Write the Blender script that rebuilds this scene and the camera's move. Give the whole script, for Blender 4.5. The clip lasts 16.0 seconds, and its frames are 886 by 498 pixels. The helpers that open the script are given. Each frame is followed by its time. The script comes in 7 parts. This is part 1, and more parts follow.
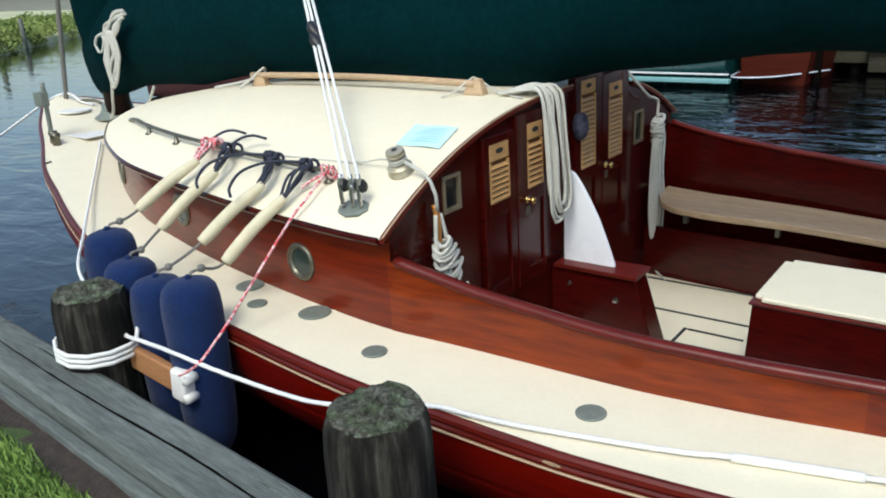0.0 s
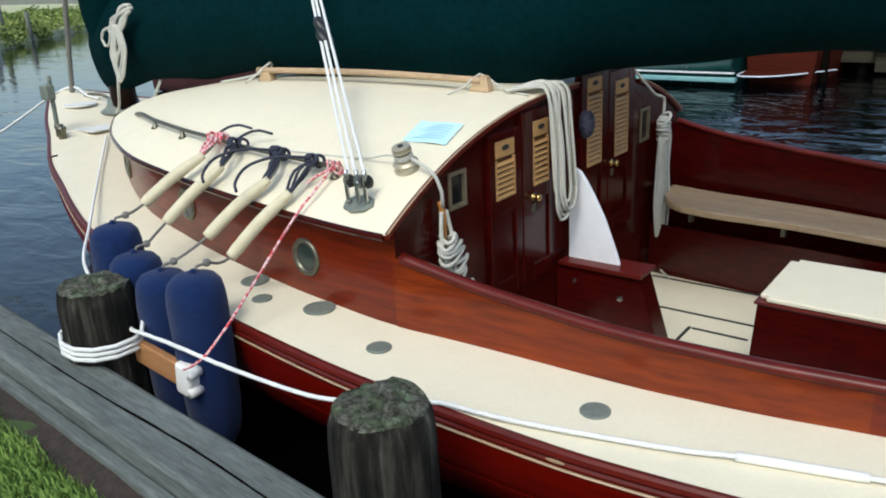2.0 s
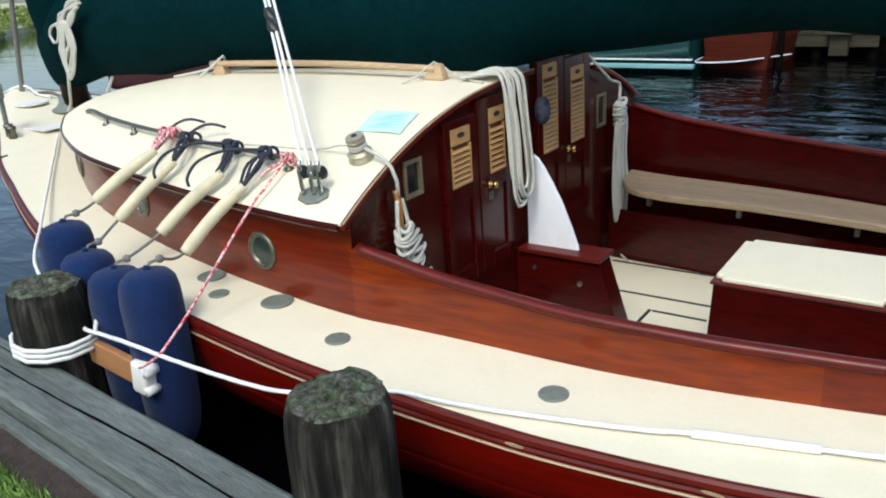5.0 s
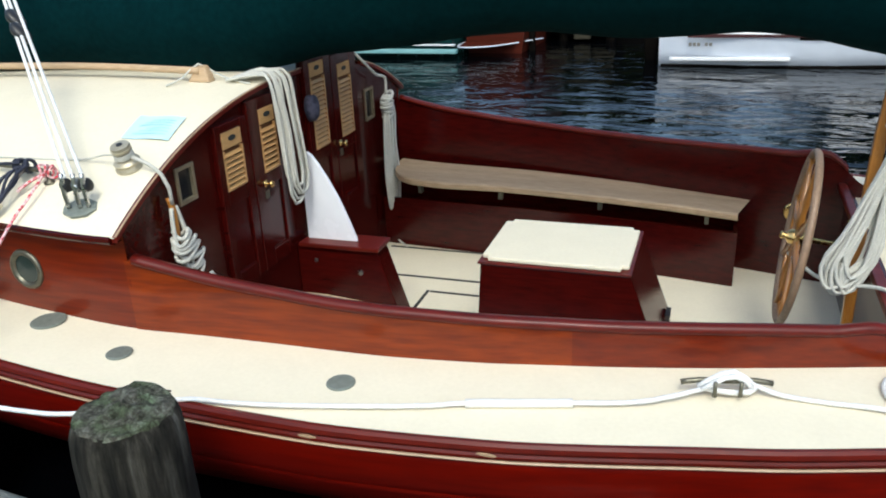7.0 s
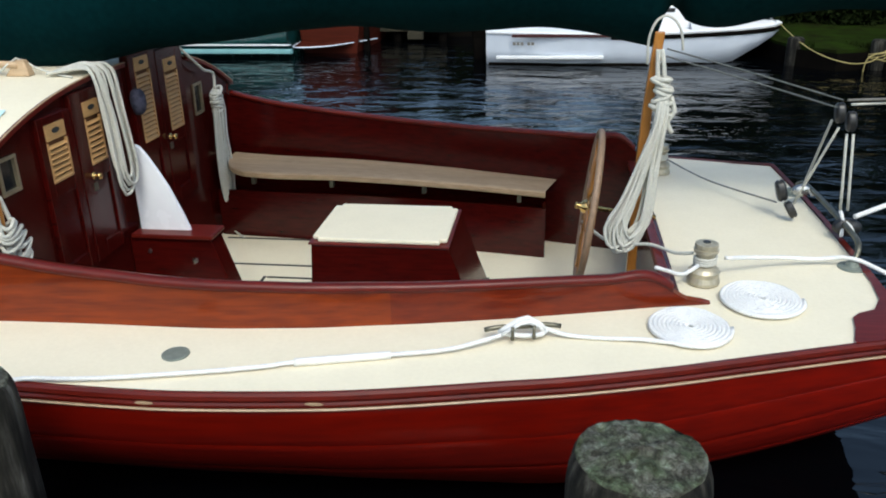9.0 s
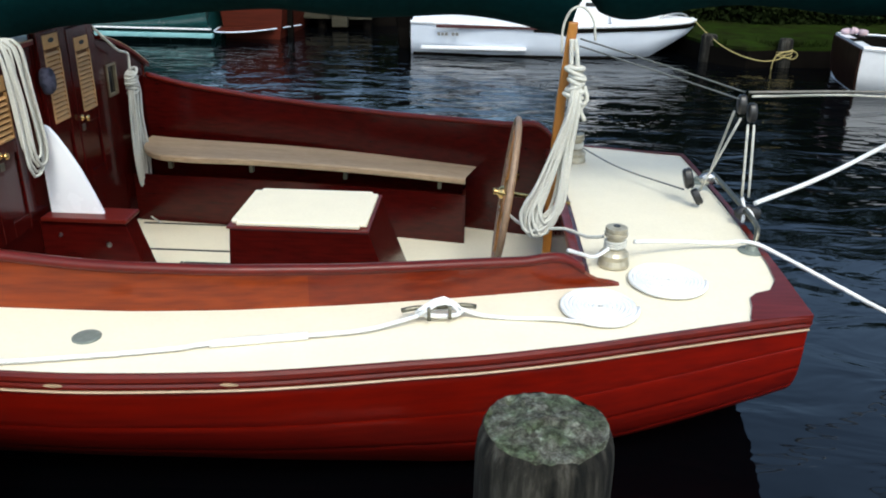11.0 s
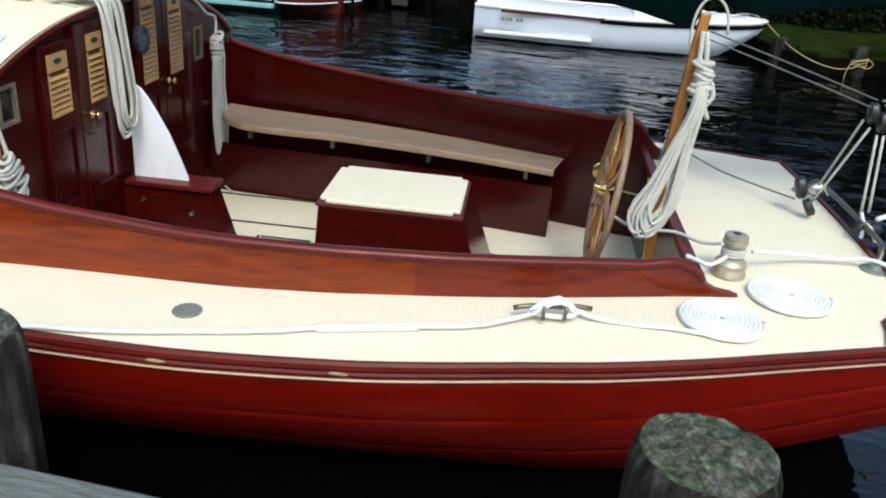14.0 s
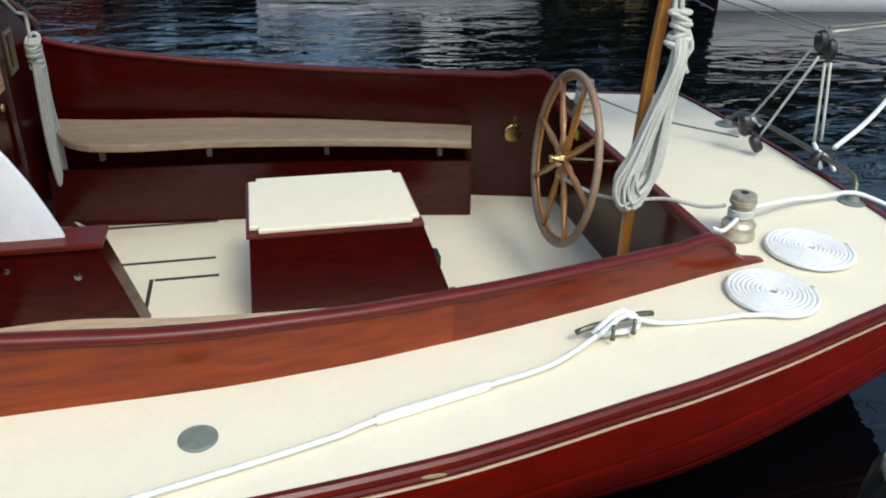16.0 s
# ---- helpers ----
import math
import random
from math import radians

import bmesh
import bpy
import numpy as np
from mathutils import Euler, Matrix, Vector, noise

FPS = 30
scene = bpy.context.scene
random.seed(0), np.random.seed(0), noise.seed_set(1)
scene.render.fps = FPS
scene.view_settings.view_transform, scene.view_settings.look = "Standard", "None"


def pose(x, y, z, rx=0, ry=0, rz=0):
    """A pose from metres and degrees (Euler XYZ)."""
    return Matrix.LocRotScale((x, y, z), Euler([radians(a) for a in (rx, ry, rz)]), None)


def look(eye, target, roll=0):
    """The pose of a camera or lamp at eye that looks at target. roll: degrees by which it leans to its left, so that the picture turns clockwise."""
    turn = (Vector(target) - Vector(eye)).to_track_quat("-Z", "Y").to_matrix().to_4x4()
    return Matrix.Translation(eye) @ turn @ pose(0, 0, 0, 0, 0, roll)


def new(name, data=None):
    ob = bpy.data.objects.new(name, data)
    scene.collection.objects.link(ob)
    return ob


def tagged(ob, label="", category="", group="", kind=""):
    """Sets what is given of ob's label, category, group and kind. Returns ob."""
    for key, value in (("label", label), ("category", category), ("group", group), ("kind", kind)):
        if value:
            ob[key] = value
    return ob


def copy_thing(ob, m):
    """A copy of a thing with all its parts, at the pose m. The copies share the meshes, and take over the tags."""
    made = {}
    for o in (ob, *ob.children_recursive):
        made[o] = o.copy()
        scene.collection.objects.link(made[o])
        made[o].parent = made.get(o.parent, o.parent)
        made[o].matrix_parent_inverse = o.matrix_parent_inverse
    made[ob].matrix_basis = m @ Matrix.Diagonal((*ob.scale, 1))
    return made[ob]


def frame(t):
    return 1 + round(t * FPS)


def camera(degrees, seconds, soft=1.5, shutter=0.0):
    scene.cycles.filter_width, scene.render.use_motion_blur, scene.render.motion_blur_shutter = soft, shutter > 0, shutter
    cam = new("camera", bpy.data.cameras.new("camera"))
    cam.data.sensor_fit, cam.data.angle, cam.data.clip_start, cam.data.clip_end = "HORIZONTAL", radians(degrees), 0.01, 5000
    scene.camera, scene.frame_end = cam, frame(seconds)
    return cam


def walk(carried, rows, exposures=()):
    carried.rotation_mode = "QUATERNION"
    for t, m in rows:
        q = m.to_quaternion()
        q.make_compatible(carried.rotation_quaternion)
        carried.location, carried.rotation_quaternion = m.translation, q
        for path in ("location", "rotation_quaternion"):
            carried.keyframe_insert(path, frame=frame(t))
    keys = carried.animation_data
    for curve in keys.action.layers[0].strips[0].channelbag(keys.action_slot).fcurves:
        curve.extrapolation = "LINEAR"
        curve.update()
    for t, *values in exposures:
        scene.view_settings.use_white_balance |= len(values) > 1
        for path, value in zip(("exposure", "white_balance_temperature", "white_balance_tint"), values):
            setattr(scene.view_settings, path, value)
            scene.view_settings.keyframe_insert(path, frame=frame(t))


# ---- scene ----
# World: x runs aft along the boat, y to its starboard side, z up from the water.
TINT = 2.0
cam = camera(57.5, 16.0, soft=1.9, shutter=0.0)
PATH = [
    (0, (0.507, -3.696, 2.114), (-0.643, -2.196, 1.462), -3.43),
    (0.5, (0.498, -3.698, 2.109), (-0.657, -2.204, 1.452), -3.12),
    (1, (0.496, -3.699, 2.113), (-0.665, -2.207, 1.461), -3.10),
    (1.5, (0.500, -3.697, 2.112), (-0.658, -2.205, 1.455), -2.96),
    (2, (0.501, -3.700, 2.113), (-0.655, -2.207, 1.454), -3.02),
    (2.5, (0.503, -3.699, 2.104), (-0.653, -2.205, 1.446), -3.08),
    (3, (0.511, -3.693, 2.099), (-0.647, -2.202, 1.438), -3.39),
    (5.5, (0.553, -3.665, 2.087), (-0.479, -2.100, 1.390), -4.06),
    (6, (0.578, -3.661, 2.100), (-0.347, -2.046, 1.369), -3.59),
    (6.5, (0.606, -3.695, 2.141), (-0.186, -2.015, 1.399), -3.07),
    (7, (0.629, -3.769, 2.190), (0.012, -2.019, 1.443), -2.66),
    (7.5, (0.637, -3.870, 2.195), (0.197, -2.065, 1.456), -2.48),
    (8, (0.658, -3.921, 2.197), (0.294, -2.099, 1.459), -2.20),
    (8.5, (0.752, -3.991, 2.197), (0.396, -2.165, 1.463), -2.28),
    (9, (0.822, -4.059, 2.190), (0.561, -2.225, 1.437), -1.16),
    (9.5, (0.856, -4.086, 2.189), (0.708, -2.246, 1.419), 0.78),
    (9.7, (0.853, -4.093, 2.192), (0.788, -2.251, 1.417), -0.09),
    (11.8, (0.869, -4.145, 2.168), (0.727, -2.307, 1.393), 3.09),
    (12, (0.857, -4.165, 2.171), (0.668, -2.333, 1.392), 2.64),
    (12.5, (0.841, -4.287, 2.145), (0.660, -2.442, 1.395), 3.12),
    (13, (0.776, -4.342, 2.141), (0.568, -2.499, 1.394), 3.45),
    (13.5, (0.685, -4.177, 2.115), (0.492, -2.346, 1.333), 2.46),
    (14, (0.512, -3.968, 2.114), (0.372, -2.144, 1.305), 4.55),
    (14.5, (0.235, -3.797, 2.090), (0.175, -1.975, 1.267), -1.19),
    (15, (0.057, -3.607, 2.102), (0.096, -1.813, 1.219), 0.09),
    (15.5, (-0.086, -3.417, 2.119), (0.119, -1.655, 1.196), 3.14),
    (16, (-0.314, -3.303, 2.126), (0.090, -1.566, 1.204), 1.26),
]
walk(cam, [(t, look(eye, aim, roll)) for t, eye, aim, roll in PATH],
     [(t, stops, 6250, TINT) for t, stops in ((0, 0.66), (0.5, 0.55), (1, 0.52), (3, 0.58), (5.5, 0.75), (7, 0.78), (8.5, 0.78), (9.0, 0.62), (9.5, 0.79), (12, 1.0), (12.5, 1.07), (13.0, 0.75), (13.5, 0.94), (14, 0.82), (14.5, 0.73), (15, 0.54), (15.5, 0.56), (16, 0.68))])

# ---- light: a bright, thinly overcast day ----
SUN_EL, SUN_AZ = radians(52), radians(163)
world = bpy.data.worlds.new("world")
scene.world = world
world.use_nodes = True
wn, wl = world.node_tree.nodes, world.node_tree.links
wn.clear()
w_out, w_bg, w_sky = wn.new("ShaderNodeOutputWorld"), wn.new("ShaderNodeBackground"), wn.new("ShaderNodeTexSky")
w_sky.sky_type, w_sky.sun_disc = "NISHITA", False
w_sky.sun_elevation, w_sky.sun_rotation = SUN_EL, SUN_AZ
w_sky.air_density, w_sky.dust_density, w_sky.ozone_density = 1.0, 3.0, 1.0
w_hsv = wn.new("ShaderNodeHueSaturation")
w_hsv.inputs["Saturation"].default_value = 1.0
w_bg.inputs["Strength"].default_value = 0.15
wl.new(w_sky.outputs[0], w_hsv.inputs["Color"])
wl.new(w_hsv.outputs[0], w_bg.inputs["Color"])
wl.new(w_bg.outputs[0], w_out.inputs["Surface"])
sun = new("sun", bpy.data.lights.new("sun", "SUN"))
sun.data.energy, sun.data.angle, sun.data.color = 0.85, radians(16), (1.0, 0.985, 0.955)
sun.matrix_world = look((0, 0, 0), (-math.sin(SUN_AZ) * math.cos(SUN_EL), -math.cos(SUN_AZ) * math.cos(SUN_EL), -math.sin(SUN_EL)))


# ---- materials ----
def mat(name, c1, c2=None, scale=8.0, rough=0.5, metal=0.0, bump=0.0, bump_scale=None, coat=0.0, stretch=(1, 1, 1),
        big=0.18, rvar=0.1, random_shift=0.0, spec=0.5, mottle=0.5, sheen=0.0):
    """A surface with grain at two scales; stretch draws the grain out along an axis."""
    m = bpy.data.materials.new(name)
    m.use_nodes = True
    n, l = m.node_tree.nodes, m.node_tree.links
    b = n["Principled BSDF"]
    c2 = c2 or tuple(v * 0.8 for v in c1)
    tc, mp = n.new("ShaderNodeTexCoord"), n.new("ShaderNodeMapping")
    mp.inputs["Scale"].default_value = stretch
    l.new(tc.outputs["Object"], mp.inputs["Vector"])
    fine, wide = n.new("ShaderNodeTexNoise"), n.new("ShaderNodeTexNoise")
    fine.inputs["Scale"].default_value, fine.inputs["Detail"].default_value = scale, 6
    wide.inputs["Scale"].default_value, wide.inputs["Detail"].default_value = scale * 0.13, 3
    l.new(mp.outputs[0], fine.inputs["Vector"])
    l.new(mp.outputs[0], wide.inputs["Vector"])
    ramp = n.new("ShaderNodeValToRGB")
    ramp.color_ramp.elements[0].position, ramp.color_ramp.elements[1].position = 0.5 - mottle / 2, 0.5 + mottle / 2
    ramp.color_ramp.elements[0].color, ramp.color_ramp.elements[1].color = (*c1, 1), (*c2, 1)
    l.new(fine.outputs["Fac"], ramp.inputs["Fac"])
    hsv = n.new("ShaderNodeHueSaturation")
    mr = n.new("ShaderNodeMapRange")
    mr.inputs["To Min"].default_value, mr.inputs["To Max"].default_value = 1 - big, 1 + big
    l.new(wide.outputs["Fac"], mr.inputs["Value"])
    l.new(ramp.outputs["Color"], hsv.inputs["Color"])
    if random_shift:
        info, add = n.new("ShaderNodeObjectInfo"), n.new("ShaderNodeMath")
        mr2 = n.new("ShaderNodeMapRange")
        mr2.inputs["To Min"].default_value, mr2.inputs["To Max"].default_value = 1 - random_shift, 1 + random_shift
        l.new(info.outputs["Random"], mr2.inputs["Value"])
        add.operation = "MULTIPLY"
        l.new(mr.outputs[0], add.inputs[0])
        l.new(mr2.outputs[0], add.inputs[1])
        l.new(add.outputs[0], hsv.inputs["Value"])
    else:
        l.new(mr.outputs[0], hsv.inputs["Value"])
    l.new(hsv.outputs["Color"], b.inputs["Base Color"])
    rr = n.new("ShaderNodeMapRange")
    rr.inputs["To Min"].default_value, rr.inputs["To Max"].default_value = max(0.02, rough - rvar), min(1, rough + rvar)
    l.new(fine.outputs["Fac"], rr.inputs["Value"])
    l.new(rr.outputs[0], b.inputs["Roughness"])
    b.inputs["Metallic"].default_value = metal
    b.inputs["Specular IOR Level"].default_value = spec
    if coat:
        b.inputs["Coat Weight"].default_value, b.inputs["Coat Roughness"].default_value = coat, 0.05
    if sheen:
        b.inputs["Sheen Weight"].default_value = sheen
    if bump:
        bn, bp = n.new("ShaderNodeTexNoise"), n.new("ShaderNodeBump")
        bn.inputs["Scale"].default_value, bn.inputs["Detail"].default_value = bump_scale or scale * 2, 8
        l.new(mp.outputs[0], bn.inputs["Vector"])
        bp.inputs["Strength"].default_value, bp.inputs["Distance"].default_value = bump, 0.01
        l.new(bn.outputs["Fac"], bp.inputs["Height"])
        l.new(bp.outputs[0], b.inputs["Normal"])
    return m


M_CREAM = mat("deck_canvas_cream", (0.765, 0.702, 0.535), (0.725, 0.662, 0.500), 60, 0.62, bump=0.12, bump_scale=260, big=0.05)
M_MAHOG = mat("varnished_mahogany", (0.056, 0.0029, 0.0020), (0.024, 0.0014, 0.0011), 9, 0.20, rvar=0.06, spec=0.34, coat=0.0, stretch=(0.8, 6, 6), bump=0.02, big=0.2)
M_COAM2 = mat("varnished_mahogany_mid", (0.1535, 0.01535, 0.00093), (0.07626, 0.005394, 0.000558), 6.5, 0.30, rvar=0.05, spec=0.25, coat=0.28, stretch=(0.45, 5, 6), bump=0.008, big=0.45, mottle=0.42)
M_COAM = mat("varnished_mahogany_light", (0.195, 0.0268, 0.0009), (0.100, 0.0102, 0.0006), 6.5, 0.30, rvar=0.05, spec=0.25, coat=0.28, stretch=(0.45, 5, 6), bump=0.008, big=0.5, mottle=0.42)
M_HULL = mat("varnished_hull_red", (0.1581, 0.00372, 0.000651), (0.08928, 0.001767, 0.000465), 5, 0.40, spec=0.16, coat=0.04, stretch=(0.4, 4, 7), bump=0.008, big=0.3, random_shift=0.12, mottle=0.5)
M_RAIL = mat("varnished_rail", (0.120, 0.0085, 0.0040), (0.062, 0.0042, 0.0024), 8, 0.36, spec=0.28, coat=0.04, stretch=(0.6, 6, 6), big=0.2)
M_TEAK = mat("weathered_teak", (0.5336, 0.3864, 0.2392), (0.368, 0.2484, 0.138), 10, 0.6, bump=0.25, stretch=(1.2, 14, 14), big=0.25)
M_OAK = mat("varnished_oak", (0.42, 0.18, 0.035), (0.32, 0.12, 0.02), 10, 0.3, coat=0.6, stretch=(8, 8, 1.2), bump=0.05)
M_LOUV = mat("pale_louvre_wood", (0.56, 0.33, 0.13), (0.44, 0.24, 0.09), 14, 0.45, coat=0.1, stretch=(4, 1, 6))
M_TRIMW = mat("pale_wood_bead", (0.43, 0.30, 0.185), (0.34, 0.23, 0.14), 12, 0.45, stretch=(1, 8, 8))
M_GREEN = mat("green_canvas", (0.00095, 0.01757, 0.01976), (0.00057, 0.01121, 0.01292), 30, 0.9, bump=0.25, bump_scale=420, big=0.25, spec=0.04)
M_ROPE = mat("off_white_rope", (0.63, 0.62, 0.55), (0.46, 0.455, 0.40), 160, 0.8, bump=0.5, bump_scale=260, big=0.12)
M_WROPE = mat("white_rope", (0.82, 0.82, 0.80), (0.66, 0.66, 0.64), 140, 0.75, bump=0.4, bump_scale=260, big=0.06)
M_DROPE = mat("dark_blue_rope", (0.016, 0.020, 0.038), (0.034, 0.038, 0.058), 120, 0.8, bump=0.4, bump_scale=260)
M_GROPE = mat("grey_rope", (0.22, 0.21, 0.19), (0.13, 0.125, 0.11), 120, 0.8, bump=0.4, bump_scale=260)
M_RROPE = mat("red_flecked_rope", (0.55, 0.03, 0.05), (0.75, 0.55, 0.55), 75, 0.75, mottle=0.16)
M_REDPAD = mat("dull_red_vinyl", (0.22, 0.018, 0.025), (0.15, 0.012, 0.018), 20, 0.5)
M_PINKPAD = mat("pinkish_grey_canvas", (0.50, 0.36, 0.38), (0.34, 0.27, 0.31), 14, 0.85, bump=0.3)
M_SHEETROPE = mat("dark_grey_line", (0.11, 0.12, 0.12), (0.07, 0.08, 0.08), 60, 0.9)
M_YROPE = mat("yellow_rope", (0.44, 0.36, 0.14), (0.34, 0.27, 0.10), 40, 0.8)
M_BLUE = mat("navy_fleece", (0.00861, 0.0246, 0.09184), (0.00574, 0.0164, 0.0656), 60, 0.95, bump=0.5, bump_scale=220, big=0.2, sheen=0.12, spec=0.1)
M_PAD = mat("cream_sleeve", (0.66, 0.60, 0.42), (0.56, 0.50, 0.34), 20, 0.6, bump=0.1, big=0.08)
M_DOCK = mat("grey_dock_timber", (0.1806, 0.2016, 0.1898), (0.0882, 0.09996, 0.09324), 15, 0.9, bump=0.8, bump_scale=60, stretch=(0.6, 4.5, 4.5), big=0.45, mottle=0.55, spec=0.2)
M_SOIL = mat("damp_soil", (0.052, 0.036, 0.026), (0.018, 0.013, 0.010), 22, 0.95, bump=0.9, bump_scale=60)
M_GRASS = mat("grass_blades", (0.2322, 0.344, 0.0817), (0.1204, 0.2064, 0.0473), 2.2, 0.7, big=0.3, spec=0.2)
M_TURF = mat("turf", (0.055, 0.090, 0.020), (0.032, 0.055, 0.014), 20, 0.95, bump=0.6)
M_WINF = mat("window_bronze", (0.31, 0.26, 0.17), (0.21, 0.17, 0.11), 30, 0.4, metal=0.5)
M_BRONZE = mat("dull_bronze", (0.20, 0.19, 0.145), (0.12, 0.115, 0.085), 40, 0.42, metal=0.85, bump=0.05)
M_PLATE = mat("grey_green_bronze_plate", (0.19, 0.215, 0.185), (0.14, 0.16, 0.135), 50, 0.5, metal=0.1, bump=0.1)
M_BRASS = mat("brass", (0.72, 0.50, 0.20), (0.55, 0.36, 0.13), 30, 0.25, metal=1.0)
M_STEEL = mat("stainless_steel", (0.62, 0.62, 0.60), (0.45, 0.45, 0.43), 30, 0.28, metal=1.0)
M_GALV = mat("dull_winch_metal", (0.52, 0.48, 0.37), (0.34, 0.30, 0.21), 30, 0.42, metal=0.5)
M_BLACK = mat("black_fitting", (0.012, 0.012, 0.013), (0.02, 0.02, 0.02), 30, 0.4)
M_GLASSD = mat("dark_window_glass", (0.010, 0.012, 0.014), (0.014, 0.016, 0.018), 4, 0.06, spec=0.6)
M_PORTG = mat("green_port_glass", (0.030, 0.044, 0.039), (0.020, 0.031, 0.027), 6, 0.08, spec=0.6)
M_WHITE = mat("white_paint", (0.80, 0.81, 0.82), (0.74, 0.75, 0.76), 12, 0.32, big=0.05, coat=0.2)
M_BOARD = mat("white_gloss_paint", (0.86, 0.87, 0.90), (0.80, 0.81, 0.85), 6, 0.25, big=0.05, coat=0.3)
M_WPLAS = mat("white_plastic", (0.78, 0.77, 0.74), (0.66, 0.65, 0.60), 18, 0.5, big=0.1)
M_PAPER = mat("pale_blue_paper", (0.50, 0.78, 0.86), (0.60, 0.83, 0.88), 6, 0.35, big=0.08)
M_INK = mat("faded_ink", (0.40, 0.68, 0.78), (0.46, 0.72, 0.80), 30, 0.5)
M_PLANK = mat("new_plank", (0.40, 0.20, 0.085), (0.30, 0.14, 0.055), 10, 0.55, stretch=(1.2, 10, 10), bump=0.1)
M_SEAM = mat("black_seam", (0.028, 0.030, 0.028), (0.018, 0.020, 0.018), 30, 0.7)
M_DARKHULL = mat("dark_teal_hull", (0.010, 0.060, 0.058), (0.008, 0.045, 0.045), 5, 0.25, coat=0.5)
M_BROWNHULL = mat("brown_wooden_transom", (0.075, 0.012, 0.005), (0.040, 0.007, 0.003), 4, 0.6, spec=0.1, stretch=(0.5, 1, 6))
M_BARK = mat("bark", (0.060, 0.048, 0.036), (0.035, 0.028, 0.020), 10, 0.95, bump=0.6)
# leaf colour set dark, as if in deep shade
M_LEAF = mat("shade_dark_leaves", (0.022, 0.040, 0.011), (0.012, 0.024, 0.007), 0.9, 0.85, big=0.35, spec=0.05)
M_REED = mat("reed_bank", (0.26, 0.31, 0.10), (0.12, 0.18, 0.055), 0.6, 0.85, big=0.3, spec=0.1)
# bank colour kept pale in place of the bright sky over the bend
M_SKYBANK = mat("sky_pale_bank", (0.50, 0.50, 0.33), (0.34, 0.36, 0.20), 1.2, 0.9, big=0.2, spec=0.1, bump=0.3)
# near-black matte; on the far bank it carries the trees' deep shade
M_NEARBLACK = mat("near_black_matte", (0.007, 0.006, 0.005), (0.004, 0.0035, 0.003), 3, 1.0, bump=0.5, spec=0.0)
M_MAROON = mat("maroon_canvas", (0.055, 0.010, 0.010), (0.035, 0.006, 0.006), 10, 0.8)
M_FLAG = mat("blue_red_cloth", (0.004, 0.006, 0.020), (0.045, 0.045, 0.075), 30, 0.85, mottle=0.16)
M_FAR = mat("far_boat_paint", (0.30, 0.33, 0.33), (0.22, 0.25, 0.25), 2, 0.5)
# jetty timber darkened in colour for the shade it lies in
M_JETTY = mat("shaded_olive_timber", (0.060, 0.056, 0.040), (0.030, 0.028, 0.020), 5, 0.9, spec=0.05, bump=0.5, stretch=(0.6, 4, 4))
M_PALEPILE = mat("pale_grey_pile", (0.20, 0.21, 0.18), (0.10, 0.11, 0.09), 6, 0.9, bump=0.4, stretch=(4, 4, 0.6))
M_MAST = mat("dark_varnished_spar", (0.024, 0.009, 0.005), (0.012, 0.005, 0.004), 6, 0.45, spec=0.15, stretch=(6, 6, 0.6))
# bank grass and thicket: deep shade under trees is put into both colours
M_FARTURF = mat("shade_dark_bank_grass", (0.017, 0.034, 0.005), (0.010, 0.011, 0.0045), 3, 1.0, bump=0.6, big=0.5, spec=0.0)
M_THICKET = mat("shade_dark_thicket", (0.011, 0.017, 0.005), (0.005, 0.007, 0.003), 0.8, 0.95, big=0.4, spec=0.0)
M_WHEEL = mat("worn_wheel_wood", (0.30, 0.20, 0.125), (0.19, 0.12, 0.075), 14, 0.5, bump=0.15, stretch=(6, 6, 2))
# white paint toned blue-grey: shade on the far boat's side is in it
M_BOATW = mat("white_paint_in_blue_shade", (0.66, 0.71, 0.78), (0.58, 0.63, 0.70), 3, 0.35, big=0.1, coat=0.1)
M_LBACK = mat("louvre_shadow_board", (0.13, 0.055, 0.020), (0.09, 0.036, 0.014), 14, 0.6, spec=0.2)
M_TEAL = mat("pale_teal_band", (0.22, 0.42, 0.42), (0.16, 0.34, 0.35), 5, 0.4)
M_YEL = mat("yellow_tag", (0.75, 0.60, 0.05), (0.65, 0.50, 0.04), 10, 0.5)


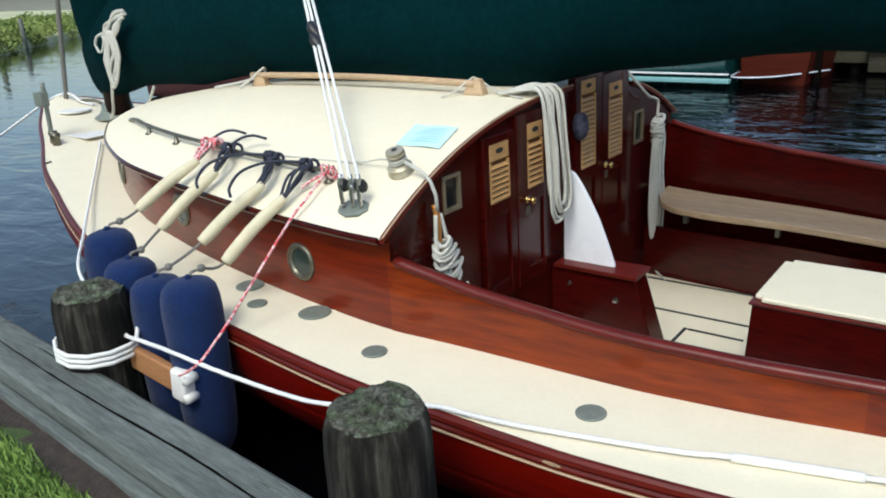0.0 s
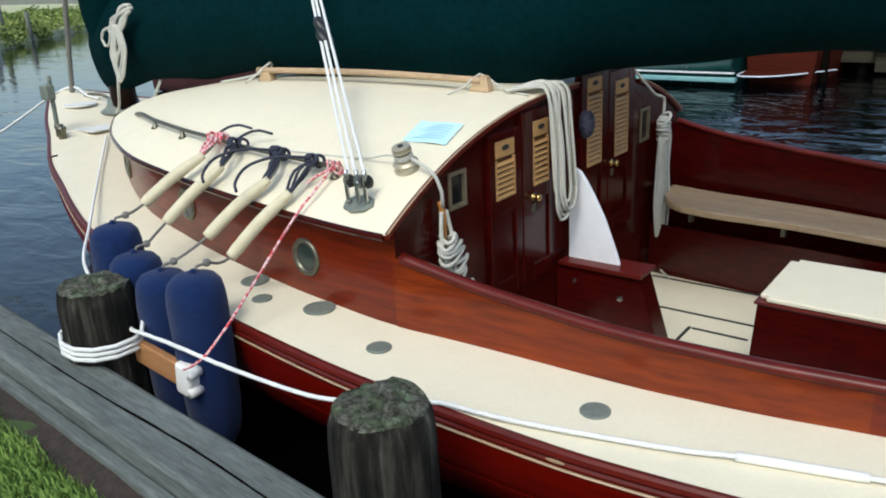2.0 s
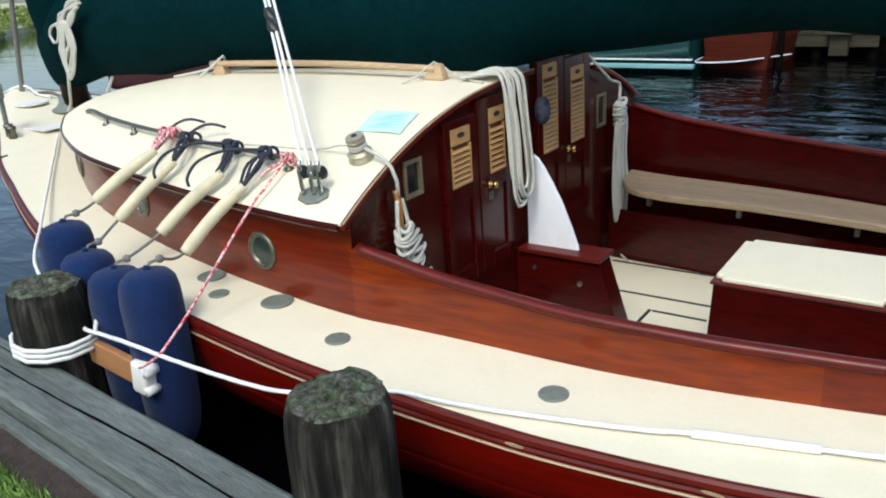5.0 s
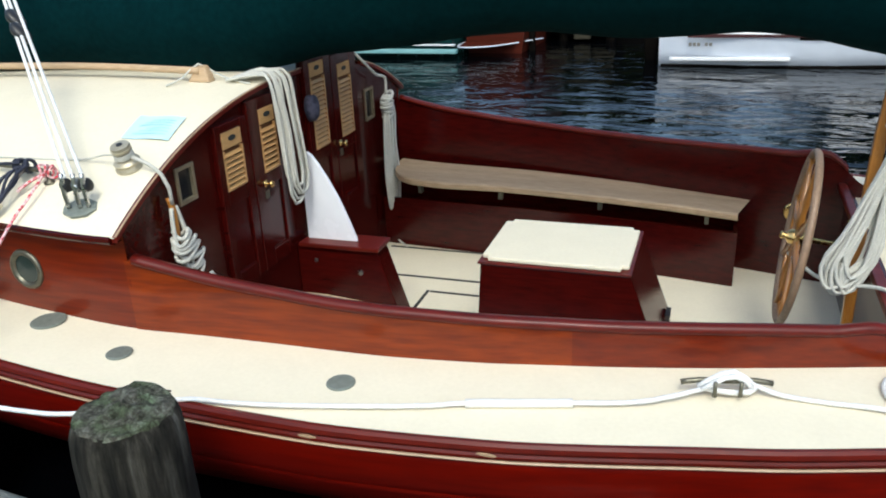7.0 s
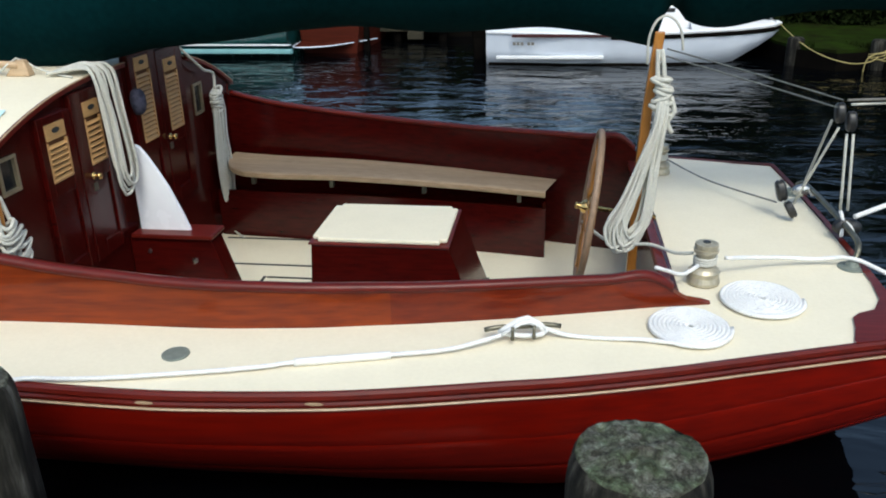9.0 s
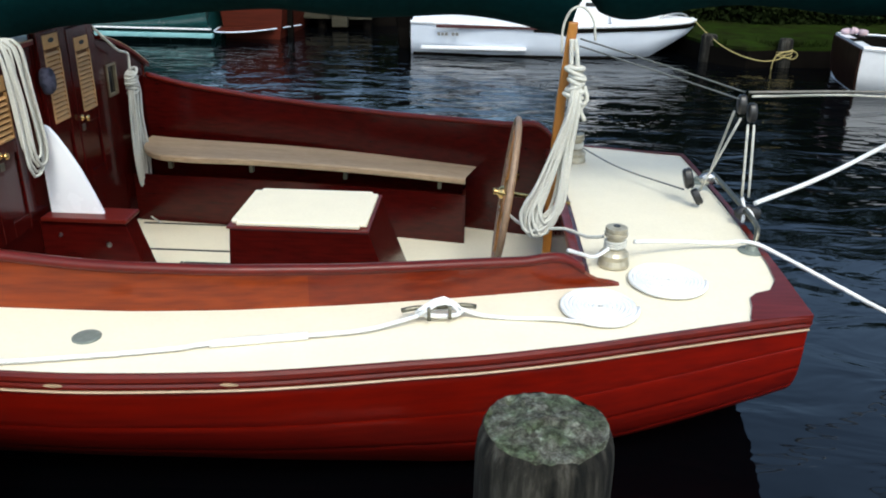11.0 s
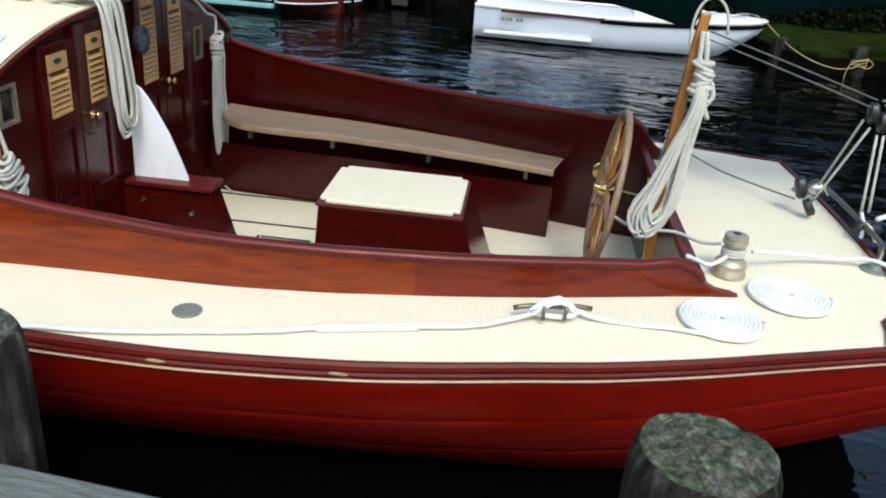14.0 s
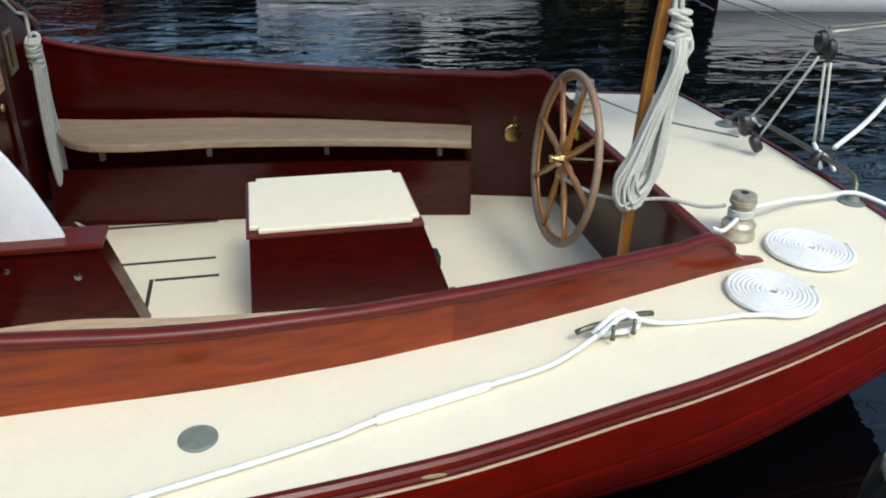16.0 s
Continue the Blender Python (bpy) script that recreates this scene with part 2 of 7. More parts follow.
def water_material():
    m = bpy.data.materials.new("river_water")
    m.use_nodes = True
    n, l = m.node_tree.nodes, m.node_tree.links
    b = n["Principled BSDF"]
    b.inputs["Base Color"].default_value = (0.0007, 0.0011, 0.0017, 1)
    b.inputs["Roughness"].default_value = 0.04
    b.inputs["IOR"].default_value = 1.42
    tc, mp = n.new("ShaderNodeTexCoord"), n.new("ShaderNodeMapping")
    mp.inputs["Scale"].default_value = (0.7, 1.5, 1)
    mp.inputs["Rotation"].default_value = (0, 0, radians(12))
    l.new(tc.outputs["Object"], mp.inputs["Vector"])
    a, c = n.new("ShaderNodeTexNoise"), n.new("ShaderNodeTexNoise")
    a.inputs["Scale"].default_value, a.inputs["Detail"].default_value, a.inputs["Distortion"].default_value = 1.9, 3, 0.6
    c.inputs["Scale"].default_value, c.inputs["Detail"].default_value = 0.35, 2
    mul, add = n.new("ShaderNodeMath"), n.new("ShaderNodeMath")
    mul.operation, mul.inputs[1].default_value = "MULTIPLY", 2.0
    add.operation = "ADD"
    bp = n.new("ShaderNodeBump")
    bp.inputs["Distance"].default_value = 0.06
    # calmer in the lee of the quay
    sep, lee = n.new("ShaderNodeSeparateXYZ"), n.new("ShaderNodeMapRange")
    lee.inputs["From Min"].default_value, lee.inputs["From Max"].default_value = -2.6, 3.5
    lee.inputs["To Min"].default_value, lee.inputs["To Max"].default_value = 0.12, 0.65
    l.new(tc.outputs["Object"], sep.inputs[0])
    l.new(sep.outputs["Y"], lee.inputs["Value"])
    up, calm = n.new("ShaderNodeMapRange"), n.new("ShaderNodeMath")
    up.inputs["From Min"].default_value, up.inputs["From Max"].default_value = -16, -7
    up.inputs["To Min"].default_value, up.inputs["To Max"].default_value = 0.3, 1.0
    calm.operation = "MULTIPLY"
    l.new(sep.outputs["X"], up.inputs["Value"])
    l.new(lee.outputs[0], calm.inputs[0])
    l.new(up.outputs[0], calm.inputs[1])
    l.new(calm.outputs[0], bp.inputs["Strength"])
    for t in (a, c):
        l.new(mp.outputs[0], t.inputs["Vector"])
    l.new(c.outputs["Fac"], mul.inputs[0])
    l.new(a.outputs["Fac"], add.inputs[0])
    l.new(mul.outputs[0], add.inputs[1])
    l.new(add.outputs[0], bp.inputs["Height"])
    l.new(bp.outputs[0], b.inputs["Normal"])
    return m


def post_material(name, top):
    """Old piling timber: streaked checked sides, or an end grain crusted with lichen."""
    m = bpy.data.materials.new(name)
    m.use_nodes = True
    n, l = m.node_tree.nodes, m.node_tree.links
    b = n["Principled BSDF"]
    b.inputs["Specular IOR Level"].default_value = 0.2
    b.inputs["Roughness"].default_value = 0.9
    tc, mp = n.new("ShaderNodeTexCoord"), n.new("ShaderNodeMapping")
    mp.inputs["Scale"].default_value = (1, 1, 1) if top else (1, 1, 0.10)
    l.new(tc.outputs["Object"], mp.inputs["Vector"])

    def noise_tex(scale, detail, vec, rough=0.6):
        t = n.new("ShaderNodeTexNoise")
        t.inputs["Scale"].default_value, t.inputs["Detail"].default_value, t.inputs["Roughness"].default_value = scale, detail, rough
        l.new(vec, t.inputs["Vector"])
        return t.outputs["Fac"]

    def ramp(fac, *stops):
        r = n.new("ShaderNodeValToRGB")
        while len(r.color_ramp.elements) < len(stops):
            r.color_ramp.elements.new(0.5)
        for e, (p, c) in zip(r.color_ramp.elements, stops):
            e.position, e.color = p, (*c, 1)
        l.new(fac, r.inputs["Fac"])
        return r.outputs["Color"]

    def mix(kind, fac, c1, c2):
        x = n.new("ShaderNodeMixRGB")
        x.blend_type = kind
        if isinstance(fac, float):
            x.inputs[0].default_value = fac
        else:
            l.new(fac, x.inputs[0])
        l.new(c1, x.inputs[1])
        l.new(c2, x.inputs[2])
        return x.outputs[0]

    if top:
        vo = n.new("ShaderNodeTexVoronoi")
        vo.feature = "DISTANCE_TO_EDGE"
        vo.inputs["Scale"].default_value = 17
        warp, shift = n.new("ShaderNodeTexNoise"), n.new("ShaderNodeVectorMath")
        warp.inputs["Scale"].default_value, warp.inputs["Detail"].default_value = 22, 4
        l.new(mp.outputs[0], warp.inputs["Vector"])
        shift.operation = "MULTIPLY_ADD"
        shift.inputs[1].default_value = (0.10, 0.10, 0.10)
        l.new(warp.outputs["Color"], shift.inputs[0])
        l.new(mp.outputs[0], shift.inputs[2])
        l.new(shift.outputs[0], vo.inputs["Vector"])
        crust = ramp(noise_tex(27, 9, mp.outputs[0], 0.74), (0.36, (0.030, 0.028, 0.022)), (0.47, (0.085, 0.082, 0.066)), (0.57, (0.15, 0.155, 0.125)), (0.70, (0.33, 0.36, 0.30)))
        green = ramp(noise_tex(13, 4, mp.outputs[0]), (0.40, (1, 1, 1)), (0.62, (0.62, 0.78, 0.55)))
        cracks = ramp(vo.outputs["Distance"], (0.0, (0.50, 0.49, 0.45)), (0.09, (1, 1, 1)))
        col = mix("MULTIPLY", 1.0, mix("MULTIPLY", 1.0, crust, green), cracks)
        height = noise_tex(60, 8, mp.outputs[0], 0.7)
    else:
        streak = ramp(noise_tex(21, 8, mp.outputs[0], 0.65), (0.38, (0.004, 0.004, 0.0035)), (0.51, (0.022, 0.020, 0.017)), (0.62, (0.060, 0.056, 0.049)), (0.74, (0.16, 0.155, 0.148)))
        blot = ramp(noise_tex(5, 5, tc.outputs["Object"]), (0.35, (0.55, 0.55, 0.5)), (0.65, (1.25, 1.25, 1.15)))
        col = mix("MULTIPLY", 1.0, streak, blot)
        height = noise_tex(40, 8, mp.outputs[0], 0.7)
    l.new(col, b.inputs["Base Color"])
    bp = n.new("ShaderNodeBump")
    bp.inputs["Strength"].default_value, bp.inputs["Distance"].default_value = 0.9, 0.012
    l.new(height, bp.inputs["Height"])
    l.new(bp.outputs[0], b.inputs["Normal"])
    return m


M_POST = post_material("weathered_piling", False)
M_POSTTOP = post_material("lichened_piling_top", True)
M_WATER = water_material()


# ---- mesh helpers ----
def part(name, bm, material, parent=None, label="", smooth=False, bevel=0.0):
    """Links a bmesh as one mesh object, under a thing or a part where one is given."""
    me = bpy.data.meshes.new(name)
    bmesh.ops.recalc_face_normals(bm, faces=bm.faces)
    bm.to_mesh(me)
    bm.free()
    me.materials.append(material)
    if smooth:
        me.polygons.foreach_set("use_smooth", [True] * len(me.polygons))
    ob = new(name, me)
    if parent is not None:
        ob.parent = parent
        chain, inv = parent, Matrix()
        while chain is not None:
            inv = chain.matrix_parent_inverse @ chain.matrix_basis @ inv
            chain = chain.parent
        ob.matrix_parent_inverse = inv.inverted()
    if bevel:
        bv = ob.modifiers.new("bevel", "BEVEL")
        bv.width, bv.segments, bv.limit_method = bevel, 2, "ANGLE"
    if label:
        tagged(ob, label)
    return ob


def thing(name, label, category, at=(0, 0, 0), group="", kind=""):
    ob = new(name)
    ob.empty_display_size = 0.1
    ob.location = at
    return tagged(ob, label, category, group, kind)


def lerp_curve(pairs):
    """A smooth function through (x, value) pairs."""
    xs, ys = np.array([p[0] for p in pairs], float), np.array([p[1] for p in pairs], float)
    d = np.gradient(ys, xs)

    def f(x):
        i = int(np.clip(np.searchsorted(xs, x) - 1, 0, len(xs) - 2))
        h = xs[i + 1] - xs[i]
        t = min(max((x - xs[i]) / h, 0), 1)
        return float((2 * t**3 - 3 * t**2 + 1) * ys[i] + (t**3 - 2 * t**2 + t) * h * d[i] + (3 * t**2 - 2 * t**3) * ys[i + 1] + (t**3 - t**2) * h * d[i + 1])
    return f


def box(bm, x0, x1, y0, y1, z0, z1, m=None):
    v = [bm.verts.new((x, y, z)) for z in (z0, z1) for y in (y0, y1) for x in (x0, x1)]
    for f in ((0, 1, 3, 2), (4, 6, 7, 5), (0, 4, 5, 1), (2, 3, 7, 6), (0, 2, 6, 4), (1, 5, 7, 3)):
        bm.faces.new([v[i] for i in f])
    if m is not None:
        bmesh.ops.transform(bm, matrix=m, verts=v)
    return v


def a_box(*args, m=None):
    bm = bmesh.new()
    box(bm, *args, m=m)
    return bm


def rings(bm, loops, closed=True, caps=True):
    """Skins a row of loops of equal length."""
    rows = [[bm.verts.new(p) for p in loop] for loop in loops]
    k = len(rows[0])
    for a, b in zip(rows, rows[1:]):
        for i in range(k if closed else k - 1):
            j = (i + 1) % k
            try:
                bm.faces.new((a[i], a[j], b[j], b[i]))
            except ValueError:
                pass
    if caps and closed:
        bm.faces.new(rows[0])
        bm.faces.new(rows[-1][::-1])
    return rows


def smooth_path(pts, step=0.04, closed=False):
    """A Catmull-Rom curve through the points."""
    p = [Vector(q) for q in pts]
    n = len(p)
    out = []
    for i in range(n if closed else n - 1):
        p0, p1, p2, p3 = (p[(i - 1) % n], p[i], p[(i + 1) % n], p[(i + 2) % n]) if closed else (p[max(i - 1, 0)], p[i], p[i + 1], p[min(i + 2, n - 1)])
        k = max(1, int((p2 - p1).length / step))
        for s in range(k):
            t = s / k
            out.append(0.5 * ((2 * p1) + (p2 - p0) * t + (2 * p0 - 5 * p1 + 4 * p2 - p3) * t * t + (3 * p1 - p0 - 3 * p2 + p3) * t**3))
    if not closed:
        out.append(p[-1])
    return out


def tube(bm, pts, r, sides=8, step=0.04, lay=0.0, closed=False, raw=False, taper=None):
    """Sweeps a circle along a smooth path; lay > 0 gives a three-strand twist with that pitch in metres."""
    path = [Vector(q) for q in pts] if raw else smooth_path(pts, step, closed)
    n = len(path)
    up, loops, run = Vector((0.31, 0.2, 0.93)), [], 0.0
    for i, p in enumerate(path):
        d = (path[(i + 1) % n] - path[i - 1]) if closed else (path[min(i + 1, n - 1)] - path[max(i - 1, 0)])
        if d.length < 1e-7:
            d = Vector((0, 0, 1))
        d.normalize()
        side = d.cross(up)
        if side.length < 1e-3:
            side = d.cross(Vector((1, 0, 0)))
        side.normalize()
        up = side.cross(d)
        if i:
            run += (path[i] - path[i - 1]).length
        rr = r * (taper(i / max(n - 1, 1)) if taper else 1)
        loop = []
        for k in range(sides):
            a = 2 * math.pi * k / sides
            q = rr * (1 + 0.16 * math.cos(3 * a - 2 * math.pi * run / lay)) if lay else rr
            loop.append(p + (side * math.cos(a) + up * math.sin(a)) * q)
        loops.append(loop)
    if closed:
        loops.append(loops[0])
        rows = [[bm.verts.new(q) for q in loop] for loop in loops[:-1]]
        rows.append(rows[0])
        for a, b in zip(rows, rows[1:]):
            for i in range(sides):
                j = (i + 1) % sides
                bm.faces.new((a[i], a[j], b[j], b[i]))
    else:
        rings(bm, loops)
    return bm


def a_tube(*args, **kw):
    return tube(bmesh.new(), *args, **kw)


def lathe(bm, profile, at=(0, 0, 0), sides=20, m=None):
    """Turns (radius, height) pairs round the z axis."""
    loops = [[(max(r, 1e-4) * math.cos(2 * math.pi * k / sides), max(r, 1e-4) * math.sin(2 * math.pi * k / sides), z) for k in range(sides)] for r, z in profile]
    before = set(bm.verts)
    rings(bm, loops)
    mine = [v for v in bm.verts if v not in before]
    bmesh.ops.transform(bm, matrix=Matrix.Translation(at) @ (m or Matrix()), verts=mine)
    return bm


def a_lathe(*args, **kw):
    return lathe(bmesh.new(), *args, **kw)


def grid(bm, rows):
    v = [[bm.verts.new(p) for p in row] for row in rows]
    for a, b in zip(v, v[1:]):
        for i in range(len(a) - 1):
            bm.faces.new((a[i], a[i + 1], b[i + 1], b[i]))
    return v


def spaced(a, b, n):
    return [a + (b - a) * i / n for i in range(n + 1)]


# ---- the boat's lines ----
half_beam = lerp_curve([(-6.44, 0.02), (-6.41, 0.11), (-6.33, 0.21), (-6.18, 0.315), (-5.9, 0.488), (-5.45, 0.725), (-4.82, 1.065), (-4.4, 1.235), (-4.11, 1.355), (-3.55, 1.555), (-3.2, 1.64), (-2.9, 1.7), (-2.5, 1.758), (-2.1, 1.8), (-1.74, 1.826), (-1.4, 1.838), (-1, 1.83), (-0.67, 1.822), (-0.5, 1.814), (-0.33, 1.796), (-0.1, 1.767), (0.09, 1.74), (0.3, 1.698), (0.48, 1.657), (0.66, 1.615), (0.88, 1.568), (1.09, 1.512), (1.3, 1.45), (1.51, 1.38), (1.71, 1.315), (1.98, 1.228), (2.22, 1.155)])
sheer = lerp_curve([(-6.44, 1.25), (-6.2, 1.195), (-5.8, 1.125), (-5.3, 1.055), (-4.8, 0.992), (-3.8, 0.885), (-2.9, 0.81), (-2, 0.76), (-1.2, 0.715), (-0.45, 0.69), (0.63, 0.68), (1.33, 0.685), (2.22, 0.7)])
trunk = lerp_curve([(-4.97, 0.02), (-4.945, 0.20), (-4.86, 0.36), (-4.72, 0.53), (-4.5, 0.70), (-4.25, 0.865), (-3.95, 1.02), (-3.6, 1.165), (-3.05, 1.295), (-2.46, 1.39), (-1.95, 1.438), (-1.47, 1.44), (-1.3, 1.415), (-1.1, 1.392), (-0.9, 1.374), (-0.65, 1.357), (-0.48, 1.343), (-0.29, 1.317), (-0.08, 1.285), (0.13, 1.243), (0.3, 1.21), (0.52, 1.162), (0.67, 1.127), (0.84, 1.085), (1.07, 1.027), (1.28, 0.974), (1.49, 0.935)])
coam_top = lerp_curve([(-1.52, 1.075), (-1.3, 1.017), (-1.12, 0.978), (-0.9, 0.947), (-0.71, 0.924), (-0.52, 0.909), (-0.29, 0.895), (-0.08, 0.884), (0.09, 0.877), (0.32, 0.868), (0.54, 0.864), (0.83, 0.859), (1.06, 0.853), (1.26, 0.847), (1.33, 0.8), (1.39, 0.762), (1.45, 0.75), (1.49, 0.735)])
BULK, SOLE = -1.49, 0.17


def deck_z(x, y):
    b = half_beam(x)
    return sheer(x) - 0.004 + 0.026 * max(0.0, 1 - (y / max(b, 0.05)) ** 2)


def edge_z(x):
    """Height of the roof's edge; the cabin rises a little towards the bow."""
    return 1.145 + 0.03 * max(0.0, -1.47 - x)


def roof_z(x, y):
    w = max(trunk(x), 0.04) + 0.06
    return edge_z(x) + 0.365 * (w / 1.50) ** 1.4 * max(0.0, 1 - (abs(y) / w) ** 2.5)


def hull_section(x, n=12, start=0.0):
    b, s = half_beam(x), sheer(x)
    keel = -0.45 if x < 0.73 else -0.45 + 0.50 * ((x - 0.73) / 1.49) ** 1.5
    p = 2.2 + 2.6 * (max(0.0, x + 0.6) / 2.82) ** 2
    out = []
    for i in range(n + 1):
        u = start + (1 - start) * (i / n)
        out.append((b * max(0.0, 1 - u**p) ** 0.8, s - u * (s - keel)))
    return out


# ---- setting: water, dock, grass, far banks ----
def plain(name, bm, material, label, category):
    return tagged(part(name, bm, material), label, category, kind="structure")


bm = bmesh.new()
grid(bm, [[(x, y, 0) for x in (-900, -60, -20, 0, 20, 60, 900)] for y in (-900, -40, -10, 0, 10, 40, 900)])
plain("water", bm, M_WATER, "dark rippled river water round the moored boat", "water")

# the quay: land behind the camera, then the sheet pile wall with a timber cap
bm = bmesh.new()
rows = []
for y in spaced(-60, -2.70, 40):
    rows.append([(x, y, 0.50 + 0.025 * noise.noise(Vector((x * 1.3, y * 1.3, 0))) * (1 if y > -8 else 0)) for x in spaced(-60, 40, 120)])
grid(bm, rows)
plain("ground", bm, M_TURF, "short turf on the quay beside the timber edge", "ground")
bm = bmesh.new()
rows = []
for k, y in enumerate((-2.90, -2.80, -2.76, -2.70, -2.66, -2.60)):
    rows.append([(x, y, (0.485, 0.505, 0.507, 0.512, 0.515, 0.51)[k] + 0.018 * noise.noise(Vector((x * 5, y * 9, 3)))) for x in spaced(-14, 8, 240)])
grid(bm, rows)
plain("soil_strip", bm, M_SOIL, "bare damp soil between grass and timber", "soil")

dock = thing("quay_edge", "weathered grey timber cap along the quay", "dock", (0, -2.5, 0), kind="structure")
x = -13.0
random.seed(5)
while x < 8:
    ln = 3.2 if x < -3.5 else 4.6
    bm = bmesh.new()
    loops = []
    for xx in spaced(x, x + ln - 0.006, 24):
        w = lambda q: -2.502 + 0.030 * noise.noise(Vector((q * 0.9, 3.3, 1)))
        d = lambda q: 0.010 + 0.06 * max(0.0, 0.35 + noise.noise(Vector((q * 0.8, 9.1, 4)))) 
        j = lambda s: 0.006 * noise.noise(Vector((xx * 2.3, s * 7, 1)))
        loops.append([(xx, -2.382 + j(1), 0.50), (xx, -2.376 + j(2), 0.610 + j(3)), (xx, -2.393 + j(2), 0.622 + j(4)), (xx, w(xx) + 0.005, 0.620 + j(5)), (xx, w(xx), 0.620 + j(5) - d(xx)), (xx, w(xx) - 0.006, 0.621 + j(6)),
                      (xx, -2.602 + j(7), 0.622 + j(6)), (xx, -2.618 + j(7), 0.608 + j(8)), (xx, -2.615, 0.50)])
    rings(bm, loops)
    cap = part("cap_timber", bm, M_DOCK, dock)
    for c, (mid, sway, cut) in enumerate(((-2.502, 0.030, -0.15), (-2.437, 0.014, 0.05), (-2.562, 0.016, 0.0))):
        run = []
        for xx in spaced(x + 0.05, x + ln - 0.05, 110):
            deep = noise.noise(Vector((xx * 0.8, 9.1 + 5 * c, 4))) > cut
            if deep:
                run.append((xx, mid + sway * noise.noise(Vector((xx * 0.9, 3.3 + 4 * c, 1))) + 0.006 * noise.noise(Vector((xx * 9, 1.3, 1 + c))), 0.6175 + 0.003 * noise.noise(Vector((xx * 3, 1, 1)))))
            if run and (not deep or xx > x + ln - 0.1):
                if len(run) > 3:
                    part("crack", a_tube(run, 0.0048 if c == 0 else 0.0036, 6, raw=True, taper=lambda t: 0.3 + 0.9 * math.sin(math.pi * t)), M_NEARBLACK, cap, "dark lengthwise crack")
                run = []
    x += ln
bm = bmesh.new()
box(bm, -13, 8, -2.58, -2.43, 0.30, 0.498)
part("wale", bm, M_DOCK, dock, bevel=0.01)
for i in range(7):
    part("backing_board", a_box(-13 + i * 3.0, -10.02 + i * 3.0, -2.668, -2.622, 0.36, 0.548), M_DOCK, dock, bevel=0.008)
for i in range(84):
    xx = -13 + i * 0.25
    bm = bmesh.new()
    box(bm, xx + 0.004, xx + 0.246, -2.64 + 0.004 * (i % 3), -2.58, -0.6, 0.49)
    part("pile_board", bm, M_DOCK, dock)
QUAY = Matrix.Translation((-0.9, -2.322, 0)) @ Matrix.Rotation(radians(-5.3), 4, "Z") @ Matrix.Translation((0.9, 2.378, 0))
for ob in (bpy.data.objects["ground"], bpy.data.objects["soil_strip"], dock):
    ob.matrix_basis = QUAY @ ob.matrix_basis
# grass blades on the quay
random.seed(11)
verts, faces = [], []
for i in range(90000):
    x, y = random.uniform(-5.5, 2.2), -2.79 - abs(random.gauss(0, 0.7)) + random.gauss(0, 0.015)
    if y < -5.2:
        continue
    h, a, w = random.uniform(0.025, 0.075), random.uniform(0, 6.28), random.uniform(0.002, 0.0045)
    lean = random.uniform(0.2, 0.9) * h
    z = 0.49
    dx, dy = math.cos(a), math.sin(a)
    k = len(verts)
    verts += [(x - dy * w, y + dx * w, z), (x + dy * w, y - dx * w, z), (x + dx * lean * 0.5 + dy * w, y + dy * lean * 0.5 - dx * w, z + h * 0.7), (x + dx * lean, y + dy * lean, z + h)]
    faces += [(k, k + 1, k + 2), (k, k + 2, k + 3)]
me = bpy.data.meshes.new("grass")
me.from_pydata(verts, [], faces)
me.materials.append(M_GRASS)
lawn = new("grass", me)
lawn.matrix_basis = QUAY
tagged(lawn, "fresh green mown grass on the quay", "grass", kind="stuff")


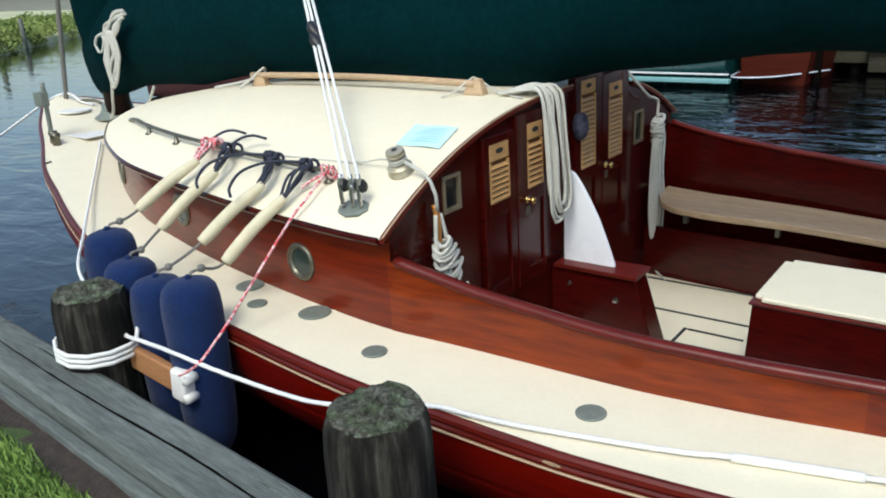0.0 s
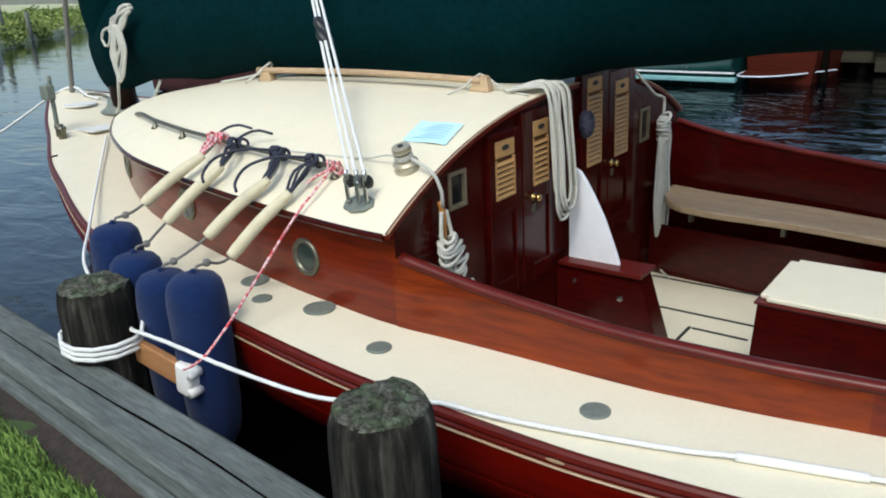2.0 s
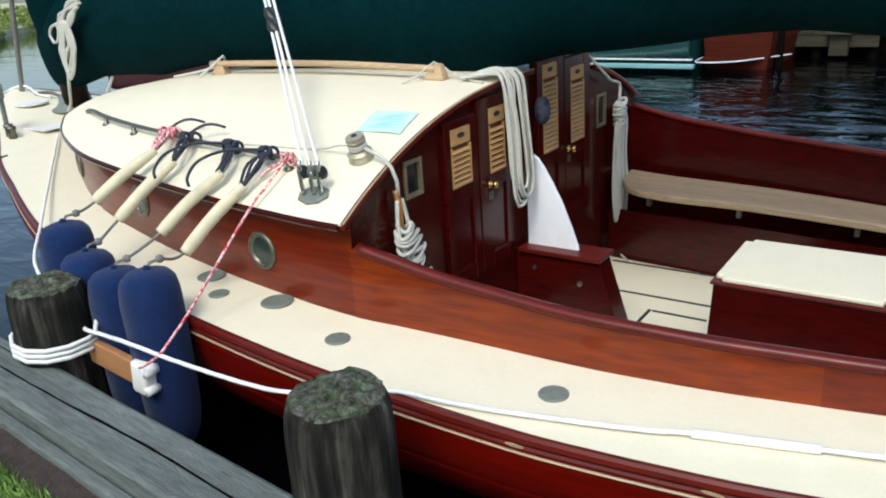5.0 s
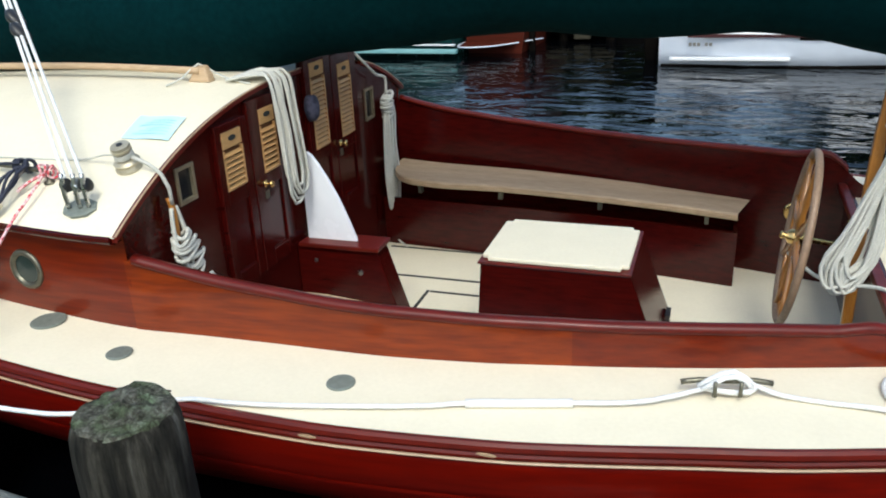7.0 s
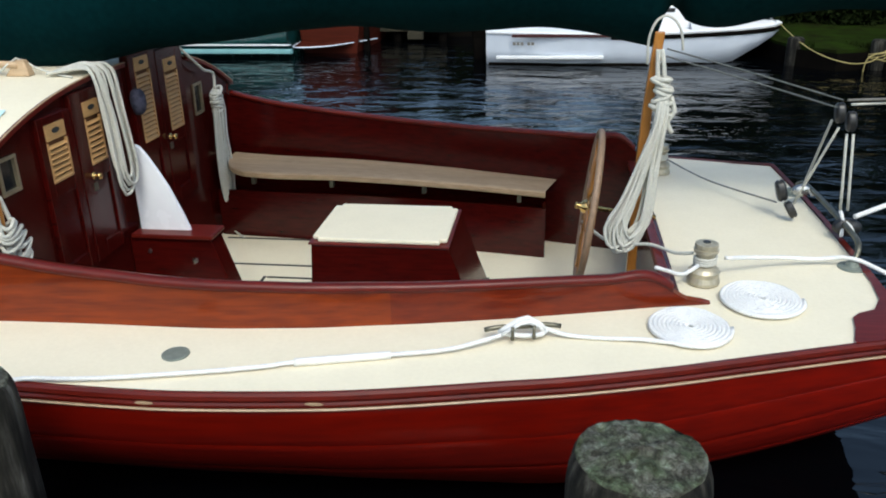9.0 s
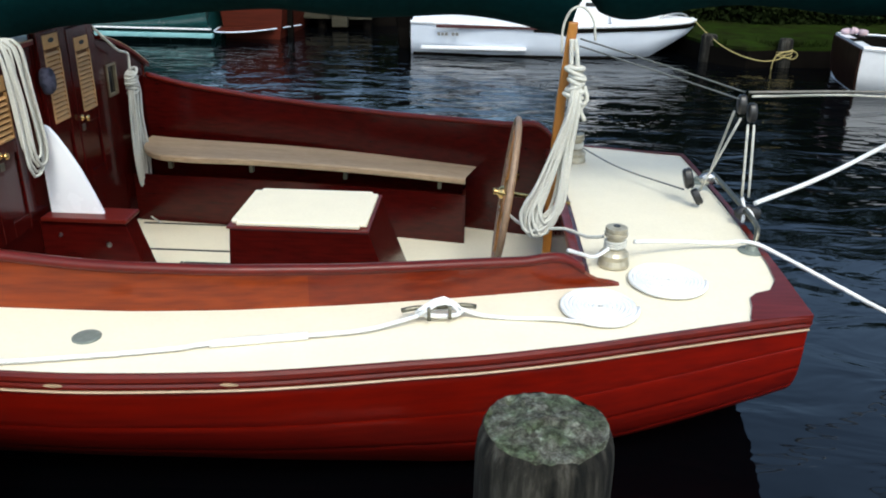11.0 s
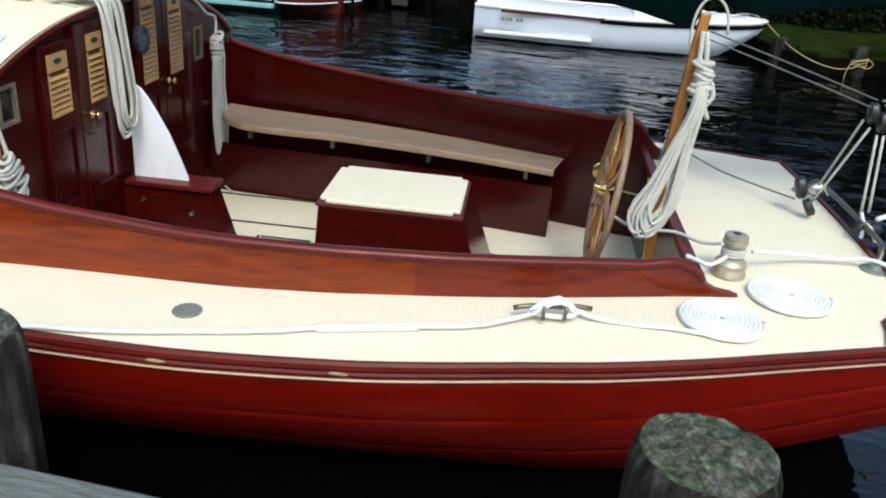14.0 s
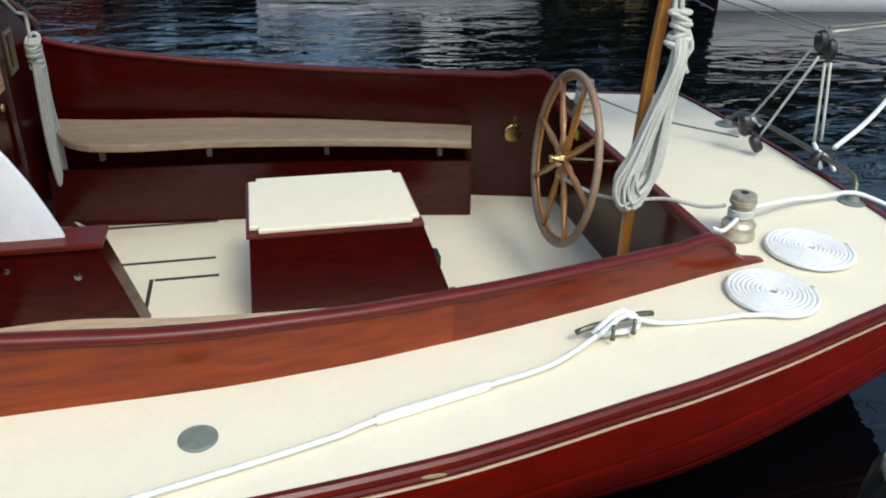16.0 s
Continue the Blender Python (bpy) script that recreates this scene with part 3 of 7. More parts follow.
def piling(at, r, top, seed, label):
    """A driven round post with a worn, chamfered, checked head."""
    ob = thing("piling", label, "piling", (at[0], at[1], -0.8), "mooring pilings")
    bm = bmesh.new()
    loops, sides = [], 56
    for z, k in ((-0.8, 1.05), (-0.2, 1.04), (0.15, 1.03), (0.35, 1.02), (0.45, 1.015), (0.55, 1.01), (0.63, 1.005), (0.70, 1.0), (top - 0.20, 1.0), (top - 0.13, 1.0), (top - 0.09, 0.99), (top - 0.06, 0.97), (top - 0.035, 0.935), (top - 0.015, 0.88)):
        loop = []
        for i in range(sides):
            a = 2 * math.pi * i / sides
            n1 = noise.noise(Vector((math.cos(a) * 1.3, math.sin(a) * 1.3, z * 0.5 + seed)))
            n2 = noise.noise(Vector((math.cos(a) * 7, math.sin(a) * 7, z * 0.9 + seed)))
            rr = r * k * (1 + 0.035 * n1 + 0.045 * min(n2, 0.12) + (0.02 * noise.noise(Vector((math.cos(a) * 9, math.sin(a) * 9, z * 25))) if z > top - 0.1 else 0))
            loop.append((at[0] + rr * math.cos(a), at[1] + rr * math.sin(a), z + (0.012 * n1 if z > top - 0.1 else 0)))
        loops.append(loop)
    rings(bm, loops, caps=False)
    part("shaft", bm, M_POST, ob, smooth=True)
    bm = bmesh.new()
    loops = []
    for k in (0.90, 0.885, 0.86, 0.83, 0.78, 0.71, 0.64, 0.57, 0.5, 0.43, 0.36, 0.28, 0.2, 0.12, 0.02):
        loop = []
        for i in range(sides):
            a = 2 * math.pi * i / sides
            n1 = noise.noise(Vector((math.cos(a) * 1.3, math.sin(a) * 1.3, (top - 0.008) * 0.5 + seed)))
            x, y = r * k * (1 + 0.035 * n1) * math.cos(a), r * k * (1 + 0.035 * n1) * math.sin(a)
            crack = abs(noise.noise(Vector((x * 17, y * 17, seed)))) < 0.05
            loop.append((at[0] + x, at[1] + y, top - 0.014 + 0.012 * n1 + 0.010 * noise.noise(Vector((x * 22, y * 22, seed))) + 0.005 * noise.noise(Vector((x * 70, y * 70, seed))) + 0.026 * (1 - k) - (0.010 if crack else 0) - (0.05 if k == 0.90 else 0)))
        loops.append(loop)
    rings(bm, loops)
    part("head", bm, M_POSTTOP, ob, "grey lichened end grain", smooth=True)
    return ob


piling((-2.615, -2.085), 0.158, 0.944, 1.7, "weathered round timber piling with a mooring line round it")
piling((-5.35, -1.62), 0.15, 0.60, 4.4, "short dark timber piling standing in the water")
piling((-0.928, -2.190), 0.161, 0.938, 8.1, "weathered round timber piling with a pale lichened top")
piling((1.070, -2.295), 0.186, 0.928, 15.3, "cracked grey timber piling with a lichened top")

# ---- the sailing boat ----
boat = thing("sailboat", "varnished mahogany catboat with cream decks, moored at the quay", "sailboat", (-2.6, 0, 0))

# hull in strakes, each plank a piece of its own
PLANKS = 6
stations = spaced(-6.44, 2.22, 64)
hull = None
for side in (-1, 1):
    for k in range(PLANKS):
        u0, u1 = 0.06 + 0.94 * k / PLANKS, 0.06 + 0.94 * (k + 1) / PLANKS
        bm = bmesh.new()
        rows = []
        for x in stations:
            sec = hull_section(x, 360)
            row = []
            for j, f in enumerate((0.0, 0.028, 0.2, 0.5, 0.8, 0.972, 1.0)):
                y, z = sec[min(360, int(round((u0 + (u1 - u0) * f) * 360)))]
                row.append((x, side * max(0.0, y - (0.0022 if j in (0, 6) else 0.0)), z))
            rows.append(row)
        grid(bm, rows)
        bmesh.ops.remove_doubles(bm, verts=bm.verts, dist=0.0005)
        if hull is None:
            hull = part("hull", bm, M_HULL, boat, "deep red varnished planked hull", smooth=True)
        else:
            part("plank", bm, M_HULL, hull, smooth=True)

# transom
bm = bmesh.new()
sec = hull_section(2.22, 24)
outline = [(2.22 - 0.06 * (0.7 - z), y, z) for y, z in sec] + [(2.22 - 0.06 * (0.7 - z), -y, z) for y, z in sec[::-1][1:]]
front = [bm.verts.new((x + 0.002, y, z)) for x, y, z in outline]
back = [bm.verts.new((x - 0.04, y, z)) for x, y, z in outline]
bm.faces.new(front)
bm.faces.new(back[::-1])
for i in range(len(front)):
    j = (i + 1) % len(front)
    bm.faces.new((front[i], front[j], back[j], back[i]))
part("transom", bm, M_HULL, boat)


# rub rail: sheer strake, moulding and pale bead, one run a side
def rail_run(side, profile, x0=-6.44, x1=2.22, n=110):
    bm = bmesh.new()
    loops = []
    for x in spaced(x0, x1, n):
        b, s = half_beam(x), sheer(x)
        d = max(0.03, b)
        loops.append([(x, side * (d + o), s + h) for o, h in profile])
    rings(bm, loops)
    return bm


for side in (-1, 1):
    part("rub_rail", rail_run(side, [(-0.014, 0.006), (0.004, 0.008), (0.014, 0.0), (0.017, -0.014), (0.013, -0.024), (-0.03, -0.026)]), M_RAIL, boat, "dark varnished rub rail", smooth=False)
    part("sheer_strake", rail_run(side, [(-0.03, -0.0265), (0.010, -0.027), (0.015, -0.036), (0.013, -0.047), (0.004, -0.051), (-0.03, -0.052)]), M_RAIL, boat)
    part("bead", rail_run(side, [(-0.02, -0.0525), (0.012, -0.0525), (0.016, -0.057), (0.011, -0.063), (-0.02, -0.064)]), M_TRIMW, boat, "thin pale wooden bead")
for x, y in ((-0.553, -1), (0.033, -1)):
    bm = bmesh.new()
    lathe(bm, [(0.028, 0.0), (0.028, 0.003), (0.0, 0.004)], sides=14, m=Matrix.Diagonal((1.2, 0.22, 1, 1)))
    bmesh.ops.transform(bm, matrix=Matrix.Translation((x, y * (half_beam(x) + 0.014), sheer(x) - 0.030)) @ Matrix.Rotation(radians(90), 4, "X"), verts=bm.verts)
    part("scupper", bm, M_TRIMW, boat, "small pale oval scupper")

# deck
bm = bmesh.new()


def deck_patch(xs, inner, k=10):
    for side in (-1, 1):
        rows = []
        for x in xs:
            b, a = half_beam(x) - 0.012, inner(x)
            a = min(a, b)
            rows.append([(x, side * (a + (b - a) * i / k), deck_z(x, a + (b - a) * i / k) + 0.004) for i in range(k + 1)])
        grid(bm, rows)


deck_patch(spaced(-6.43, -4.95, 20), lambda x: 0.0)
deck_patch(spaced(-4.95, 1.35, 80), lambda x: max(0.0, trunk(x) - 0.018))
deck_patch(spaced(1.35, 2.20, 10), lambda x: 0.0)
bmesh.ops.remove_doubles(bm, verts=bm.verts, dist=0.002)
part("deck", bm, M_CREAM, boat, "cream canvas-covered deck", smooth=True)

# stern edge: covering board that sweeps round each quarter
bm = bmesh.new()
cream_edge = [(2.195, 0.0), (2.195, 0.45), (2.19, 0.70), (2.17, 0.86), (2.12, 0.955), (2.05, 0.99), (2.015, 1.03), (2, 1.11), (1.965, 1.21)]
outer_edge = [(2.225, 0.0), (2.225, 0.45), (2.225, 0.72), (2.225, 0.90), (2.225, 1.02), (2.225, 1.10), (2.225, 1.168), (2.11, 1.192), (1.97, 1.225)]
for side in (-1, 1):
    inner_edge = cream_edge if side < 0 else [(x - 0.025, y - 0.025 * (y > 0.9)) for x, y in outer_edge]
    top = [[(x, side * y, deck_z(x, y) + 0.014) for x, y in e] for e in (inner_edge, outer_edge)]
    low = [[(x, side * y, deck_z(x, y) - 0.03) for x, y in e] for e in (outer_edge,)]
    grid(bm, [top[0], top[1], low[0]])
bmesh.ops.remove_doubles(bm, verts=bm.verts, dist=0.002)
part("stern_covering_board", bm, M_RAIL, boat, "brown varnished covering board round the stern")

# cabin trunk sides
bm = bmesh.new()
xs = spaced(-4.965, -4.5, 24)[:-1] + spaced(-4.5, -1.485, 50)
loop_p = [(x, -trunk(x)) for x in xs]
loop_s = [(x, trunk(x)) for x in xs]
plan = loop_p[::-1] + loop_s
rows = [[(x, y, deck_z(x, y) - 0.02) for x, y in plan], [(x, y * 1.003, (deck_z(x, y) + edge_z(x)) / 2) for x, y in plan], [(x, y, edge_z(x)) for x, y in plan]]
grid(bm, rows)
cabin_side = part("cabin_side", bm, M_COAM2, boat, "varnished mahogany cabin side", smooth=True)

# cabin roof with a rounded, varnished edge
bm = bmesh.new()
rows = []
xs = spaced(-4.985, -4.5, 20)[:-1] + spaced(-4.5, -1.475, 44)
for x in xs:
    w = max(trunk(max(min(x, -1.47), -4.97)), 0.03) + 0.06
    rows.append([(x, w * s, roof_z(max(x, -4.97), w * abs(s) * 0.999) + 0.004) for s in [math.sin(math.pi / 2 * q) for q in spaced(-1, 1, 36)]])
grid(bm, rows)
part("cabin_roof", bm, M_CREAM, boat, "cream canvas cabin roof", smooth=True)
bm = bmesh.new()
loops = []
pts = [(x, -(trunk(x) + 0.06)) for x in spaced(-1.49, -4.5, 50)[:-1] + spaced(-4.5, -4.968, 24)] + [(x, trunk(x) + 0.06) for x in spaced(-4.968, -4.5, 24)[:-1] + spaced(-4.5, -1.49, 50)]
for i, (x, y) in enumerate(pts):
    s = -1 if i < len(pts) / 2 else 1
    loops.append([(x, y + s * o, edge_z(x) + h) for o, h in ((0.0, 0.010), (0.010, 0.004), (0.012, -0.010), (0.006, -0.020), (-0.012, -0.026), (-0.064, -0.026))])
rings(bm, loops)
part("roof_edge_moulding", bm, M_MAHOG, boat, "dark varnished half-round moulding")
for y0, y1 in ((-1.498, 0.055), (0.815, 1.498)):
    bm = bmesh.new()
    loops = []
    for y in spaced(y0, y1, 30):
        z = roof_z(BULK, y)
        loops.append([(-1.473, y, z + 0.008), (-1.465, y, z + 0.004), (-1.465, y, z - 0.016), (-1.488, y, z - 0.018), (-1.488, y, z + 0.004)])
    rings(bm, loops)
    part("roof_edge_bead", bm, M_RAIL, boat, "wooden bead along the roof's after edge")
    part("roof_edge_line", a_tube([(-1.4695, y, roof_z(BULK, y) + 0.007) for y in spaced(y0, y1, 30)], 0.0045, 6, raw=True), M_TRIMW, boat, "thin pale line along the roof's after edge")

# after bulkhead with its window openings


def bulk_top(y):
    return roof_z(BULK, min(abs(y), 1.46)) - 0.002


HOLES = [(-1.072, -0.953, 1.133, 1.292), (0.876, 1.002, 1.046, 1.244)]
bm = bmesh.new()
cuts = sorted({-1.435, 1.435, -1.072, -0.953, 0.876, 1.002, *spaced(-1.4, -1.1, 6), *spaced(-0.9, 0.8, 18), *spaced(1.05, 1.4, 6)})
for xf in (BULK, BULK - 0.03):
    for a, b in zip(cuts, cuts[1:]):
        hole = [h for h in HOLES if h[0] - 0.001 < (a + b) / 2 < h[1] + 0.001]
        spans = [(SOLE, hole[0][2], False), (hole[0][3], None, True)] if hole else [(SOLE, None, True)]
        for z0, z1, topped in spans:
            za, zb = (bulk_top(a), bulk_top(b)) if topped else (z1, z1)
            bm.faces.new([bm.verts.new(p) for p in ((xf, a, z0), (xf, b, z0), (xf, b, zb), (xf, a, za))])
for h0, h1, w0, w1 in HOLES:
    for (ya, za), (yb, zb) in (((h0, w0), (h1, w0)), ((h1, w0), (h1, w1)), ((h1, w1), (h0, w1)), ((h0, w1), (h0, w0))):
        bm.faces.new([bm.verts.new(p) for p in ((BULK, ya, za), (BULK, yb, zb), (BULK - 0.03, yb, zb), (BULK - 0.03, ya, za))])
bmesh.ops.remove_doubles(bm, verts=bm.verts, dist=0.0005)
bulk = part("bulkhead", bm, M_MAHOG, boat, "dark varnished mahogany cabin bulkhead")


def frame_bm(y0, y1, z0, z1, w, d, x=BULK):
    """A picture-frame moulding standing proud of the bulkhead."""
    bm = bmesh.new()
    loops = []
    for y, z, sy, sz in ((y0, z0, -1, -1), (y1, z0, 1, -1), (y1, z1, 1, 1), (y0, z1, -1, 1), (y0, z0, -1, -1)):
        loops.append([(x - 0.012, y, z), (x + d, y, z), (x + d * 1.15, y + sy * w * 0.5, z + sz * w * 0.5), (x + d, y + sy * w, z + sz * w), (x + 0.001, y + sy * w, z + sz * w)])
    rings(bm, loops, closed=False, caps=False)
    return bm


for h0, h1, w0, w1 in HOLES:
    win = part("cabin_window", frame_bm(h0 + 0.012, h1 - 0.012, w0 + 0.014, w1 - 0.014, 0.016, 0.010), M_WINF, boat, "small bronze-framed window", smooth=False)
    bm = bmesh.new()
    box(bm, BULK - 0.010, BULK - 0.006, h0 + 0.008, h1 - 0.008, w0 + 0.008, w1 - 0.008)
    part("pane", bm, M_GLASSD, win, "dark glass")


def door_leaf(y0, y1, z1, lv, knob):
    """A narrow door leaf on the bulkhead with a pale louvred panel; lv: y0, y1, z0, z1 of the louvre."""
    x0, x1 = BULK + 0.002, BULK + 0.024
    z0 = 0.60
    a, b, c, d = lv
    leaf = part("cabin_door", a_box(x0, x0 + 0.010, y0, y1, z0, z1), M_MAHOG, boat, "varnished door leaf with pale louvres")
    part("stile", a_box(x0 + 0.010, x1, y0, a, z0, z1), M_MAHOG, leaf, bevel=0.003)
    part("stile", a_box(x0 + 0.010, x1, b, y1, z0, z1), M_MAHOG, leaf, bevel=0.003)
    for r0, r1 in ((d, z1), (c - 0.07, c), (z0, z0 + 0.08)):
        part("rail", a_box(x0 + 0.010, x1 - 0.001, a, b, r0, r1), M_MAHOG, leaf, bevel=0.003)
    # backing coloured dark so the gaps between slats read as shade
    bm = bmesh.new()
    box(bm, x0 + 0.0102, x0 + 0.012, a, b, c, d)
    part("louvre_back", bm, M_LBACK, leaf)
    cut = d - 0.085
    n = int((cut - c) / 0.026)
    for i in range(n):
        z = c + 0.013 + (cut - c - 0.01) * i / n
        bm = bmesh.new()
        box(bm, -0.011, 0.011, a + 0.012, b - 0.012, -0.0035, 0.0035, m=Matrix.Translation((x1 - 0.006, 0, z)) @ Matrix.Rotation(radians(38), 4, "Y"))
        part("slat", bm, M_LOUV, leaf)
    # pierced head of the louvre: a board with a finger hole
    bm = bmesh.new()
    box(bm, x0 + 0.006, x1 + 0.001, a + 0.003, b - 0.003, cut + 0.008, d - 0.003)
    part("louvre_head", bm, M_LOUV, leaf, bevel=0.002)
    bm = bmesh.new()
    lathe(bm, [(0.03, 0), (0.03, 0.002), (0, 0.0022)], sides=16, m=Matrix.Diagonal((1, 0.42, 1, 1)))
    bmesh.ops.transform(bm, matrix=Matrix.Translation((x1 + 0.0012, (a + b) / 2, (cut + d) / 2 + 0.008)) @ Matrix.Rotation(radians(90), 4, "Y") @ Matrix.Rotation(radians(90), 4, "Z"), verts=bm.verts)
    part("finger_hole", bm, M_SEAM, leaf)
    for p, q, r0, r1 in ((a - 0.002, a + 0.012, c, cut), (b - 0.012, b + 0.002, c, cut), (a + 0.012, b - 0.012, c - 0.002, c + 0.010)):
        part("louvre_frame", a_box(x0 + 0.012, x1 + 0.001, p, q, r0, r1), M_LOUV, leaf)
    if knob:
        bm = bmesh.new()
        lathe(bm, [(0.020, 0), (0.020, 0.004), (0.009, 0.006), (0.008, 0.018), (0.016, 0.025), (0.019, 0.033), (0.015, 0.041), (0.0, 0.043)], m=Matrix.Rotation(radians(90), 4, "Y"), at=(x1, knob[0], knob[1]), sides=18)
        part("knob", bm, M_BRASS, leaf, "round brass knob", smooth=True)
        part("lock_plate", a_box(x1, x1 + 0.004, knob[0] - 0.018, knob[0] + 0.018, knob[1] - 0.075, knob[1] - 0.035), M_BRONZE, leaf)
    return leaf


door_leaf(-0.790, -0.520, 1.400, (-0.742, -0.578, 1.090, 1.362), None)
door_leaf(-0.510, -0.240, 1.455, (-0.412, -0.265, 1.084, 1.400), (-0.420, 1.032))
door_leaf(0.085, 0.395, 1.555, (0.145, 0.315, 1.052, 1.528), None)
door_leaf(0.405, 0.735, 1.525, (0.482, 0.655, 1.042, 1.468), (0.446, 1.016))

# raised companionway head, offset to starboard
bm = bmesh.new()
rows = []
for x in (BULK + 0.03, BULK - 0.04):
    rows.append([(x, 0.06, 1.545), (x, 0.06, 1.562), (x, 0.26, 1.572), (x, 0.55, 1.565), (x, 0.80, 1.550), (x, 0.80, 1.540)])
rings(bm, [r for r in rows])
box(bm, BULK - 0.01, BULK + 0.001, 0.06, 0.80, 1.30, 1.56)
part("companionway_head", bm, M_MAHOG, boat, "varnished raised hatch over the companionway", bevel=0.006)

# portholes along the cabin side
for px, pz in ((-2.005, 0.95), (-3.005, 1.023), (-4.0, 1.062)):
    for s in (-1, 1):
        y = s * trunk(px)
        slope = (trunk(px + 0.1) - trunk(px - 0.1)) / 0.2
        turn = Matrix.Translation((px, y, pz)) @ Matrix.Rotation(math.atan(slope) * s, 4, "Z") @ Matrix.Rotation(radians(90 * s * -1), 4, "X")
        ring = part("porthole", a_lathe([(0.052, 0.001), (0.052, 0.010), (0.060, 0.016), (0.070, 0.013), (0.076, 0.0)], sides=28, m=turn @ Matrix.Diagonal((1.18, 1.18, 1, 1))), M_BRONZE, boat, "round bronze-rimmed porthole", smooth=True)
        part("port_glass", a_lathe([(0.060, -0.004), (0.060, 0.004), (0.0, 0.005)], sides=28, m=turn), M_PORTG, ring)


# coamings, with the long sweep down from the cabin and the scrolled after end
def coaming(side):
    lift = lerp_curve([(-1.5, 0.045), (-1.1, 0.065), (0.0, 0.060), (0.6, 0.065), (1.0, 0.074), (1.3, 0.08), (1.49, 0.02)]) if side > 0 else (lambda q: 0.0)
    bm = bmesh.new()
    loops = []
    for x in spaced(-1.50, 1.49, 90):
        y, zt = trunk(x), coam_top(x) + lift(x)
        zb = deck_z(x, y) - 0.01
        low = SOLE if x < 1.33 else zb
        loops.append([(x, side * (y * 1.002 + 0.0015), zb), (x, side * (y * 1.002 + 0.001), zt - 0.035), (x, side * (y - 0.026), zt - 0.03), (x, side * (y - 0.028), low)])
    rings(bm, loops)
    # same wood both sides: starboard's darker tone has the cockpit shade put in
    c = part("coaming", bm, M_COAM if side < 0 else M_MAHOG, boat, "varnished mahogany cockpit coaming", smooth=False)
    bm = bmesh.new()
    loops = []
    for x in spaced(-1.462, 1.33, 90):
        y, zt = trunk(x), coam_top(x) + lift(x)
        loops.append([(x, side * (y + 0.011), zt - 0.034), (x, side * (y + 0.015), zt - 0.020), (x, side * (y + 0.009), zt - 0.005), (x, side * (y - 0.012), zt), (x, side * (y - 0.032), zt - 0.005), (x, side * (y - 0.038), zt - 0.020), (x, side * (y - 0.033), zt - 0.034)])
    rings(bm, loops)
    part("coaming_cap", bm, M_RAIL, c, "rounded varnished cap", smooth=True)
    return c


coaming(-1)
coaming(1)
# scarf in the port coaming: the after length is a darker board
bm = bmesh.new()
loops = []
for x in spaced(0.205, 1.485, 40):
    y, zt = trunk(x), coam_top(x)
    zb = deck_z(x, y) - 0.005
    loops.append([(x, -(y + 0.0045), zb), (x, -(y + 0.0035), zt - 0.036), (x, -(y - 0.004), zt - 0.036), (x, -(y - 0.004), zb)])
rings(bm, loops)
part("coaming_after_board", bm, M_COAM2, boat, "darker varnished after length of the coaming")

# cockpit: sole, linings, after bulkhead
bm = bmesh.new()
rows = []
for x in spaced(-1.47, 1.34, 30):
    w = trunk(x) - 0.03
    rows.append([(x, w * s, SOLE) for s in spaced(-1, 1, 8)])
grid(bm, rows)
part("cockpit_sole", bm, M_CREAM, boat, "cream cockpit sole with dark hatch seams")
for a in ((-1.40, -0.62, 0.930, 0.948), (-1.40, -0.62, 0.487, 0.505), (-0.90, -0.60, 0.298, 0.316), (-1.40, -0.62, -0.40, -0.382)):
    part("sole_seam", a_box(a[0], a[1], a[2], a[3], SOLE - 0.01, SOLE + 0.004), M_SEAM, boat, "dark rubber seam in the sole")
part("sole_seam", a_box(-0.925, -0.907, -0.38, 0.316, SOLE - 0.01, SOLE + 0.004), M_SEAM, boat, "dark rubber seam in the sole")
for side in (-1, 1):
    bm = bmesh.new()
    loops = []
    for x in spaced(-1.46, 0.775, 30):
        y = 0.70 * trunk(x)
        loops.append([(x, side * y, SOLE), (x, side * y, 0.50), (x, side * (y + 0.02), 0.50), (x, side * (y + 0.02), SOLE)])
    rings(bm, loops)
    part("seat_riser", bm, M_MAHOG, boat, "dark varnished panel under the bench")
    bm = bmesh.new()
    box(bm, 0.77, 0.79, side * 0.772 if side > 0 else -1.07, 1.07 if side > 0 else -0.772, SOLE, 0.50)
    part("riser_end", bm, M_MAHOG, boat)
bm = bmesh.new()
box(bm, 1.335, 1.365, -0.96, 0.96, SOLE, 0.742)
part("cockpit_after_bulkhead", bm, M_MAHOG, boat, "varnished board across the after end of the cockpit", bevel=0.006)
part("after_coaming", a_box(1.29, 1.335, -0.95, 0.95, 0.735, 0.775), M_RAIL, boat, "varnished after coaming", bevel=0.008)


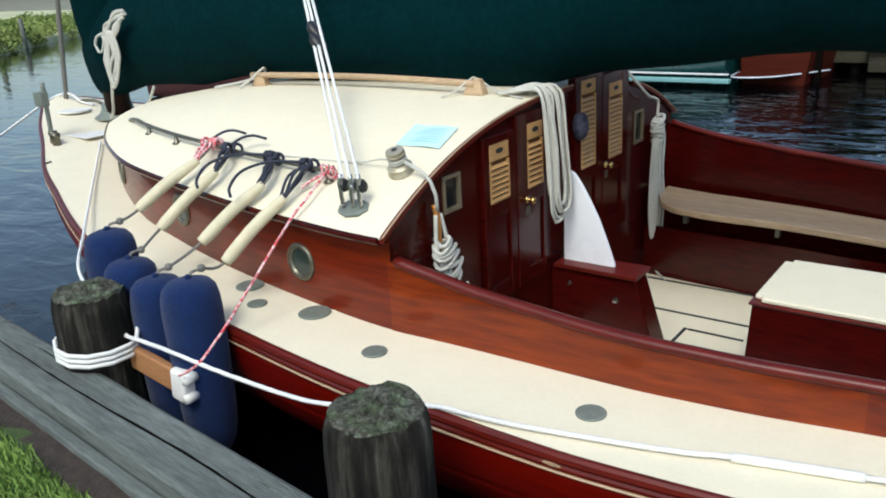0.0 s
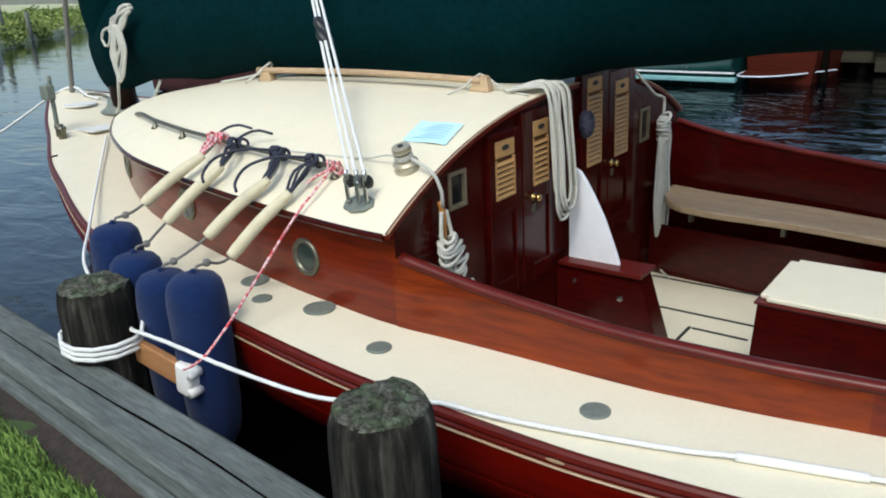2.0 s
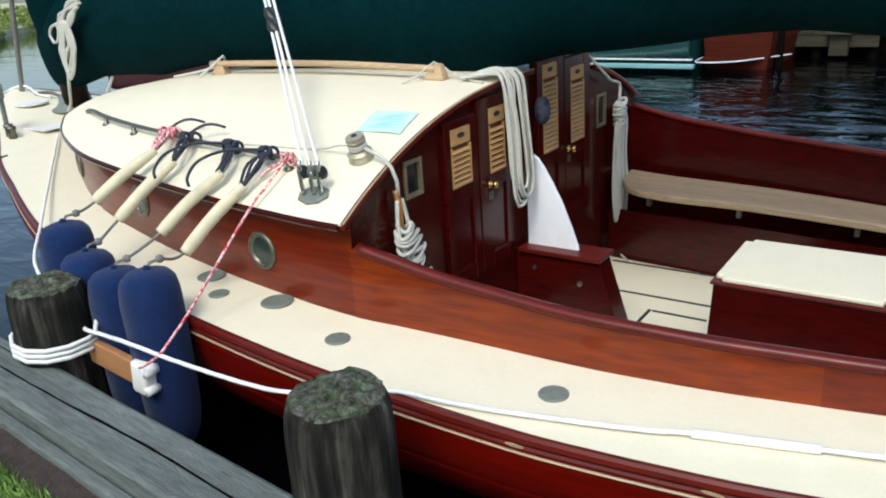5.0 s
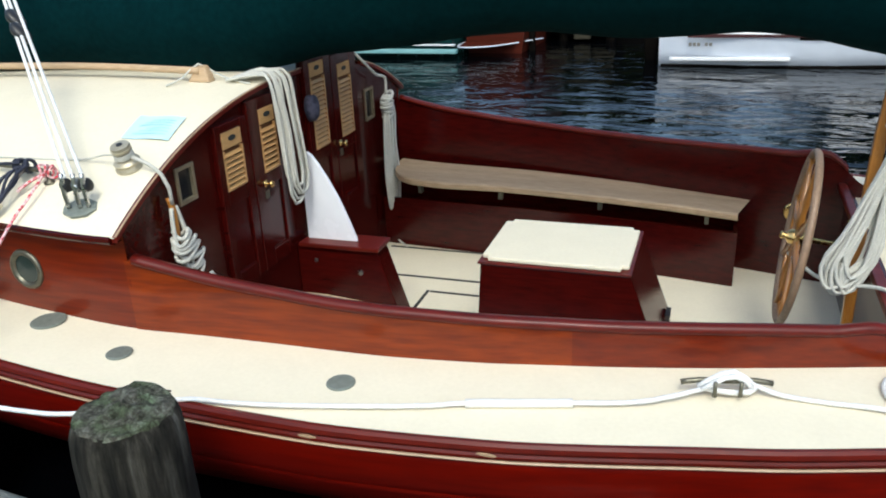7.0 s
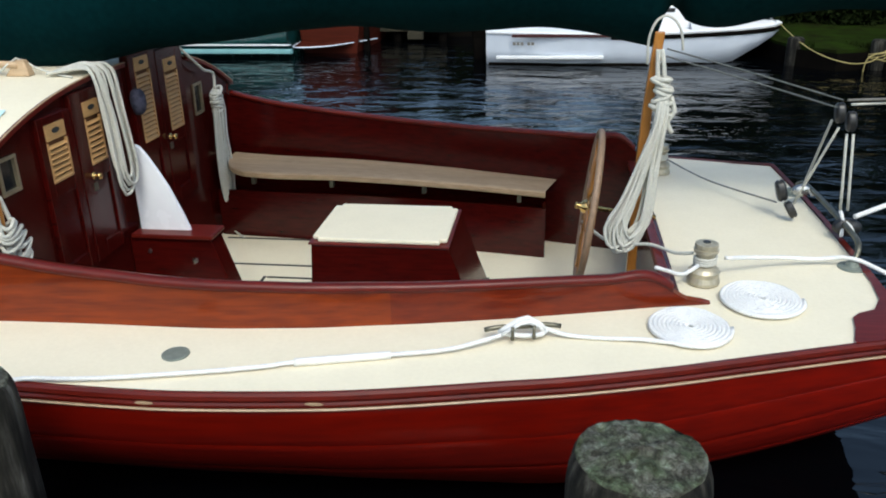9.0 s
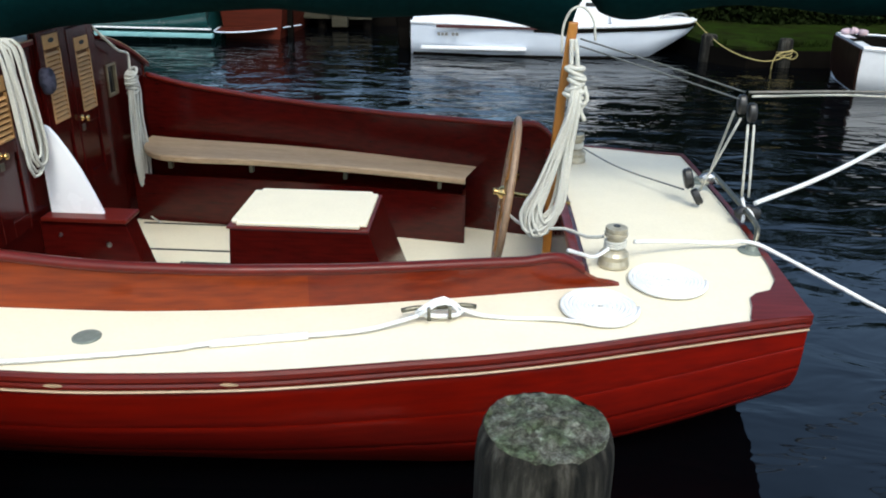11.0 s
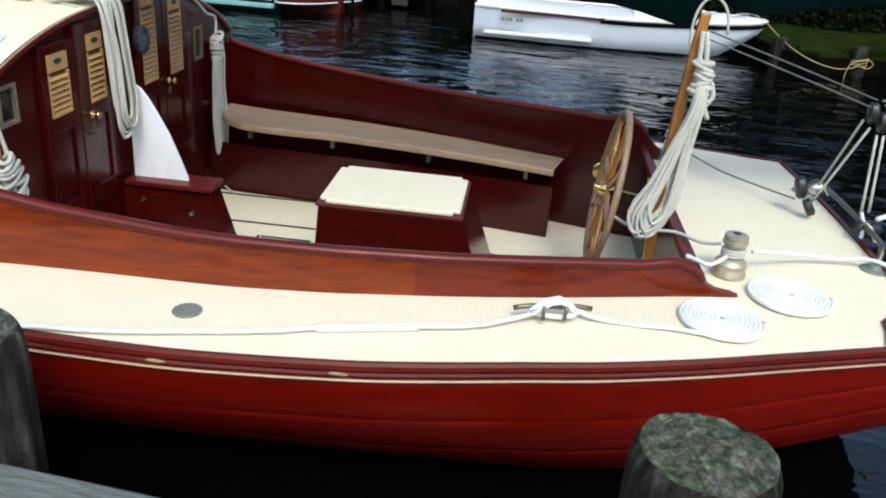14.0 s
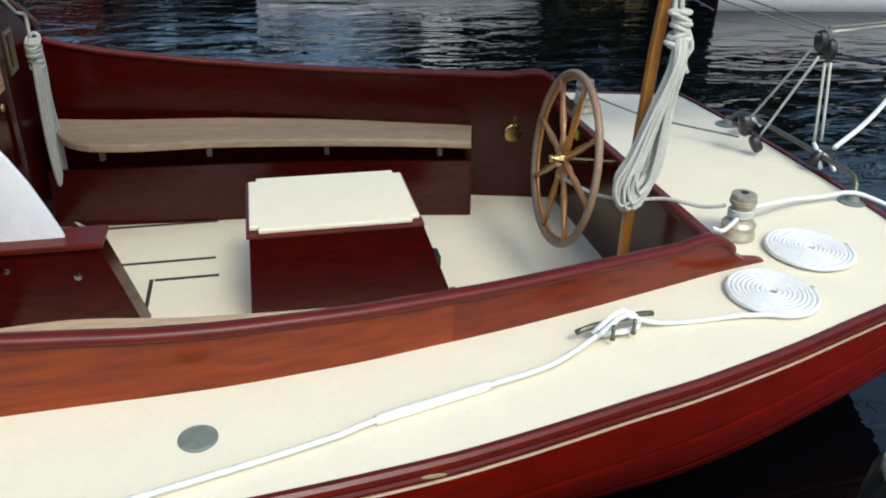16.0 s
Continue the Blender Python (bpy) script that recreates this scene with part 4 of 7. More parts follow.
# benches along each side
def bench(side):
    th = 0.042 if side > 0 else 0.036
    inner = lerp_curve([(-1.42, 1.15), (-1.36, 1.0), (-1.25, 0.885), (-1.1, 0.850), (-0.6, 0.875), (-0.06, 0.868), (0.40, 0.838), (0.785, 0.79)])
    top = lerp_curve([(-1.5, 0.690), (-0.9, 0.674), (0.0, 0.640), (0.8, 0.607)])
    bm = bmesh.new()
    loops = []
    for x in spaced(-1.42, 0.785, 40):
        a, b, zt = inner(x), trunk(x + 0.03) - 0.034 - 0.10 * min(1.0, max(0.0, (0.2 - x) / 1.3)), top(x)
        loops.append([(x, side * a, zt - th + 0.006), (x, side * (a - 0.003), zt - 0.008), (x, side * (a + 0.007), zt), (x + 0.065 * max(0.0, (x - 0.4) / 0.36), side * b, zt), (x, side * b, zt - th), (x, side * (a + 0.006), zt - th)])
    rings(bm, loops)
    ob = part("bench", bm, M_TEAK, boat, "weathered bare teak bench")
    for x in (-1.15, -0.62, 0.0, 0.62):
        bm = bmesh.new()
        y, zt = inner(x) + 0.045, top(x)
        box(bm, x - 0.012, x + 0.012, side * y - 0.02, side * y + 0.02, zt - th - 0.055, zt - th + 0.004)
        part("bracket", bm, M_BRONZE, ob, "small bronze bracket")
    return ob


bench(1)
bench(-1)

# engine box
EX0, EX1, EY0, EY1 = -0.432, 0.312, -0.265, 0.325
bm = bmesh.new()
zt = 0.630
rings(bm, [[(EX0 - 0.015, EY0, SOLE), (EX1 + 0.165, EY0, SOLE), (EX1 + 0.165, EY1, SOLE), (EX0 - 0.015, EY1, SOLE)], [(EX0 + 0.012, EY0 + 0.012, zt), (EX1 - 0.004, EY0 + 0.012, zt), (EX1 - 0.004, EY1 - 0.012, zt), (EX0 + 0.012, EY1 - 0.012, zt)]])
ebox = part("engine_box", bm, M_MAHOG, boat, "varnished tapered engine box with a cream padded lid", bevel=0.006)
bm = bmesh.new()
rings(bm, [[(EX0, EY0, zt + h), (EX1, EY0, zt + h), (EX1, EY1, zt + h), (EX0, EY1, zt + h)] for h in (0, 0.012)])
part("lid_rim", bm, M_RAIL, ebox, bevel=0.004)
bm = bmesh.new()
box(bm, EX0 + 0.014, EX1 - 0.014, EY0 + 0.014, EY1 - 0.014, zt + 0.0125, zt + 0.036)
bmesh.ops.bevel(bm, geom=[e for e in bm.edges if abs(e.verts[0].co.z - e.verts[1].co.z) > 0.01], offset=0.035, segments=4, affect="EDGES")
part("lid", bm, M_CREAM, ebox, "cream lid with rounded corners", bevel=0.008)
for y in (-0.20, 0.20):
    part("vent_slot", a_box(0.455, 0.480, y - 0.05, y + 0.05, 0.20, 0.25), M_BLACK, ebox)

# centreboard trunk: a narrow case running aft from the bulkhead, capped with a ledge
bm = bmesh.new()
rings(bm, [[(BULK + 0.003, -0.155, SOLE), (-0.885, -0.155, SOLE), (-0.885, -0.015, SOLE), (BULK + 0.003, -0.015, SOLE)], [(BULK + 0.003, -0.155, 0.60), (-1.02, -0.155, 0.60), (-1.02, -0.015, 0.60), (BULK + 0.003, -0.015, 0.60)]])
tstep = part("centreboard_trunk", bm, M_MAHOG, boat, "dark varnished centreboard trunk", bevel=0.004)
part("trunk_cap", a_box(BULK + 0.026, -1.0, -0.178, 0.006, 0.60, 0.624), M_RAIL, tstep, "varnished cap", bevel=0.006)
part("bolt", a_lathe([(0.016, 0), (0.016, 0.004), (0, 0.006)], at=(-1.12, -0.156, 0.47), m=Matrix.Rotation(radians(90), 4, "X"), sides=14), M_STEEL, tstep)
part("bolt", a_lathe([(0.012, 0), (0.012, 0.004), (0, 0.006)], at=(-1.38, -0.156, 0.52), m=Matrix.Rotation(radians(90), 4, "X"), sides=14), M_STEEL, tstep)

# deck plates flush in the side deck
def deck_plate(x, y, r, label):
    z = deck_z(x, abs(y)) + 0.004
    tilt = math.atan2(deck_z(x, abs(y) + 0.05) - deck_z(x, abs(y) - 0.05), 0.1) * (1 if y > 0 else -1)
    ob = part("deck_plate", a_lathe([(r, 0), (r, 0.004), (r * 0.93, 0.006), (r * 0.9, 0.0045), (r * 0.86, 0.006), (0, 0.006)], at=(x, y, z), m=Matrix.Rotation(tilt, 4, "X"), sides=36), M_PLATE, boat, label)


for x, y, r in ((-0.556, -1.559, 0.052), (-1.445, -1.625, 0.050), (-1.879, -1.511, 0.070), (-2.157, -1.586, 0.045), (-2.332, -1.472, 0.066)):
    deck_plate(x, y, r, "flush grey-green bronze deck plate")


# winches
def winch(at, parent, s=1.0, label="bronze sheet winch with rope turns", lean=0.0, squat=1.0):
    prof = [(0.062, 0), (0.062, 0.012), (0.056, 0.03), (0.060, 0.05), (0.050, 0.062), (0.034, 0.072), (0.032, 0.10), (0.036, 0.118), (0.046, 0.128), (0.047, 0.140), (0.040, 0.142), (0.040, 0.150), (0.044, 0.152), (0.043, 0.162), (0.020, 0.166), (0.0, 0.166)]
    w = part("winch", a_lathe([(r * s, z * s) for r, z in prof], at=at, sides=28), M_GALV, parent, label, smooth=False)
    bm = bmesh.new()
    pts = []
    for i in range(40):
        a = i * 2 * math.pi / 12
        pts.append((at[0] + 0.040 * s * math.cos(a), at[1] + 0.040 * s * math.sin(a), at[2] + (0.076 + 0.034 * i / 40) * s))
    tube(bm, pts, 0.006 * s, 6, raw=True)
    part("rope_turns", bm, M_ROPE, w, smooth=True)
    part("socket", a_lathe([(0.014 * s, 0), (0.014 * s, 0.003), (0, 0.003)], at=(at[0], at[1], at[2] + 0.166 * s)), M_BLACK, w)
    if lean:
        turn = Matrix.Translation(at) @ Matrix.Rotation(lean, 4, "X") @ Matrix.Diagonal((1, 1, squat, 1)) @ Matrix.Translation([-v for v in at])
        for ob in (w, *w.children):
            ob.data.transform(turn)
    return w


winch((1.490, -0.730, deck_z(1.490, 0.730) + 0.008), boat, 1.12)
winch((1.482, 0.93, deck_z(1.482, 0.93) + 0.008), boat, 1.12)
winch((-1.622, -1.172, roof_z(-1.622, -1.172) + 0.002), boat, 0.9, "small winch on the cabin roof", radians(19), 0.74)

# mast stump under its green cover, and the covered sail on its boom
mast = part("mast", a_lathe([(0.10, 0), (0.10, 2.2), (0.095, 5.5)], at=(-5.55, 0, 0.95), sides=24), M_MAST, boat, "dark wooden mast", smooth=True)
part("mast_coat", a_lathe([(0.185, 0), (0.19, 0.012), (0.15, 0.035), (0.125, 0.07), (0.118, 0.12)], at=(-5.60, 0.02, deck_z(-5.70, 0) - 0.005), sides=24), M_PLATE, mast, "grey canvas mast coat", smooth=True)

cover = thing("sail_cover", "dark green canvas cover over the boom and furled sail", "sail cover", (-2.0, 0, 1.6))
low_edge = lerp_curve([(-5.64, 1.30), (-5.4, 1.33), (-5.1, 1.38), (-4.4, 1.465), (-3.6, 1.505), (-1.75, 1.505), (-1.5, 1.525), (-1.2, 1.60), (-0.8, 1.66), (-0.3, 1.685), (0.1, 1.697), (0.45, 1.700), (0.65, 1.695), (0.85, 1.675), (1.0, 1.655), (1.15, 1.637), (1.26, 1.628), (1.285, 1.63), (1.31, 1.745), (1.44, 1.745), (1.48, 1.735), (1.9, 1.745), (3.6, 1.79)])
bm = bmesh.new()
loops = []
for x in spaced(-5.62, 3.6, 250):
    z0 = low_edge(x)
    hgt = 0.74
    wid = 0.27 if x > -5.3 else 0.27 * (1 - 0.35 * (-5.3 - x) / 0.32)
    loop = []
    for i in range(28):
        a = 2 * math.pi * i / 28
        c, s = math.cos(a), math.sin(a)
        y = wid * (abs(c) ** 1.0) * (1 if c > 0 else -1) * (1.0 - 0.25 * max(s, 0))
        z = z0 + hgt * 0.5 + hgt * 0.5 * (abs(s) ** 1.0) * (1 if s > 0 else -1)
        f = noise.noise(Vector((x * 1.1, c * 1.2, s * 1.6))) * 0.035 + noise.noise(Vector((x * 4 + s * 3.0, c * 2, s * 2))) * 0.014
        sag = 0.02 * math.sin(x * 5.3) * max(0, -s)
        loop.append((x, y * (1 + f * 2), z + f * 0.5 - sag))
    loops.append(loop)
rings(bm, loops)
part("canvas", bm, M_GREEN, cover, smooth=True)
bm = bmesh.new()
loops = []
for z, r in ((1.12, 0.050), (1.2, 0.055), (1.35, 0.085), (1.55, 0.18), (1.9, 0.24), (2.3, 0.26), (2.8, 0.20), (3.2, 0.15)):
    loops.append([(-5.575 + 0.11 * (z > 1.5) + (0.050 + r * 0.80) * math.cos(2 * math.pi * i / 24) * (1 + 0.08 * noise.noise(Vector((i, z * 2, 5)))), r * math.sin(2 * math.pi * i / 24), z) for i in range(24)])
rings(bm, loops)
part("mast_sleeve", bm, M_GREEN, cover, smooth=True)

# steering wheel, its plane leaning a little aft
hubm = Matrix.Translation((1.018, 0.0, 0.788)) @ Matrix.Rotation(radians(-1.5), 4, "Z") @ Matrix.Rotation(radians(97), 4, "Y") @ Matrix.Scale(0.966, 4)
bm = bmesh.new()
tube(bm, [(0.408 * math.cos(a), 0.408 * math.sin(a), 0) for a in spaced(0, 2 * math.pi, 48)[:-1]], 0.018, 10, raw=True, closed=True)
bmesh.ops.transform(bm, matrix=hubm, verts=bm.verts)
wheel = part("steering_wheel", bm, M_WHEEL, boat, "wooden spoked steering wheel with a brass hub", smooth=True)
for i in range(8):
    a = 2 * math.pi * i / 8 + 0.2
    bm = bmesh.new()
    lathe(bm, [(0.013, 0.03), (0.020, 0.08), (0.013, 0.13), (0.018, 0.20), (0.012, 0.31), (0.014, 0.40)], sides=10)
    bmesh.ops.transform(bm, matrix=hubm @ Matrix.Rotation(a, 4, "Z") @ Matrix.Rotation(radians(90), 4, "Y"), verts=bm.verts)
    part("spoke", bm, M_OAK, wheel, smooth=True)
bm = bmesh.new()
lathe(bm, [(0.0, -0.075), (0.016, -0.072), (0.019, -0.058), (0.013, -0.050), (0.036, -0.030), (0.038, 0.028), (0.014, 0.034), (0.011, 0.36)], sides=20)
bmesh.ops.transform(bm, matrix=hubm, verts=bm.verts)
part("hub", bm, M_BRASS, wheel, "brass hub and shaft", smooth=True)
bm = bmesh.new()
tube(bm, [(0.386 * math.cos(a), 0.386 * math.sin(a), 0.012) for a in spaced(0, 2 * math.pi, 40)[:-1]], 0.010, 6, raw=True, closed=True)
bmesh.ops.transform(bm, matrix=hubm, verts=bm.verts)
part("inner_rim", bm, M_OAK, wheel, smooth=True)

# boom crutch: a wooden post stepped against the after coaming
crutch = thing("boom_crutch", "varnished wooden boom crutch post beside the wheel", "boom crutch", (1.275, 0.2, -0.092))
bm = bmesh.new()
rings(bm, [[(1.275 + dx + tl, 0.2 + dy, z) for dx, dy in ((-0.025, -0.02), (0.025, -0.02), (0.025, 0.02), (-0.025, 0.02))] for z, tl in ((-0.092, 0), (0.8, 0.0), (1.25, 0.02), (1.66, 0.055))])
part("post", bm, M_OAK, crutch, bevel=0.006)
for dy, r, m in ((0.19, 0.0065, M_ROPE), (0.205, 0.005, M_WHEEL)):
    part("strop", a_tube([(1.280, dy, 1.50), (1.276, dy, 1.60), (1.288, dy, 1.67), (1.318, dy, 1.722), (1.362, dy, 1.738), (1.405, dy, 1.710), (1.435, dy, 1.655), (1.448, dy, 1.57)], r, 8, 0.02), m, crutch, "strop over the crutch head", smooth=True)


# ---- ropes ----
def rope(name, pts, r, material, label, lay=0.0, step=0.035, sides=9, raw=False):
    ob = part(name, a_tube(pts, r, sides, step, lay, raw=raw), material, None, smooth=True)
    return tagged(ob, label, "rope")


# hanks on the bulkhead: over the roof edge, on the starboard side, and the knot to port
ob = thing("halyard_coil", "grey-white halyard coil slung over the roof edge", "rope coil", (-1.43, -0.25, 1.5))
rnd = random.Random(4)
bm = bmesh.new()
for i in range(6):
    y0 = -0.305 + 0.014 * i + rnd.uniform(-0.010, 0.010)
    ln = rnd.uniform(0.46, 0.60)
    xo = -1.40 + 0.012 * (i % 3)
    y1, y2 = y0 - 0.030 - 0.040 * rnd.random(), y0 + 0.030 + 0.055 * rnd.random()
    pts = [(-1.62 + rnd.uniform(-0.04, 0.04), y0 - 0.05, roof_z(-1.62, y0) + 0.018), (-1.50, y0 - 0.02, roof_z(-1.5, y0) + 0.045 + 0.008 * (i % 3)), (-1.415, y1, roof_z(-1.47, y0) + 0.02), (xo, y1 + 0.01, 1.30),
           (xo + 0.01, y1 + 0.02, 1.48 - ln * 0.9), (xo + 0.012, (y1 + y2) / 2 + 0.02, 1.48 - ln), (xo + 0.01, y2 + 0.02, 1.48 - ln * 0.88), (xo, y2, 1.28), (-1.41, y2, roof_z(-1.47, y0) + 0.02), (-1.49, y0 + 0.03, roof_z(-1.5, y0) + 0.05), (-1.60, y0 + 0.05, roof_z(-1.6, y0) + 0.02)]
    part("loop", a_tube(pts, 0.0076, 8, 0.03), M_ROPE, ob, smooth=True)

coil = thing("halyard_coil", "off-white rope coil bound and hung on the bulkhead", "rope coil", (-1.41, 0.985, 0.8))
rnd = random.Random(8)
for i in range(7):
    ya, yb = 0.990 + 0.012 * i, 1.012 + 0.018 * i
    zb = 0.38 + 0.17 * rnd.random()
    xo = -1.415 + 0.012 * (i % 3)
    wob = [rnd.uniform(-0.011, 0.011) for k in range(6)]
    pts = [(xo, 1.04, 1.18), (xo + 0.004, ya + wob[0], 1.05), (xo, ya + wob[1], 0.85), (xo, ya + wob[2] - 0.022, 0.62), (xo + 0.006, (ya + yb) / 2, zb), (xo, yb + wob[3] + 0.028, 0.62), (xo, yb + wob[4], 0.86), (xo + 0.004, yb + wob[5], 1.06), (xo, 1.05, 1.18)]
    part("loop", a_tube(pts, 0.0095, 7, 0.03), M_ROPE, coil, smooth=True)
for i in range(7):
    ctr = Vector((-1.405, 1.045 + rnd.uniform(-0.006, 0.006), 1.165 - 0.019 * i))
    w, tl = 0.056 - 0.002 * i + rnd.uniform(-0.010, 0.014), rnd.uniform(-0.5, 0.5)
    part("turn", a_tube([ctr + Vector((0.030 * math.sin(q), w * math.cos(q), tl * w * math.cos(q))) for q in spaced(0, 2 * math.pi, 14)[:-1]], 0.0098, 7, raw=True, closed=True), M_ROPE, coil, smooth=True)
part("fall", a_tube([(-1.40, 1.05, 0.62), (-1.41, 1.05, 0.44), (-1.39, 1.035, 0.32), (-1.40, 1.025, 0.23), (-1.35, 0.99, SOLE + 0.015), (-1.28, 0.93, SOLE + 0.012)], 0.0075, 7, 0.03), M_ROPE, coil, smooth=True)
rope("halyard", [(-1.55, 0.74, 1.58), (-1.45, 0.83, 1.42), (-1.43, 0.97, 1.32), (-1.42, 1.07, 1.29), (-1.415, 1.055, 1.18)], 0.0085, M_ROPE, "pale halyard led to its coil")

knot = thing("halyard_coil", "cream rope knotted in a bunch on a belaying cleat", "rope coil", (-1.435, -1.14, 0.945))
part("wooden_cleat", a_tube([(-1.46, -1.17, 1.205), (-1.45, -1.17, 1.155), (-1.45, -1.17, 1.045), (-1.46, -1.17, 0.995)], 0.014, 10, 0.02), M_OAK, knot, smooth=True)
rnd = random.Random(21)
for i in range(9):
    z = 1.050 - 0.022 * i
    w = 0.028 + 0.042 * math.sin(math.pi * min(1.0, (i + 0.6) / 8.5)) ** 1.5 + rnd.uniform(-0.005, 0.008)
    ctr = Vector((-1.430, -1.175 + 0.010 * i + rnd.uniform(-0.012, 0.012), z))
    tl = rnd.uniform(-0.35, 0.35)
    part("turn", a_tube([ctr + Vector((0.030 * math.sin(a), w * math.cos(a), w * tl * math.cos(a) + 0.014 * math.sin(2 * a))) for a in spaced(0, 2 * math.pi, 14)[:-1]], 0.0092, 8, raw=True, closed=True), M_ROPE, knot, smooth=True)
for pts in ([(-1.445, -1.185, 1.165), (-1.435, -1.205, 1.065), (-1.425, -1.2, 0.965), (-1.415, -1.16, 0.875)], [(-1.445, -1.155, 1.165), (-1.435, -1.14, 1.075), (-1.425, -1.13, 0.975), (-1.415, -1.16, 0.845)], [(-1.425, -1.12, 0.845), (-1.405, -1.085, 0.82), (-1.395, -1.055, 0.83), (-1.395, -1.035, 0.8)]):
    part("strand", a_tube(pts, 0.0092, 8, 0.02), M_ROPE, knot, smooth=True)
rope("halyard", [(x, y, roof_z(x, y) + h) for x, y, h in ((-2.78, -1.16, 0.008), (-2.3, -1.165, 0.008), (-1.9, -1.165, 0.012), (-1.72, -1.19, 0.06), (-1.655, -1.205, 0.075))], 0.004, M_ROPE, "thin halyard led aft over the roof to the winch")
rope("halyard", [(-1.575, -1.20, roof_z(-1.575, -1.2) + 0.07), (-1.51, -1.20, 1.355), (-1.455, -1.195, 1.31), (-1.438, -1.185, 1.25), (-1.445, -1.175, 1.18)], 0.008, M_ROPE, "halyard from the winch down to its cleat")

# the big sheet hank on the crutch
sheet = thing("mainsheet_coil", "large grey-white mainsheet coil hung on the boom crutch", "rope coil", (1.33, 0.15, 1.3))
rnd = random.Random(13)
for i in range(24):
    k = i / 23
    bx = 1.355 + rnd.uniform(-0.016, 0.02)
    ex = 1.155 + 0.10 * k + rnd.uniform(-0.012, 0.012)
    ez = 0.50 + 0.05 * k + 0.10 * rnd.random() ** 2
    yy = 0.075 + rnd.uniform(-0.035, 0.035)
    wd = 0.030 + 0.03 * rnd.random()
    lx, rx = ex + 0.30 * (bx - ex), bx - 0.018 - 0.05 * rnd.random() * (1 - k)
    pts = [(bx, 0.125, 1.43), (bx - 0.012, yy, 1.24), (lx + 0.35 * (bx - lx) - wd * 0.3, yy, 0.98), (lx - wd * 0.8, yy - 0.01, 0.80), (ex - wd, yy - 0.015, ez + 0.11), (ex - 0.008, yy - 0.015, ez), (ex + 0.55 * (rx - ex), yy, ez + 0.055), (rx - 0.008, yy + 0.005, 0.74), (rx + 0.5 * (bx - rx), yy + 0.01, 1.02), (bx + 0.010, yy + 0.01, 1.24), (bx + 0.01, 0.125, 1.43)]
    part("loop", a_tube(pts, 0.0088, 8, 0.03), M_ROPE, sheet, smooth=True)
for i in range(8):
    ctr = Vector((1.355 + rnd.uniform(-0.01, 0.012), 0.115, 1.440 - 0.024 * i))
    w = 0.040 + rnd.uniform(-0.006, 0.010)
    tl = rnd.uniform(-0.6, 0.6)
    part("turn", a_tube([ctr + Vector((w * math.cos(a), 0.034 * math.sin(a), tl * w * math.cos(a))) for a in spaced(0, 2 * math.pi, 14)[:-1]], 0.0125, 8, raw=True, closed=True), M_ROPE, sheet, smooth=True)
for pts in ([(1.33, 0.13, 1.40), (1.325, 0.135, 1.50), (1.322, 0.15, 1.58)], [(1.365, 0.13, 1.40), (1.355, 0.135, 1.50), (1.34, 0.15, 1.58)], [(1.4, 0.11, 1.35), (1.42, 0.10, 1.28), (1.39, 0.10, 1.23), (1.415, 0.10, 1.17)]):
    part("strop", a_tube(pts, 0.012, 8, 0.02), M_ROPE, sheet, smooth=True)
CRUTCH = Matrix.Translation((0.85, -4.15, 2.17)) @ Matrix.Scale(0.884, 4) @ Matrix.Translation((-0.85, 4.15, -2.17))
for ob in (crutch, sheet):
    ob.matrix_basis = CRUTCH @ ob.matrix_basis
rope("mainsheet", [(0.99, -0.02, 0.715), (1.08, -0.25, 0.715), (1.14, -0.40, 0.75)], 0.008, M_ROPE, "pale sheet end led to the wheel")
rope("mainsheet", [(1.19, -0.41, 0.745), (1.29, -0.50, 0.785), (1.38, -0.63, 0.80), (1.44, -0.695, 0.83)], 0.008, M_ROPE, "sheet led from its coil to the winch")
rope("mainsheet", [(1.5, -0.75, 0.83), (1.4, -0.78, 0.765), (1.33, -0.84, 0.80), (1.26, -0.92, 0.85)], 0.009, M_WROPE, "white sheet tail over the coaming")


def flat_coil(at, r, label):
    ob = thing("flat_rope_coil", label, "rope coil", at, "flat coils on the side deck")
    bm = bmesh.new()
    tilt = math.atan2(deck_z(at[0], abs(at[1]) + 0.05) - deck_z(at[0], abs(at[1]) - 0.05), 0.1) * -1
    pts = []
    turns = int(r / 0.0165)
    n = turns * 30
    for i in range(n + 1):
        a = 2 * math.pi * turns * i / n
        q = 0.012 + (r - 0.012) * i / n
        x, y = q * math.cos(a), q * math.sin(a)
        pts.append((at[0] + x, at[1] + y, at[2] + y * math.tan(tilt) + 0.0008 * math.sin(a * 7)))
    tube(bm, pts, 0.0098, 8, raw=True, lay=0.035)
    part("spiral", bm, M_WROPE, ob, smooth=True)
    return ob


for x, y, r in ((1.372, -1.163, 0.158), (1.696, -0.903, 0.165)):
    flat_coil((x, y, deck_z(x, abs(y)) + 0.020), r, "white mooring rope laid in a flat spiral on deck")

# horn cleat with the spring line made fast
cleat = part("deck_cleat", a_tube([(0.585, -1.367, 0.76), (0.64, -1.357, 0.77), (0.73, -1.337, 0.768), (0.82, -1.317, 0.77), (0.875, -1.305, 0.76)], 0.0095, 10, 0.02), M_BRONZE, boat, "dull bronze horn cleat", smooth=True)
cleat.matrix_basis = Matrix.Translation((0, 0.055, -0.028)) @ cleat.matrix_basis
for cx, cy in ((0.695, -1.346), (0.775, -1.326)):
    part("cleat_leg", a_lathe([(0.009, 0), (0.007, 0.010), (0.006, 0.026), (0.007, 0.052)], at=(cx, cy, deck_z(cx, cy) + 0.030), sides=12), M_BRONZE, cleat, smooth=True)


def on_deck(x, y, h=0.020):
    return (x, y, deck_z(x, abs(y)) + h)


